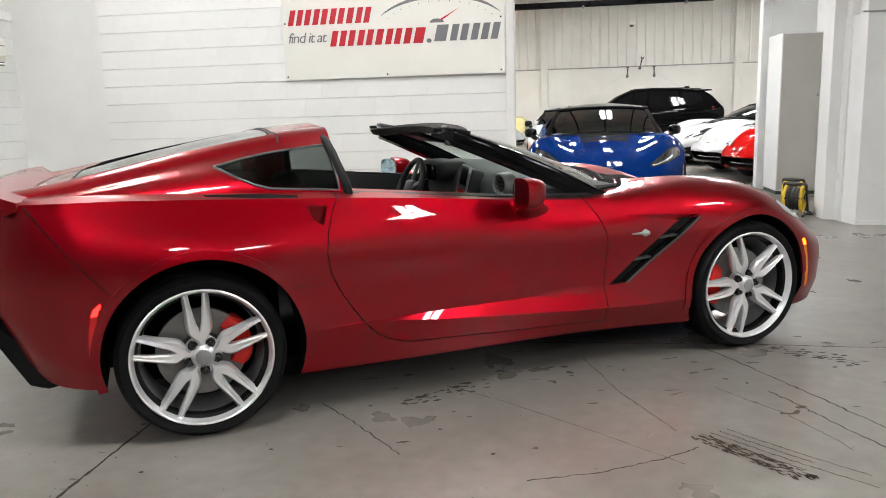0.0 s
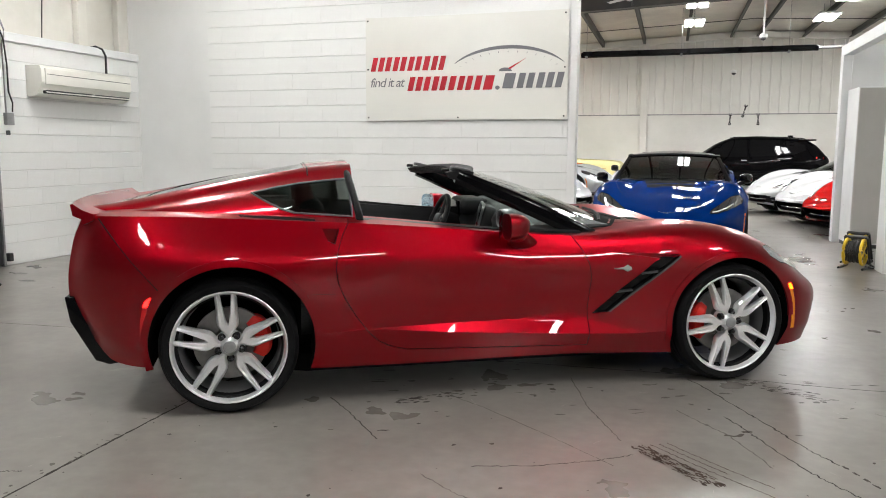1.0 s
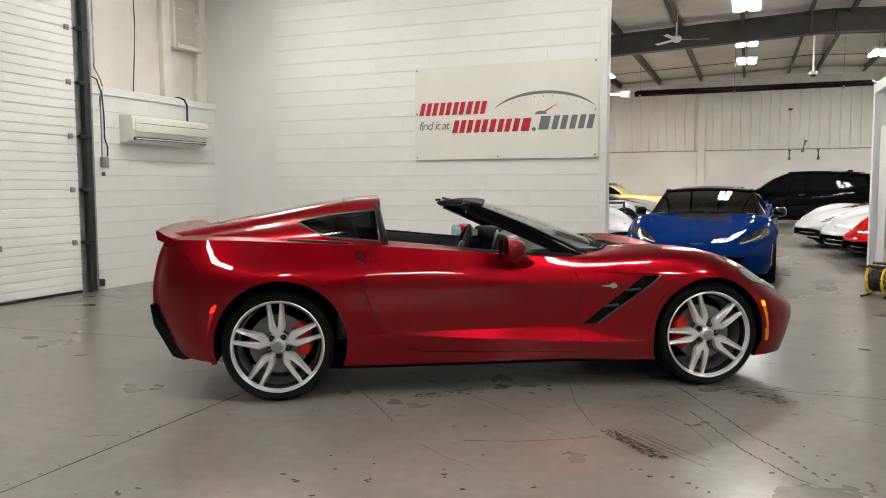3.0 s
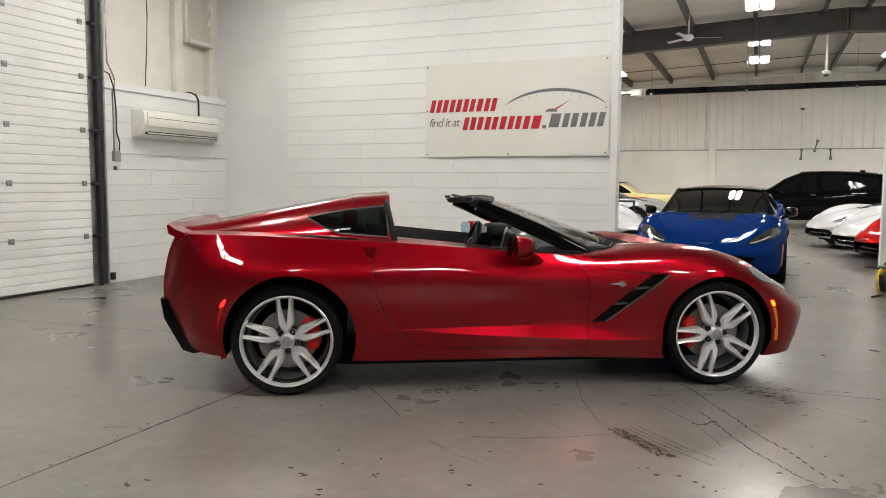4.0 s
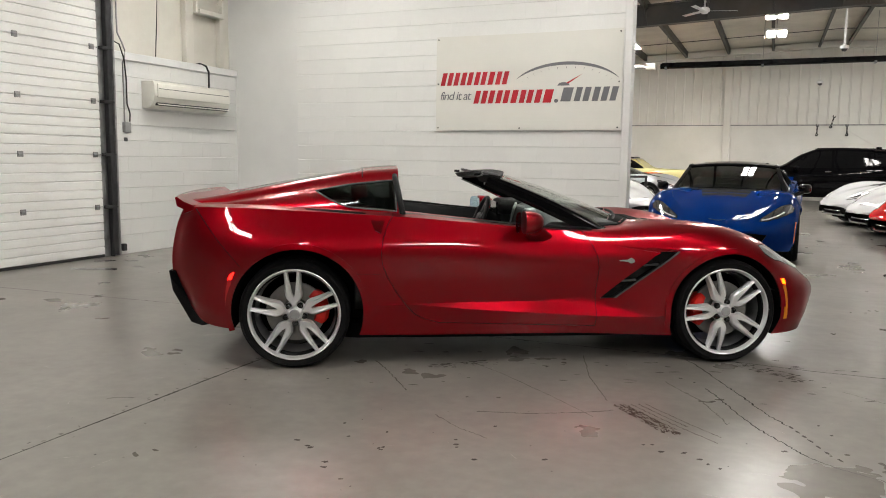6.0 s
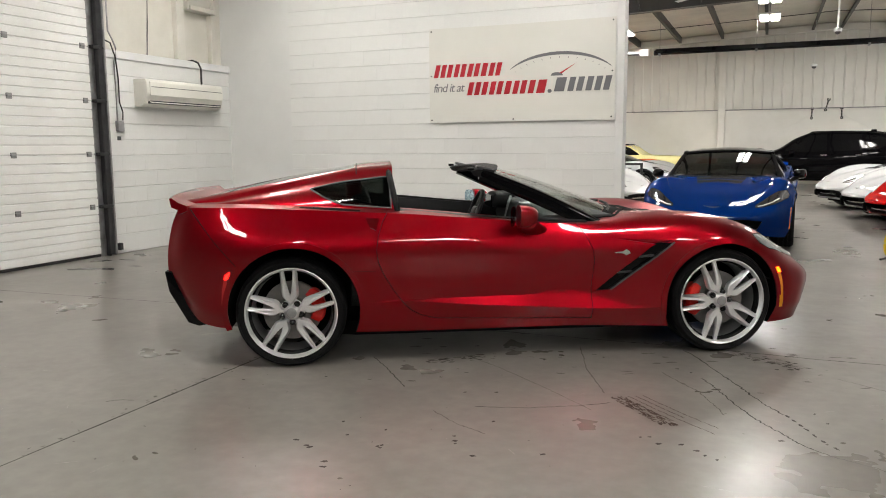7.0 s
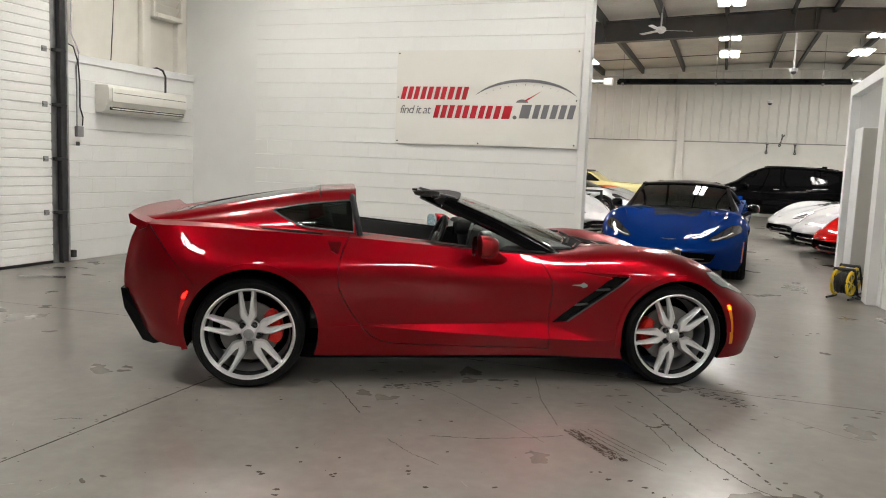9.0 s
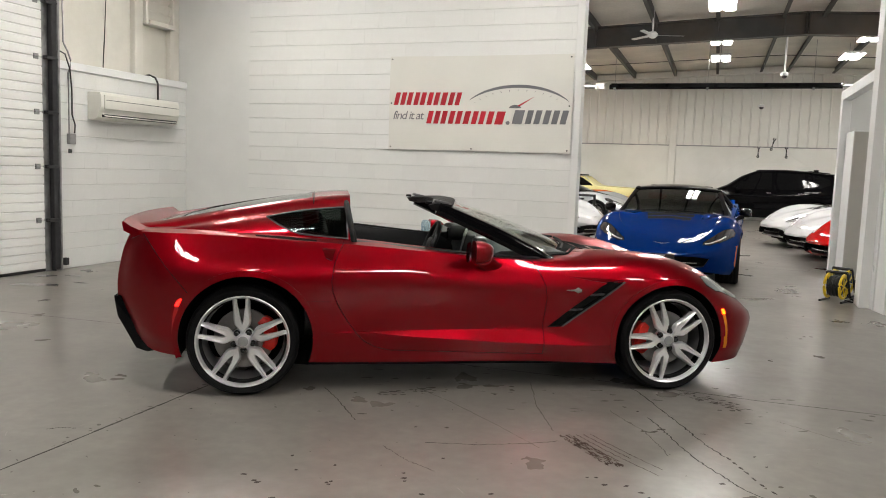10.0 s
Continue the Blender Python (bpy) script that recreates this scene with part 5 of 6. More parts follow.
    for A, B in zip(rings, rings[1:]):
        for j in range(6):
            bm.faces.new((A[j], A[(j + 1) % 6], B[(j + 1) % 6], B[j]))
    bm.faces.new(rings[0][::-1])
    bm.faces.new(rings[-1])
    res["brake_caliper"] = to_mesh(bm, M_CALIPER)
    for k, m in res.items():
        shade(m, 32 if k != "spoke" else 25)
    return res


WHEEL = wheel_meshes()


def wheel(car, x, y, z, turn, caliper, outward, alloy=None):
    """A wheel with its brake; outward -1 on the right side of the car, 1 on the left."""
    w = new("wheel")
    w.parent = car
    w.empty_display_size = 0.1
    w.matrix_basis = pose(x, y, z, 0, 0, 0 if outward < 0 else 180)
    alloy = alloy or M_ALLOY

    def put(name, me, m=None, label=""):
        return part(name, me, None, w, label, m, smooth=0)
    put("tyre", WHEEL["tyre"], label="low-profile black tyre")
    put("rim", swapped(WHEEL["rim"], M_ALLOY, alloy))
    sp = swapped(WHEEL["spoke"], M_ALLOY, alloy)
    for k in range(5):
        put("spoke", sp, pose(0, 0, 0, 0, turn + 72 * k, 0))
    put("hub", swapped(WHEEL["hub"], M_ALLOY, alloy))
    put("barrel", WHEEL["barrel"])
    put("hub_cap", WHEEL["cap"])
    for k in range(5):
        a = radians(turn + 36 + 72 * k)
        put("lug_nut", WHEEL["lug_nut"], pose(0.058 * math.sin(a), 0, 0.058 * math.cos(a)), "dark steel lug nut")
    put("brake_disc", WHEEL["brake_disc"])
    put("brake_caliper", WHEEL["brake_caliper"], pose(0, 0, 0, 0, caliper, 0), "red painted brake caliper")
    return w


def build_car(name, m, paint, label, open_top, roof_mat=None, lens=None, lit=False, group="", turns=(0, 0), alloy=None, detail=True, rise=1.0, intakes=False, plate=False):
    car = thing(name, m, label, "car", group)
    pm = {k: (tuple(swapped(q, M_RED, paint) for q in v) if isinstance(v, tuple) else swapped(v, M_RED, paint)) for k, v in CAR.items()}
    part("body", pm["body"], None, car, smooth=0)
    for i in (0, 1):
        d = part("door", pm["door"][i], None, car, smooth=0)
    part("bonnet", pm["bonnet"], None, car, smooth=0)
    for i in (0, 1):
        h = part("headlamp", swapped(pm["headlamp"][i], paint, lens or M_LENS), None, car, "clear swept-back headlamp", smooth=0)
    roof_ob = part("roof", swapped(CAR["roof"], M_RED, roof_mat or paint), None, car, smooth=0)
    # hatch glass
    bm = bmesh.new()
    nx, ny = 26, 18
    for dz in (-0.004, -0.009):
        grid = []
        for i in range(nx):
            x = -1.815 + (1.815 - 0.95) * i / (nx - 1)
            hw = float(np.interp(x, (-1.815, -1.70, -0.95), (.42, .505, .47)))
            grid.append([bm.verts.new((x, hw * (2 * j / (ny - 1) - 1), roof_z(x, hw * (2 * j / (ny - 1) - 1)) + dz)) for j in range(ny)])
        for i in range(nx - 1):
            for j in range(ny - 1):
                bm.faces.new((grid[i][j], grid[i + 1][j], grid[i + 1][j + 1], grid[i][j + 1]))
    g = part("hatch_glass", bm, M_TINT, car, "dark tinted hatch glass", smooth=60)
    # quarter windows
    up = resampled([(-1.25, 1.068), (-1.12, 1.10), (-1.0, 1.118), (-.80, 1.140), (-.735, 1.142)], 16)
    dn = resampled([(-1.245, 1.062), (-1.16, 1.015), (-1.09, .983), (-1.03, .965), (-.735, .940)], 16)
    for s in (-1, 1):
        strip("quarter_window", up, dn, roof_y, M_TINT, car, -0.004, 0.005, 6, s, "dark tinted quarter window")
        k = len(DLO_LINE)
        ring = []
        for i in range(k):
            (xa, za), (xb, zb) = DLO_LINE[i], DLO_LINE[(i + 1) % k]
            ring += [(xa + (xb - xa) * q / 6, za + (zb - za) * q / 6) for q in range(6)]
        part("window_frame", tubed([(x, s * (roof_y(x, z) + 0.001), z) for x, z in ring], 0.0055, 6, True), M_DARKMETAL, car, "dark window frame", smooth=50)
    ring = [(-.952, y, roof_z(-.952, y) + 0.0005) for y in np.linspace(-.53, .53, 36)]
    part("roof_joint", tubed(ring, 0.0035, 6), M_TRIM, car, smooth=50)
    # spoiler
    bm = bmesh.new()
    rows = []
    for j in range(29):
        y = -0.79 + 1.58 * j / 28
        e = (y / 0.79) ** 2
        xr, zr = -2.125 + 0.065 * e, 1.036 - 0.006 * e
        xf = -1.90 - 0.06 * e ** 3
        zf = max(top_z(max(xf, -2.1), min(abs(y), 0.6)) - 0.01, 0.96)
        rows.append([bm.verts.new(p) for p in ((xf, y, zf), (xf * 0.5 + xr * 0.5, y, (zf + zr) / 2 - 0.004), (xr + 0.012, y, zr), (xr, y, zr - 0.004), (xr + 0.010, y, zr - 0.056),
                                                (xr + 0.05, y, zr - 0.075), (xf - 0.05, y, zf - 0.05), (xf, y, zf - 0.03))])
    for A, B in zip(rows, rows[1:]):
        for j in range(8):
            bm.faces.new((A[j], A[(j + 1) % 8], B[(j + 1) % 8], B[j]))
    bm.faces.new(rows[0])
    bm.faces.new(rows[-1][::-1])
    part("spoiler", bm, paint, car, smooth=40)
    # tail lamps, rear diffuser
    for s in (-1, 1):
        for y0 in (0.34, 0.53):
            bm = boxed((-2.072, y0 - 0.085, 0.79), (-1.98, y0 + 0.085, 0.90), 0.012, 2)
            if s > 0:
                bmesh.ops.scale(bm, vec=(1, -1, 1), verts=bm.verts)
            part("tail_lamp", bm, M_TAIL, car, "red tail lamp lens")
    bm = prism([(-2.132, .575), (-2.085, .575), (-1.945, .27), (-1.875, .238), (-1.94, .226), (-2.005, .25), (-2.112, .45)], -0.70, 0.70, "y")
    bmesh.ops.bevel(bm, geom=list(bm.edges), offset=0.008, segments=2, affect="EDGES", profile=0.5)
    part("rear_diffuser", bm, M_GLOSSBLACK, car, "gloss black rear diffuser")
    # the windscreen with its pillars and header
    def ws(u, v):
        """A place on the windscreen: u from -1 to 1 across, v from 0 at its foot to 1 at its head."""
        x0, x1 = 0.82 - 0.23 * abs(u) ** 2.2, -0.015 - 0.10 * abs(u) ** 2
        y0, y1 = 0.715, 0.575
        z0, z1 = 0.900 - 0.058 * u * u, 1.190 - 0.026 * u * u
        b = 0.014 * math.sin(math.pi * v)
        return Vector((x0 + (x1 - x0) * v + b * 0.5, u * (y0 + (y1 - y0) * v), z0 + (z1 - z0) * v + b))
    bm = bmesh.new()
    for d in (0.0, -0.006):
        grid = [[bm.verts.new(ws(-1 + 2 * i / 20, j / 12) + Vector((0, 0, d))) for i in range(21)] for j in range(13)]
        for j in range(12):
            for i in range(20):
                bm.faces.new((grid[j][i], grid[j][i + 1], grid[j + 1][i + 1], grid[j + 1][i]))
    part("windscreen", bm, M_GLASS if open_top else M_TINT, car, "curved clear windscreen", smooth=60)
    for s in (-1, 1):
        bm = bmesh.new()
        rings = []
        for j in range(15):
            v = -0.06 + 1.10 * j / 14
            p = ws(s * 1.0, min(max(v, 0), 1)) + Vector((0.78 * 0 + (-0.72 * (v - min(max(v, 0), 1))), 0, 0.30 * (v - min(max(v, 0), 1))))
            t = Vector((-0.72, 0, 0.31)).normalized()
            nrm = Vector((0.31, 0, 0.72)).normalized()
            wid, dep = 0.030, 0.050 + 0.012 * math.sin(math.pi * min(max(v, 0), 1))
            sec = [(-wid * 0.9, 0.010), (0, 0.014), (wid, 0.004), (wid * 1.3, -0.02), (wid * 0.9, -dep - 0.022), (-wid * 0.6, -dep - 0.012), (-wid, -0.015)]
            rings.append([bm.verts.new(p + nrm * h + Vector((0, s * a, 0))) for a, h in sec])
        for A, B in zip(rings, rings[1:]):
            for j in range(7):
                bm.faces.new((A[j], A[(j + 1) % 7], B[(j + 1) % 7], B[j]))
        bm.faces.new(rings[0][::-1])
        bm.faces.new(rings[-1])
        part("pillar", bm, M_GLOSSBLACK, car, "gloss black windscreen pillar", smooth=40)
    bm = bmesh.new()
    rings = []
    for i in range(25):
        u = -1.06 + 2.12 * i / 24
        p = ws(max(-1, min(1, u)), 1.0)
        p.y = u * 0.575
        e = abs(u) ** 3
        sec = [(0.05, 0.004), (0.0, 0.012), (-0.06, 0.010), (-0.095 - 0.01 * e, -0.002), (-0.085, -0.030), (-0.03, -0.042), (0.04, -0.030)]
        rings.append([bm.verts.new(p + Vector((a, 0, h))) for a, h in sec])
    for A, B in zip(rings, rings[1:]):
        for j in range(7):
            bm.faces.new((A[j], A[(j + 1) % 7], B[(j + 1) % 7], B[j]))
    bm.faces.new(rings[0][::-1])
    bm.faces.new(rings[-1])
    part("header", bm, M_TRIM, car, "black windscreen header rail", smooth=40)
    if open_top:
        for s in (-1, 1):
            at = ws(s * 0.5, 1.0)
            visor = part("sun_visor", boxed((-0.015, -0.21, -0.011), (0.135, 0.21, 0.004), 0.006, 2), M_TRIM, car, "black folded sun visor", pose(at.x - 0.02, at.y, at.z - 0.040, 0, 20, 0), smooth=50)
            part("visor_label", boxed((0.01, -0.10, -0.0135), (0.075, 0.10, -0.0112), 0.0008), M_LABEL, visor, "pale printed warning label", smooth=0)
            at = ws(s * 0.97, 1.0)
            latch = part("roof_latch", boxed((-0.075, -0.045, 0.002), (0.030, 0.045, 0.022), 0.009, 2), M_LATCH, car, "grey plastic roof latch cover", pose(at.x, at.y, at.z, 0, 12, 0), smooth=50)
            part("latch_pin", tubed([(-0.085, 0.0, -0.004), (-0.125, 0.0, -0.012)], 0.009, 8), M_TRIM, latch, smooth=50)
    # weatherstrip round the front of the roof hoop
    ys = [(-0.705, .765, .925), (-.712, .750, .97), (-.725, .70, 1.03), (-.738, .62, 1.10), (-.745, .545, 1.143), (-.75, .48, 1.164), (-.755, .30, 1.184), (-.757, .0, 1.196)]
    pts = [(x, -y, z) for x, y, z in ys] + [(x, y, z) for x, y, z in ys[::-1][1:]]
    dense = []
    for k in range(3):
        dense.append(np.interp(np.linspace(0, len(pts) - 1, 61), range(len(pts)), [p[k] for p in pts]))
    bm = tubed(list(zip(*dense)), 0.020, 8)
    for v in bm.verts:
        v.co.x += 0.004
    part("weatherstrip", bm, M_TRIM, car, "black rubber weatherstrip", smooth=50)
    # side windows and a roof panel on a closed car
    if not open_top:
        bm = bmesh.new()
        for d in (0.0, -0.03):
            grid = []
            for i in range(13):
                v = i / 12
                x = -0.06 + (-0.755 + 0.06) * v
                row = []
                for j in range(17):
                    u = -1 + j / 8
                    yw = 0.575 + (0.50 - 0.575) * v
                    z = 1.192 - 0.028 * u * u + (1.226 - 1.192 - 0.02 * u * u) * v + 0.012 * math.sin(math.pi * v)
                    row.append(bm.verts.new((x - 0.05 * (u * u) * (1 - v), u * yw, z + 0.004 + d)))
                grid.append(row)
            for i in range(12):
                for j in range(16):
                    bm.faces.new((grid[i][j], grid[i][j + 1], grid[i + 1][j + 1], grid[i + 1][j]))
        part("roof_panel", bm, roof_mat or paint, car, smooth=60)
        for s in (-1, 1):
            bm = bmesh.new()
            for d in (0, 0.005):
                a = [bm.verts.new((x, s * (y - d), z)) for x, y, z in ((.50, .765, .87), (.1, .755, .90), (-.3, .75, .92), (-.74, .745, .945))]
                b = [bm.verts.new((x, s * (y - d), z)) for x, y, z in ((.46, .71, .90), (.0, .60, 1.13), (-.3, .565, 1.175), (-.75, .545, 1.17))]
                for i in range(3):
                    bm.faces.new((a[i], a[i + 1], b[i + 1], b[i]))
            part("side_window", bm, M_TINT, car, "dark tinted side window", smooth=60)
    # door mirrors
    for s in (-1, 1):
        mir = new("mirror")
        mir.parent = car
        bm = bmesh.new()
        rings = []
        for i in range(9):
            u = i / 8
            x = 0.020 + 0.120 * u
            w, h = 0.082 * math.sqrt(max(0.02, 1 - (u * 0.96) ** 2.6)), 0.068 * math.sqrt(max(0.02, 1 - (u * 0.94) ** 2.8))
            cz, cy = 0.900 + 0.004 * u, 0.955 - 0.015 * u
            ring = []
            for j in range(20):
                a = 2 * math.pi * j / 20
                ca, sa = math.cos(a), math.sin(a)
                ring.append(bm.verts.new((x, s * (cy + w * math.copysign(abs(ca) ** 0.65, ca)), cz + h * math.copysign(abs(sa) ** 0.65, sa))))
            rings.append(ring)
        for A, B in zip(rings, rings[1:]):
            for j in range(20):
                bm.faces.new((A[j], A[(j + 1) % 20], B[(j + 1) % 20], B[j]))
        bm.faces.new(rings[0][::-1])
        bm.faces.new(rings[-1])
        part("housing", bm, paint if open_top else M_GLOSSBLACK, mir, smooth=50)
        bm = bmesh.new()
        ring = []
        for j in range(20):
            a = 2 * math.pi * j / 20
            ca, sa = math.cos(a), math.sin(a)
            q = 0.076 * math.copysign(abs(ca) ** 0.65, ca)
            ring.append(bm.verts.new((-0.012 + 0.40 * q * -1.0, s * (0.955 + 0.92 * q), 0.900 + 0.062 * math.copysign(abs(sa) ** 0.65, sa))))
        bm.faces.new(ring)
        bmesh.ops.solidify(bm, geom=bm.faces[:], thickness=0.004)
        part("mirror_glass", bm, M_MIRROR, mir, "bluish mirror glass")
        bm = bmesh.new()
        rings = []
        for i in range(6):
            u = i / 5
            cx, cy, cz = 0.085 + 0.060 * u, 0.935 - 0.115 * u, 0.860 - 0.060 * u
            rx, rz = 0.052 + 0.035 * u * u, 0.036 + 0.006 * (1 - u)
            rings.append([bm.verts.new((cx + rx * math.cos(2 * math.pi * j / 12), s * cy, cz + rz * math.sin(2 * math.pi * j / 12))) for j in range(12)])
        for A, B in zip(rings, rings[1:]):
            for j in range(12):
                bm.faces.new((A[j], A[(j + 1) % 12], B[(j + 1) % 12], B[j]))
        bm.faces.new(rings[0][::-1])
        bm.faces.new(rings[-1])
        part("stalk", bm, paint if open_top else M_GLOSSBLACK, mir, smooth=50)
    # side markers
    for s in (-1, 1):
        top = [(-1.704, .588), (-1.714, .570), (-1.722, .548)]
        bot = [(-1.709, .593), (-1.734, .573), (-1.744, .546)]
        strip("rear_marker", top, bot, flank_y, M_GLOW_RED if lit else M_TAIL, car, 0.003, 0.01, 2, s, "lit red side marker")
        top = [(-1.723, .545), (-1.732, .49), (-1.737, .43), (-1.737, .365)]
        bot = [(-1.745, .543), (-1.758, .485), (-1.764, .43), (-1.766, .362)]
        strip("rear_reflector", top, bot, flank_y, M_GLOW_STRIP if lit else M_TAIL, car, 0.003, 0.01, 2, s, "red side reflector strip")
        a = [(1.722, .538), (1.730, .525), (1.738, .505)]
        b = [(1.746, .541), (1.756, .525), (1.763, .505)]
        strip("front_marker", a, b, flank_y, M_GLOW_AMBER if lit else M_AMBER, car, 0.003, 0.01, 2, s, "lit amber side marker")
        a = [(1.738, .500), (1.752, .45), (1.762, .39), (1.766, .31), (1.764, .275)]
        b = [(1.763, .500), (1.778, .45), (1.788, .39), (1.792, .31), (1.790, .275)]
        strip("front_reflector", a, b, flank_y, M_AMBER, car, 0.003, 0.01, 2, s, "amber side reflector strip")
        # vent blades and bright slats in the front wing
        strip("vent_panel", resampled([(.545, .421), (.70, .545), (.925, .711)], 8), resampled([(.618, .424), (.80, .555), (1.015, .714)], 8), lambda x, z: flank_y(x, z) - 0.028,
              M_GLOSSBLACK, car, 0.0, 0.01, 3, s, "gloss black fender vent")
        for q in (0.36, 0.70):
            x0, z0 = .534 + (.925 - .534) * q, .416 + (.712 - .416) * q
            strip("vent_slat", [(x0 + 0.004, z0 + 0.008), (x0 + 0.090, z0 + 0.018)], [(x0 + 0.004, z0 - 0.002), (x0 + 0.095, z0 + 0.006)],
                  lambda x, z: flank_y(x, z) - 0.006, M_DARKMETAL, car, 0.0, 0.02, 2, s, "dark bright-edged slat")
        strip("vent_edge", resampled([(.626, .424), (.80, .550), (1.026, .722)], 8), resampled([(.634, .418), (.812, .545), (1.034, .716)], 8), flank_y, M_DARKMETAL, car, 0.003, 0.006, 1, s)
        # emblem ahead of the door: a bar with a small shield
        strip("emblem", [(.648, .660), (.70, .664), (.722, .678), (.745, .664)], [(.648, .655), (.70, .652), (.722, .640), (.748, .650)], flank_y, M_CHROME, car, 0.005, 0.006, 2, s, "chrome emblem")
        # louvre behind the quarter window
        strip("louvre", resampled([(-1.30, .966), (-1.10, .957), (-.93, .942)], 6), resampled([(-1.29, .960), (-1.08, .944), (-.93, .935)], 6), flank_y, M_LINER, car, 0.004, 0.01, 2, s, "black quarter panel louvre")
    # rolled arch lips and thin panel gaps
    for s in (-1, 1):
        for x, z, r, a0, a1 in ((FRONT_AXLE + 0.008, 0.327, 0.377, 4, 192), (REAR_AXLE + 0.018, 0.337, 0.396, -12, 196)):
            arc = [radians(a) for a in np.linspace(a0, a1, 40)]
            strip("arch_lip", [(x + (r - 0.001) * math.cos(a), z + (r - 0.001) * math.sin(a)) for a in arc], [(x + (r + 0.034) * math.cos(a), z + (r + 0.034) * math.sin(a)) for a in arc],
                  flank_y, paint, car, 0.0045, 0.012, 2, s)
        for line in ([(-1.935, .962), (-1.88, .88), (-1.80, .775), (-1.70, .66), (-1.672, .625)], [(-1.0, .577), (-.92, .577), (-.842, .575)]):
            pts = resampled(line, 12)
            strip("panel_gap", pts, [(x + 0.0035, z + 0.0015) for x, z in pts], flank_y, M_TRIM, car, 0.0008, 0.006, 1, s)
    # the flat tray below the body
    bm = prism([(-1.62, .50), (-0.98, .74), (0.98, .74), (1.75, .60), (1.90, .45), (1.90, -.45), (1.75, -.60), (0.98, -.74), (-0.98, -.74), (-1.62, -.50)], 0.150, 0.24, "z")
    part("underbody_tray", bm, M_LINER, car, "matte black underbody tray")
    # bonnet vent
    bm = bmesh.new()
    nx, ny = 9, 13
    for d in (0.004, -0.01):
        grid = []
        for i in range(nx):
            x = 0.915 + 0.42 * i / (nx - 1)
            hw = 0.315 - 0.055 * i / (nx - 1)
            grid.append([bm.verts.new((x, hw * (2 * j / (ny - 1) - 1), top_z(x, hw * (2 * j / (ny - 1) - 1)) + d + 0.006 * math.sin(i * 1.6))) for j in range(ny)])
        for i in range(nx - 1):
            for j in range(ny - 1):
                bm.faces.new((grid[i][j], grid[i + 1][j], grid[i + 1][j + 1], grid[i][j + 1]))
    part("bonnet_vent", bm, M_LINER, car, "dark louvred bonnet vent", smooth=30)
    # cowl between the windscreen's foot and the bonnet's edge
    bm = bmesh.new()
    for d in (0.004, -0.02):
        grid = []
        for k in range(25):
            u = -0.96 + 1.92 * k / 24
            p = ws(u, 0.0)
            x1 = float(np.interp(abs(p.y), (0, .30, .52, .63, .70), (.905, .890, .812, .752, .70)))
            row = []
            for q in range(5):
                x = p.x - 0.03 + (max(x1, p.x + 0.02) - p.x + 0.03) * q / 4
                row.append(bm.verts.new((x, p.y, top_z(x, p.y) + d - 0.004 * (q == 3))))
            grid.append(row)
        for k in range(24):
            for q in range(4):
                bm.faces.new((grid[k][q], grid[k + 1][q], grid[k + 1][q + 1], grid[k][q + 1]))
    part("cowl", bm, M_LINER, car, "black cowl panel", smooth=40)
    for s in (-1, 1):
        pts = [(ws(u * 1.0, 0.02) + Vector((0.02, 0, 0.012))) for u in ((0.1, 0.35, 0.6, 0.8) if s > 0 else (-0.75, -0.5, -0.25, 0.0))]
        part("wiper", tubed(pts, 0.009, 6), M_TRIM, car, "black wiper blade")
    # grille bar, plate carrier, emblem on the nose
    bm = tubed([(2.02, -.46, .315), (2.10, -.40, .318), (2.17, -.2, .32), (2.20, 0, .32), (2.17, .2, .32), (2.10, .40, .318), (2.02, .46, .315)], 0.010, 8)
    part("grille_bar", bm, M_CHROME, car, "slim bright grille bar", smooth=50)
    bm = bmesh.new()
    ex = 2.10
    vs = [bm.verts.new(p) for p in ((ex, -.11, .575), (ex + .012, -.05, .555), (ex + .02, 0, .572), (ex + .012, .05, .555), (ex, .11, .575), (ex + .02, .045, .53), (ex + .03, 0, .512), (ex + .02, -.045, .53))]
    bm.faces.new(vs)
    bmesh.ops.solidify(bm, geom=bm.faces[:], thickness=0.012)
    for v in bm.verts:
        v.co.z = top_z(v.co.x, v.co.y) + 0.006 + (0.004 if v.co.z > 0.55 else 0)
    part("nose_emblem", bm, M_CHROME, car, "small chrome nose emblem", smooth=30)
    for s in (-1, 1):
        bm = bmesh.new()
        a = [(1.80, .73), (1.90, .655), (1.985, .565), (2.02, .50)]
        pts = [(x, s * y, top_z(x, y) + 0.004) for x, y in a]
        tube(bm, pts, 0.009, 6)
        part("running_light", bm, M_WHITEMETAL, car, "white running light strip", smooth=50)
    # wheels
    for x, tr in ((REAR_AXLE, turns[0]), (FRONT_AXLE, turns[1])):
        for s in (-1, 1):
            wheel(car, x, s * 0.765, WHEEL_R, tr if s < 0 else -tr, -12 if x < 0 else 180, s, alloy)
    if intakes:
        for s in (-1, 1):
            strip("front_intake", resampled([(1.80, .430), (1.93, .415), (2.08, .375), (2.17, .345)], 8), resampled([(1.86, .225), (1.97, .232), (2.07, .245), (2.15, .262)], 8),
                  flank_y, M_LINER, car, 0.004, 0.02, 3, s, "black corner air intake")
            strip("intake_blade", [(1.84, .335), (1.98, .330), (2.12, .318)], [(1.84, .318), (1.98, .313), (2.11, .303)], flank_y, M_DARKMETAL, car, 0.012, 0.012, 1, s)
            strip("front_splitter", [(1.60, .205), (1.80, .208), (2.0, .222)], [(1.60, .178), (1.80, .182), (2.0, .20)], flank_y, M_GLOSSBLACK, car, 0.02, 0.03, 1, s)
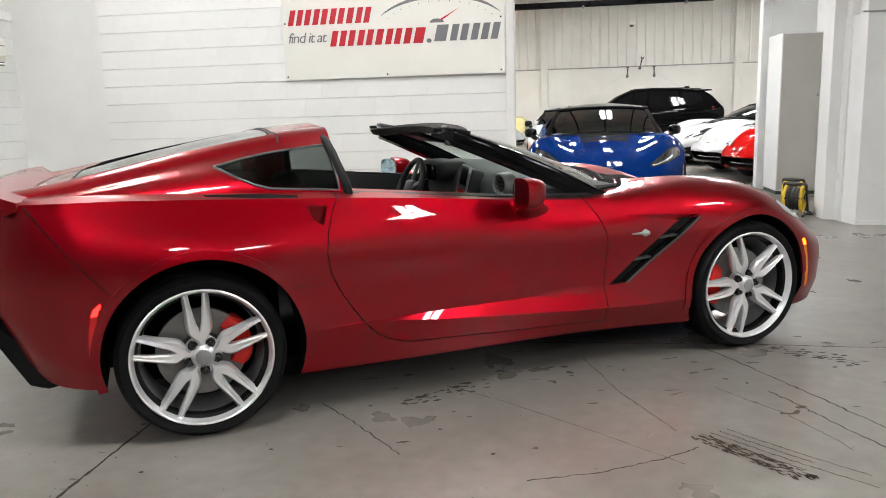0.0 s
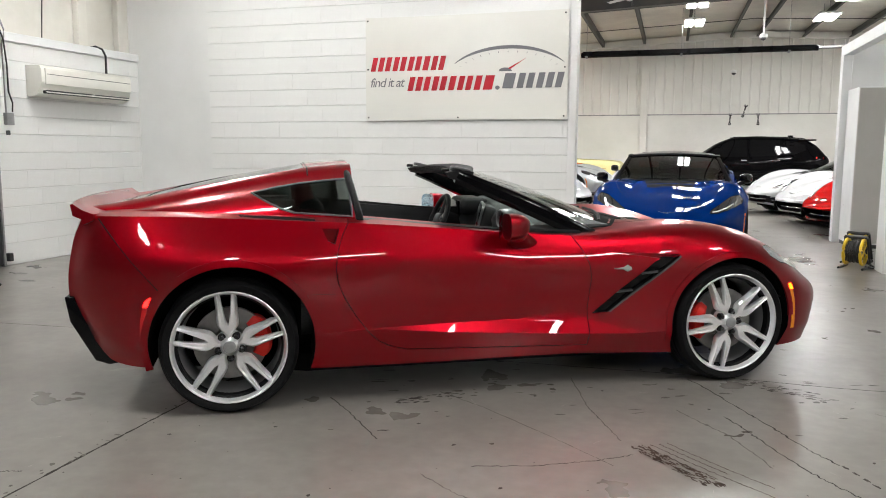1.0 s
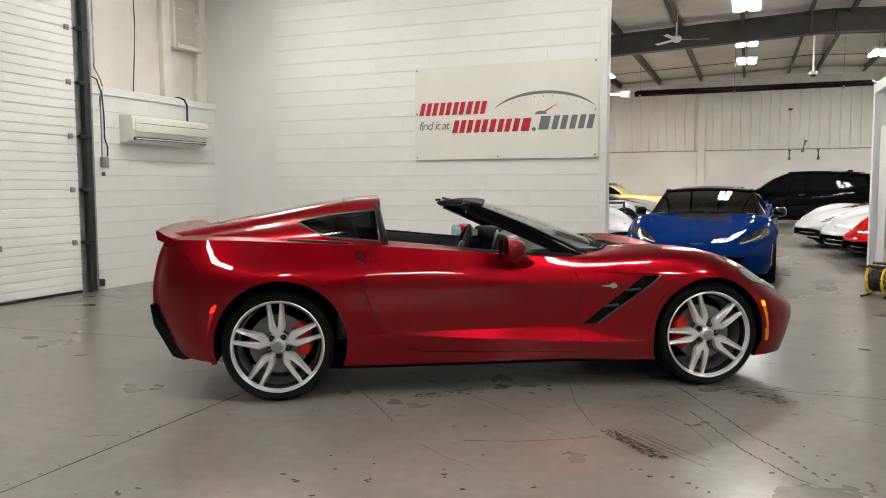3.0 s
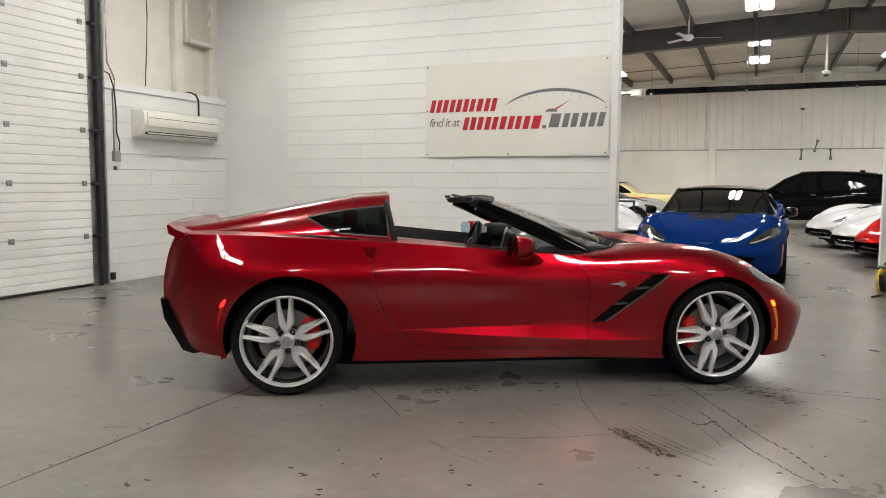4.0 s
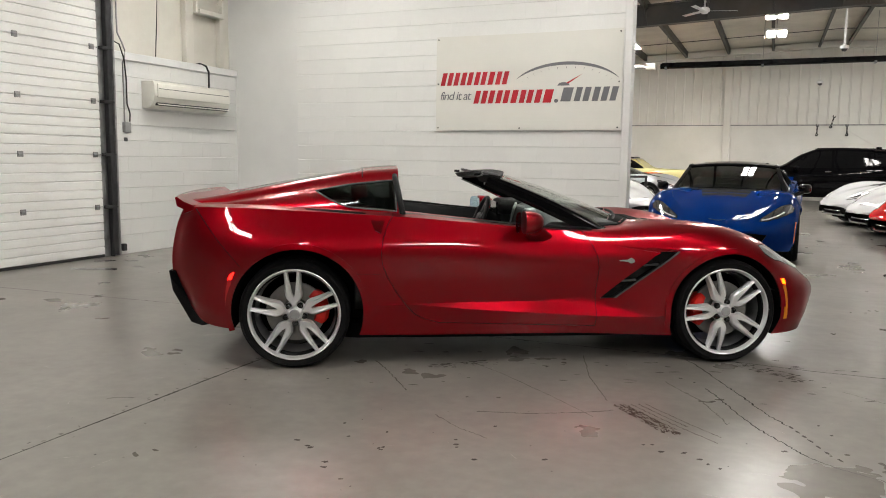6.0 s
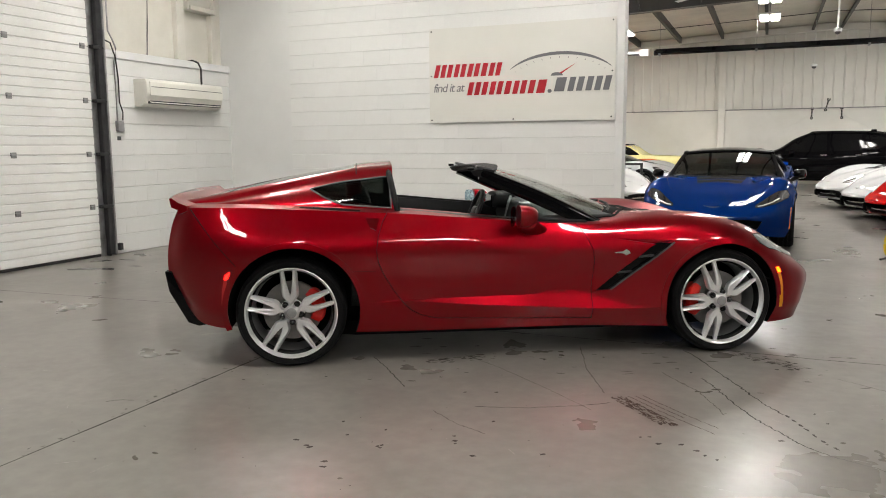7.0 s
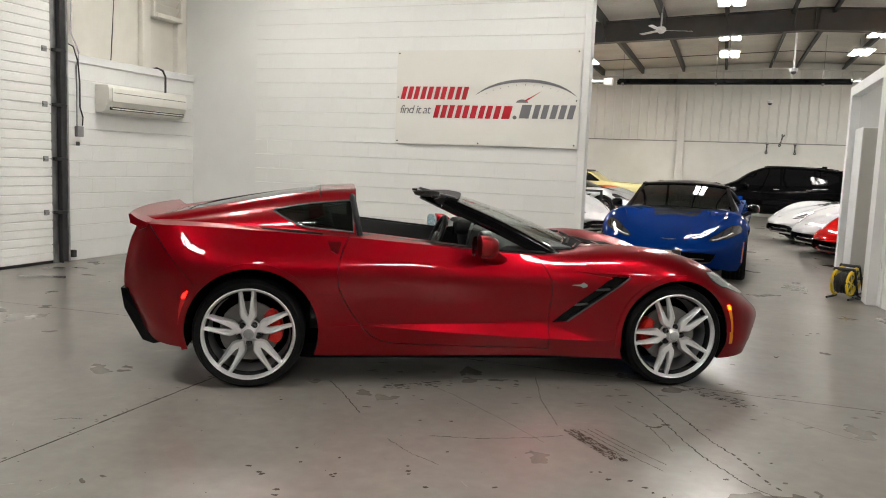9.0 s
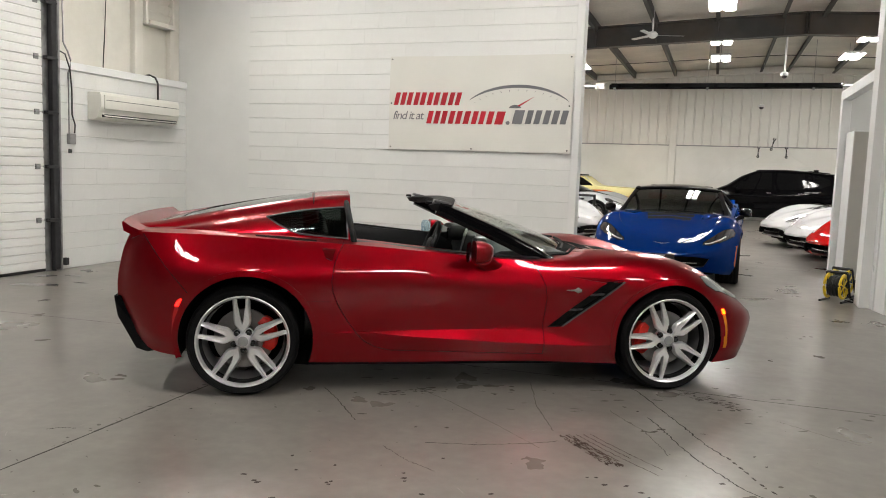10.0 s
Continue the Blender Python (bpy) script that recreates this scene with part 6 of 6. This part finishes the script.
    if plate:
        pl = part("plate_frame", boxed((2.255, -0.165, 0.325), (2.285, 0.165, 0.43), 0.008, 2), M_PLATE, car, "dark number plate frame", smooth=0)
        part("plate_bar", boxed((2.285, -0.06, 0.405), (2.288, 0.06, 0.417), 0.001), M_WHITEMETAL, pl, smooth=0)
    if rise != 1.0:
        # a taller closed cabin
        for ob in car.children:
            if ob.type == "MESH" and ob.name.split(".")[0] in ("roof", "hatch_glass", "quarter_window", "windscreen", "pillar", "header", "weatherstrip", "roof_panel", "side_window"):
                for v in ob.data.vertices:
                    if v.co.z > 0.90:
                        v.co.z = 0.90 + (v.co.z - 0.90) * rise
    if detail:
        interior(car)
    return car


def interior(car):
    """Seats, dash, wheel and door linings of the open cockpit."""
    for s in (-1, 1):
        st = new("seat")
        st.parent = car
        box_m = pose(-0.52, s * 0.37, 0.40)
        bm = boxed((-0.28, -0.24, -0.08), (0.26, 0.24, 0.06), 0.05, 3, box_m)
        part("cushion", bm, M_LEATHER, st, smooth=50)
        bm = boxed((-0.07, -0.25, 0.0), (0.07, 0.25, 0.62), 0.06, 3, pose(-0.80, s * 0.37, 0.42, 0, -14, 0))
        part("backrest", bm, M_LEATHER, st, smooth=50)
        bm = boxed((-0.05, -0.15, 0.0), (0.05, 0.15, 0.20), 0.045, 3, pose(-0.955, s * 0.37, 0.93, 0, -8, 0))
        part("headrest", bm, M_REDLEATHER, st, "red leather headrest", smooth=50)
        # door lining with a soft rail
        bm = bmesh.new()
        rows = []
        for i in range(20):
            x = -0.72 + 1.22 * i / 19
            z = float(np.interp(x, (-.72, -.3, .1, .5), (.932, .894, .862, .842)))
            rows.append([bm.verts.new((x, s * y, zz)) for y, zz in ((0.765, z + 0.004), (0.73, z + 0.012), (0.69, z - 0.002), (0.672, z - 0.05), (0.68, 0.42), (0.72, 0.42))])
        for A, B in zip(rows, rows[1:]):
            for j in range(6):
                bm.faces.new((A[j], A[(j + 1) % 6], B[(j + 1) % 6], B[j]))
        part("door_lining", bm, M_LEATHER, car, "black padded door lining", smooth=50)
    # dash
    bm = bmesh.new()
    rows = []
    for j in range(25):
        u = -1 + j / 12
        y = u * 0.66
        hump = math.exp(-((y - 0.37) / 0.2) ** 2) * 0.035
        k = 0.066 * min(1.0, max(0.0, (0.66 - abs(y)) / 0.14))
        rows.append([bm.verts.new((x, y, z)) for x, z in ((0.70, .878), (0.48, .880 + k + hump * 0.4), (0.26, .878 + k + hump), (0.18, .845 + k + hump), (0.16, .80 + k), (0.20, .66), (0.22, .45), (0.70, .45))])
    for A, B in zip(rows, rows[1:]):
        for j in range(8):
            bm.faces.new((A[j], A[(j + 1) % 8], B[(j + 1) % 8], B[j]))
    bm.faces.new(rows[0])
    bm.faces.new(rows[-1][::-1])
    part("dash", bm, M_GREYTRIM, car, "grey and black dashboard", smooth=50)
    # round outer vents with a dark heart, a silver bezel and vanes
    for y in (-0.52, 0.60):
        at = pose(0.145, y, 0.900, 0, 0, -78)
        ring = lathe([(0.042, -0.030), (0.052, -0.034), (0.058, -0.024), (0.060, 0.03), (0.042, 0.03), (0.042, -0.030)], 32)
        vent = part("air_vent", ring, M_GAUGE, car, "silver round air vent", at, smooth=40)
        part("vent_heart", lathe([(0.0, -0.012), (0.042, -0.012), (0.042, 0.02), (0, 0.02)], 24), M_PLASTICBLACK, vent, smooth=40)
        for k in range(3):
            part("vane", boxed((-0.040, -0.024, -0.003), (0.040, -0.014, 0.003), 0.001, 1, pose(0, 0, -0.020 + 0.020 * k)), M_GREYTRIM, vent, smooth=0)
    # centre stack turned towards the driver: screen, silver frame, red-lit keys
    stack = part("centre_stack", boxed((-0.02, -0.15, -0.20), (0.06, 0.13, 0.085), 0.02, 3), M_PLASTICBLACK, car, "black centre stack", pose(0.150, -0.02, 0.865, 0, 14, -12), smooth=50)
    part("screen", boxed((-0.026, -0.115, -0.02), (-0.018, 0.095, 0.072), 0.004, 1), M_GLOSSBLACK, stack, smooth=0)
    part("stack_frame", tubed([(-0.024, -0.148, -0.19), (-0.026, -0.150, 0.06), (-0.022, -0.12, 0.088), (-0.022, 0.10, 0.088), (-0.026, 0.128, 0.06), (-0.024, 0.126, -0.19)], 0.009, 8), M_GAUGE, stack, "silver frame", smooth=60)
    for k in range(5):
        part("key", boxed((-0.028, -0.098 + 0.040 * k, -0.062), (-0.018, -0.066 + 0.040 * k, -0.040), 0.003, 1), M_TAIL, stack, "small red-marked key", smooth=0)
    bm = boxed((0.06, 0.19, 0.86), (0.26, 0.55, 0.975), 0.045, 3)
    part("instrument_hood", bm, M_LEATHER, car, smooth=50)
    part("instrument_glass", boxed((0.050, 0.23, 0.865), (0.062, 0.51, 0.955), 0.004, 1), M_GLOSSBLACK, car, smooth=0)
    bm = boxed((-0.55, -0.11, 0.32), (0.22, 0.11, 0.66), 0.05, 3)
    part("console", bm, M_LEATHER, car, smooth=50)
    sw = new("steering_wheel")
    sw.parent = car
    sw.matrix_basis = pose(-0.06, 0.37, 0.815, 0, -68, 0)
    bm = tubed([(0.178 * math.cos(a), 0.178 * math.sin(a), 0) for a in np.linspace(0, 2 * math.pi, 40, endpoint=False)], 0.017, 10, True)
    part("wheel_rim", bm, M_LEATHER, sw, "black leather steering wheel rim", smooth=60)
    bm = boxed((-0.055, -0.065, -0.03), (0.055, 0.065, 0.02), 0.025, 3)
    part("wheel_hub", bm, M_PLASTICBLACK, sw, smooth=50)
    for a in (0, 180, 250, 290):
        bm = boxed((0.04, -0.014, -0.012), (0.172, 0.014, 0.006), 0.006, 2, pose(0, 0, 0, 0, 0, a))
        part("wheel_spoke", bm, M_GREYTRIM, sw, smooth=50)
    # inner mirror
    bm = boxed((-0.02, -0.12, -0.035), (0.02, 0.12, 0.035), 0.015, 2, pose(0.09, 0.0, 1.105))
    part("inner_mirror", bm, M_PLASTICBLACK, car, "black inner mirror", smooth=50)


# ---- the cars ----
build_car("sports_car", pose(-0.5765, 4.2015, 0, 0, 0, 28.74), M_RED, "deep red open-top sports car with silver split-spoke wheels", True, lit=True, turns=(-3, -21), lens=M_LENS)
G = "sports cars parked in the far hall"
build_car("sports_car", pose(0.714, 11.233, 0, 0, 0, -91.5) @ Matrix.Diagonal((1.0, 1.043, 1.0, 1.0)), M_BLUE, "bright blue sports car with a black roof parked nose forward", False, M_GLOSSBLACK, M_DARKLENS, group=G, alloy=M_DARKMETAL, detail=True, rise=1.17, plate=True)
for x, y, paint, label in ((4.42, 17.4, M_WHITE, "white sports car behind another white one"), (4.72, 14.95, M_WHITE, "white sports car with dark glass in the row of parked cars"),
                           (4.92, 13.25, M_TORCH, "bright red sports car beside the portal post")):
    build_car("sports_car", pose(x, y, 0, 0, 0, 200), paint, label, False, M_GLOSSBLACK if paint == M_WHITE else None, M_DARKLENS, group=G, alloy=M_DARKMETAL, detail=False, intakes=True)
build_car("sports_car", pose(0.45, 17.2, 0, 0, 0, -91), M_WHITE, "white sports car parked close behind the blue one", False, None, M_DARKLENS, group=G, alloy=M_DARKMETAL, detail=False)
build_car("sports_car", pose(-2.95, 15.0, 0, 0, 0, -20), M_WHITE, "white sports car partly behind the block wall", False, None, M_DARKLENS, group=G, alloy=M_DARKMETAL, detail=False, intakes=True)
build_car("sports_car", pose(-2.92, 21.57, 0, 0, 0, -15), M_SILVER, "silver grey sports car with black wheels", False, None, M_DARKLENS, group=G, alloy=M_PLASTICBLACK, detail=False)
build_car("sports_car", pose(-3.4, 23.75, 0, 0, 0, -8), M_ORANGE, "orange sports car between silver and yellow cars", False, None, M_DARKLENS, group=G, alloy=M_DARKMETAL, detail=False)


def barrier_stand(m):
    ob = thing("barrier_stand", m, "thin black tube stand beside the parked cars", "stand")
    part("base_plate", lathe([(0, 0), (0.16, 0), (0.165, 0.012), (0.15, 0.024), (0, 0.03)], 24), M_PLASTICBLACK, ob, m=pose(0, 0, 0, -90))
    part("post", tubed([(0, 0, 0.02), (0, 0, 0.90)], 0.03, 10), M_PLASTICBLACK, ob, smooth=60)
    part("cross_bar", boxed((-1.3, -0.02, 0.88), (0.03, 0.02, 0.93), 0.006), M_PLASTICBLACK, ob, smooth=0)


barrier_stand(pose(-1.34, 16.7, 0))


# ---- other vehicles: a body from side profile, belt line and breadth ----
def plain_body(xs, bottom, belt, top, breadth, roof_breadth, n=90):
    x = np.linspace(xs[0], xs[-1], n)
    b, w, t, br, rb = (smoothed(np.interp(x, xs, v), x, 0.05) for v in (bottom, belt, top, breadth, roof_breadth))
    sec = []
    for i in range(n):
        t[i] = max(t[i], w[i] + 0.012)
        k = min(1.0, (t[i] - w[i]) / 0.4)
        rr = rb[i] * k + br[i] * 0.93 * (1 - k)
        pts = [(br[i] * 0.93, b[i]), (br[i], b[i] + 0.14), (br[i] * 1.005, b[i] + 0.55 * (w[i] - b[i])), (br[i] * 0.985, w[i] - 0.03), (br[i] * 0.955, w[i]),
               (rr + 0.02 * k, w[i] + (t[i] - w[i]) * 0.8), (rr * 0.86, t[i] - 0.01), (rr * 0.5, t[i] + 0.008 * k), (0, t[i] + 0.012 * k)]
        sec.append([np.array((0.0, b[i]))] + chain(pts, 4, (None, np.array((-1.0, 0.0)))))
    sec = np.array(sec)
    return sec, x


def plain_car(name, m, paint, label, category, prof, windows, wheels, radius, alloy, lamps=(), extras=None, group="", glazing=M_GLOSSBLACK):
    car = thing(name, m, label, category, group)
    sec, x = plain_body(*prof)
    v, f = loft(sec, x)
    me = mesh_of("body", v, f, paint)
    bm = bmesh.new()
    for wx in wheels:
        ring = [(wx + (radius + 0.05) * math.cos(a), radius + (radius + 0.05) * math.sin(a)) for a in np.linspace(0, 2 * math.pi, 40, endpoint=False)]
        prism(ring, 0.5, 1.4, "y", bm)
        prism(ring, -1.4, -0.5, "y", bm)
    me = boolean(me, to_mesh(bm, M_LINER), "DIFFERENCE")
    shade(me, 28)
    part("body", me, None, car, smooth=0)

    def surf(px, pz):
        i = int(np.clip(np.searchsorted(x, px) - 1, 0, len(x) - 1))
        s = sec[i][1:]
        k = int(np.argmax(s[:, 1]))
        return float(np.interp(pz, s[:k + 1, 1], s[:k + 1, 0]))
    for up, dn in windows:
        for s in (-1, 1):
            strip("side_window", resampled(up, 10), resampled(dn, 10), surf, glazing, car, 0.004, 0.012, 5, s, "dark side window")
    for lname, up, dn, mat in lamps:
        for s in (-1, 1):
            strip(lname, resampled(up, 6), resampled(dn, 6), surf, mat, car, 0.006, 0.02, 2, s)
    for wx in wheels:
        for s in (-1, 1):
            w = new("wheel")
            w.parent = car
            w.matrix_basis = pose(wx, s * (prof[4][len(prof[4]) // 2] - 0.13), radius, 0, 0, 0 if s < 0 else 180) @ Matrix.Scale(radius / WHEEL_R, 4)
            part("tyre", WHEEL["tyre"], None, w, smooth=0)
            part("rim", swapped(WHEEL["rim"], M_ALLOY, alloy), None, w, smooth=0)
            sp = swapped(WHEEL["spoke"], M_ALLOY, alloy)
            for k in range(5):
                part("spoke", sp, None, w, m=pose(0, 0, 0, 0, 72 * k, 0), smooth=0)
            part("hub", swapped(WHEEL["hub"], M_ALLOY, alloy), None, w, smooth=0)
    if extras:
        extras(car, surf)
    return car


def suv_extras(car, surf):
    for s in (-1, 1):
        part("roof_rail", tubed([(0.3, s * 0.60, 1.685), (-0.4, s * 0.60, 1.70), (-1.2, s * 0.58, 1.685), (-1.7, s * 0.56, 1.64)], 0.014, 8), M_GLOSSBLACK, car)
        part("mirror", boxed((0.78, s * 1.02 - 0.10, 1.04), (0.92, s * 1.02 + 0.10, 1.17), 0.04, 3), M_BLACK, car, smooth=50)
        for x0 in (-0.10, -1.0):
            part("door_handle", boxed((x0, s * 0.955 - 0.02, 0.99), (x0 + 0.17, s * 0.955 + 0.02, 1.015), 0.008), M_CHROME, car)
        strip("body_crease", resampled([(1.4, .86), (.3, .84), (-1.6, .90)], 12), resampled([(1.4, .855), (.3, .834), (-1.6, .893)], 12), surf, M_GLOSSBLACK, car, 0.004, 0.008, 1, s)
    part("roof_spoiler", boxed((-2.02, -0.55, 1.585), (-1.68, 0.55, 1.625), 0.012, 2, pose(0, 0, 0, 0, 0, 0)), M_BLACK, car)
    part("roof_antenna", boxed((-1.45, -0.03, 1.69), (-1.30, 0.03, 1.75), 0.02, 2), M_GLOSSBLACK, car)


SUV = ((-2.36, -2.28, -2.05, -1.75, -1.0, -0.2, 0.35, 0.75, 1.15, 1.5, 2.0, 2.25, 2.36), (.45, .34, .28, .26, .25, .25, .25, .25, .25, .25, .26, .32, .45),
       (1.02, 1.06, 1.10, 1.12, 1.09, 1.06, 1.05, 1.05, 1.05, 1.02, .95, .86, .75), (1.05, 1.15, 1.44, 1.61, 1.675, 1.69, 1.65, 1.48, 1.20, 1.06, .97, .88, .76),
       (.70, .82, .90, .93, .95, .96, .96, .955, .95, .94, .88, .78, .60), (.50, .52, .56, .58, .60, .61, .61, .60, .62, .66, .66, .6, .5))
plain_car("sport_utility_vehicle", pose(2.75, 25.1, 0, 0, 0, 180), M_BLACK, "gloss black sport utility vehicle parked along the far wall", "car", SUV,
          [([(-.10, 1.62), (.30, 1.60), (.62, 1.46), (1.00, 1.19)], [(-.10, 1.11), (.30, 1.10), (.62, 1.10), (1.02, 1.13)]),
           ([(-1.02, 1.60), (-.60, 1.62), (-.17, 1.62)], [(-1.02, 1.14), (-.60, 1.12), (-.17, 1.11)]),
           ([(-1.10, 1.59), (-1.40, 1.56), (-1.70, 1.46)], [(-1.10, 1.15), (-1.40, 1.17), (-1.72, 1.30)])],
          (-1.42, 1.45), 0.375, M_DARKMETAL, [("tail_lamp", [(-1.98, 1.12), (-2.2, 1.10)], [(-1.98, 1.06), (-2.2, 1.03)], M_TAIL), ("headlamp", [(1.95, .90), (2.2, .84)], [(1.95, .82), (2.2, .78)], M_LENS)],
          suv_extras)


def classic_extras(car, surf):
    part("bumper", tubed([(2.28, -.80, .48), (2.42, -.5, .48), (2.45, 0, .48), (2.42, .5, .48), (2.28, .80, .48)], 0.05, 8), M_CHROME, car)
    for s in (-1, 1):
        part("screen_frame", tubed([(0.72, s * 0.66, .98), (0.34, s * 0.56, 1.31), (-0.2, s * 0.55, 1.345)], 0.018, 8), M_CHROME, car, "chrome windscreen frame")
        strip("chrome_strip", resampled([(2.0, .70), (0, .72), (-2.1, .72)], 14), resampled([(2.0, .685), (0, .705), (-2.1, .705)], 14), surf, M_CHROME, car, 0.006, 0.01, 1, s)
    part("vinyl_roof", boxed((-1.0, -.55, 1.335), (0.25, .55, 1.375), 0.018, 2), M_LEATHER, car, "black vinyl roof")


CLASSIC = ((-2.45, -2.3, -1.8, -1.35, -0.9, -0.3, 0.2, 0.45, 0.75, 1.2, 2.0, 2.35, 2.45), (.45, .36, .30, .26, .25, .25, .25, .25, .25, .26, .30, .38, .5),
           (.80, .88, .93, .95, .95, .95, .95, .955, .96, .955, .93, .90, .80), (.82, .90, .96, 1.10, 1.30, 1.355, 1.34, 1.24, 1.01, .985, .955, .915, .82),
           (.70, .86, .92, .93, .93, .93, .93, .93, .93, .92, .90, .84, .70), (.5, .55, .55, .54, .54, .55, .56, .56, .6, .62, .62, .6, .5))
plain_car("classic_car", pose(-3.3, 26.1, 0, 0, 0, -2), M_YELLOW, "pale yellow classic car with chrome trim by the far wall", "car", CLASSIC,
          [([(-1.0, 1.28), (-.3, 1.31), (.18, 1.30), (.60, 1.06)], [(-1.05, 1.0), (-.3, 1.0), (.18, 1.0), (.66, 1.0)])], (-1.4, 1.45), 0.33, M_CHROME, extras=classic_extras)


# ---- ceiling lights ----
def ceiling_light(x, y, lit, along=1.15):
    z = roof_height(x) - 0.42
    ob = thing("ceiling_light", pose(x, y, z), "white high-bay ceiling light with two lit panels", "ceiling light", "ceiling lights")
    part("housing", boxed((-0.27, -along / 2, 0.0), (0.27, along / 2, 0.06), 0.01), M_WHITEMETAL, ob, smooth=0)
    for s in (-1, 1):
        part("diffuser", boxed((s * 0.14 - 0.095, -along / 2 + 0.03, -0.015), (s * 0.14 + 0.095, along / 2 - 0.03, -0.002), 0.004), lit, ob, "lit white diffuser", smooth=0)
    for s in (-1, 1):
        part("hanger", tubed([(0, s * 0.4, 0.06), (0, s * 0.4, 0.42)], 0.006, 6), M_GALV, ob)


# columns at x = -6.6 and 8.2 are unseen, added to brighten the far hall
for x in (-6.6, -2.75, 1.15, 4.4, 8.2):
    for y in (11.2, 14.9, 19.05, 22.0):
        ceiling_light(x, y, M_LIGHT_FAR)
# the light at y = -1.2 is unseen, added to brighten the red car's door
for x in (-4.2, -0.8, 2.6, 6.2):
    for y in (6.4, 1.9, -1.2, -4.6):
        if (y != 6.4 or x < 0) and (y != -1.2 or x > 5):
            ceiling_light(x, y, M_LIGHT)


# ---- the blocks of the painted walls ----
def block_mesh(w, h, d, bev):
    """A painted block's face with worn edges; its face looks along -y."""
    x, z = w / 2, h / 2
    outer = [(-x, 0, -z), (x, 0, -z), (x, 0, z), (-x, 0, z)]
    bx = bev * 0.08
    inner = [(-x + bx, -d, -z + bev), (x - bx, -d, -z + bev), (x - bx, -d, z - bev), (-x + bx, -d, z - bev)]
    faces = [(4, 5, 6, 7)] + [(i, (i + 1) % 4, 4 + (i + 1) % 4, 4 + i) for i in range(4)]
    return mesh_of("block", outer + inner, faces, M_BLOCK)


BLOCKS = {}


def lay_blocks(parent, start, length, top, m, first):
    """Courses of blocks in running bond along the wall's own x axis; m lays the wall into the place."""
    z, row = 0.0, 0
    while z < top - 0.02:
        h = min(first if row == 0 else 0.2, top - z)
        x = 0.0
        cut = 0.2 if row % 2 else 0.4
        while x < length - 0.01:
            w = min(cut, length - x)
            cut = 0.4
            key = (round(w, 3), round(h, 3))
            if key not in BLOCKS:
                BLOCKS[key] = block_mesh(w - 0.0003, h - 0.0036, 0.0068, 0.0036)
            ob = new("block", BLOCKS[key])
            ob.parent = parent
            ob.matrix_basis = m @ pose(start + x + w / 2, 0, z + h / 2)
            x += w
        z += h
        row += 1


lay_blocks(back, 0.0, 4.658, 5.04, pose(-5.12, 8.5152, 0), 0.23)
lay_blocks(left, 0.0, 2.39, 2.44, pose(-6.3055, 8.63, 0, 0, 0, 90) @ pose(-2.39, 0, 0), 0.24)
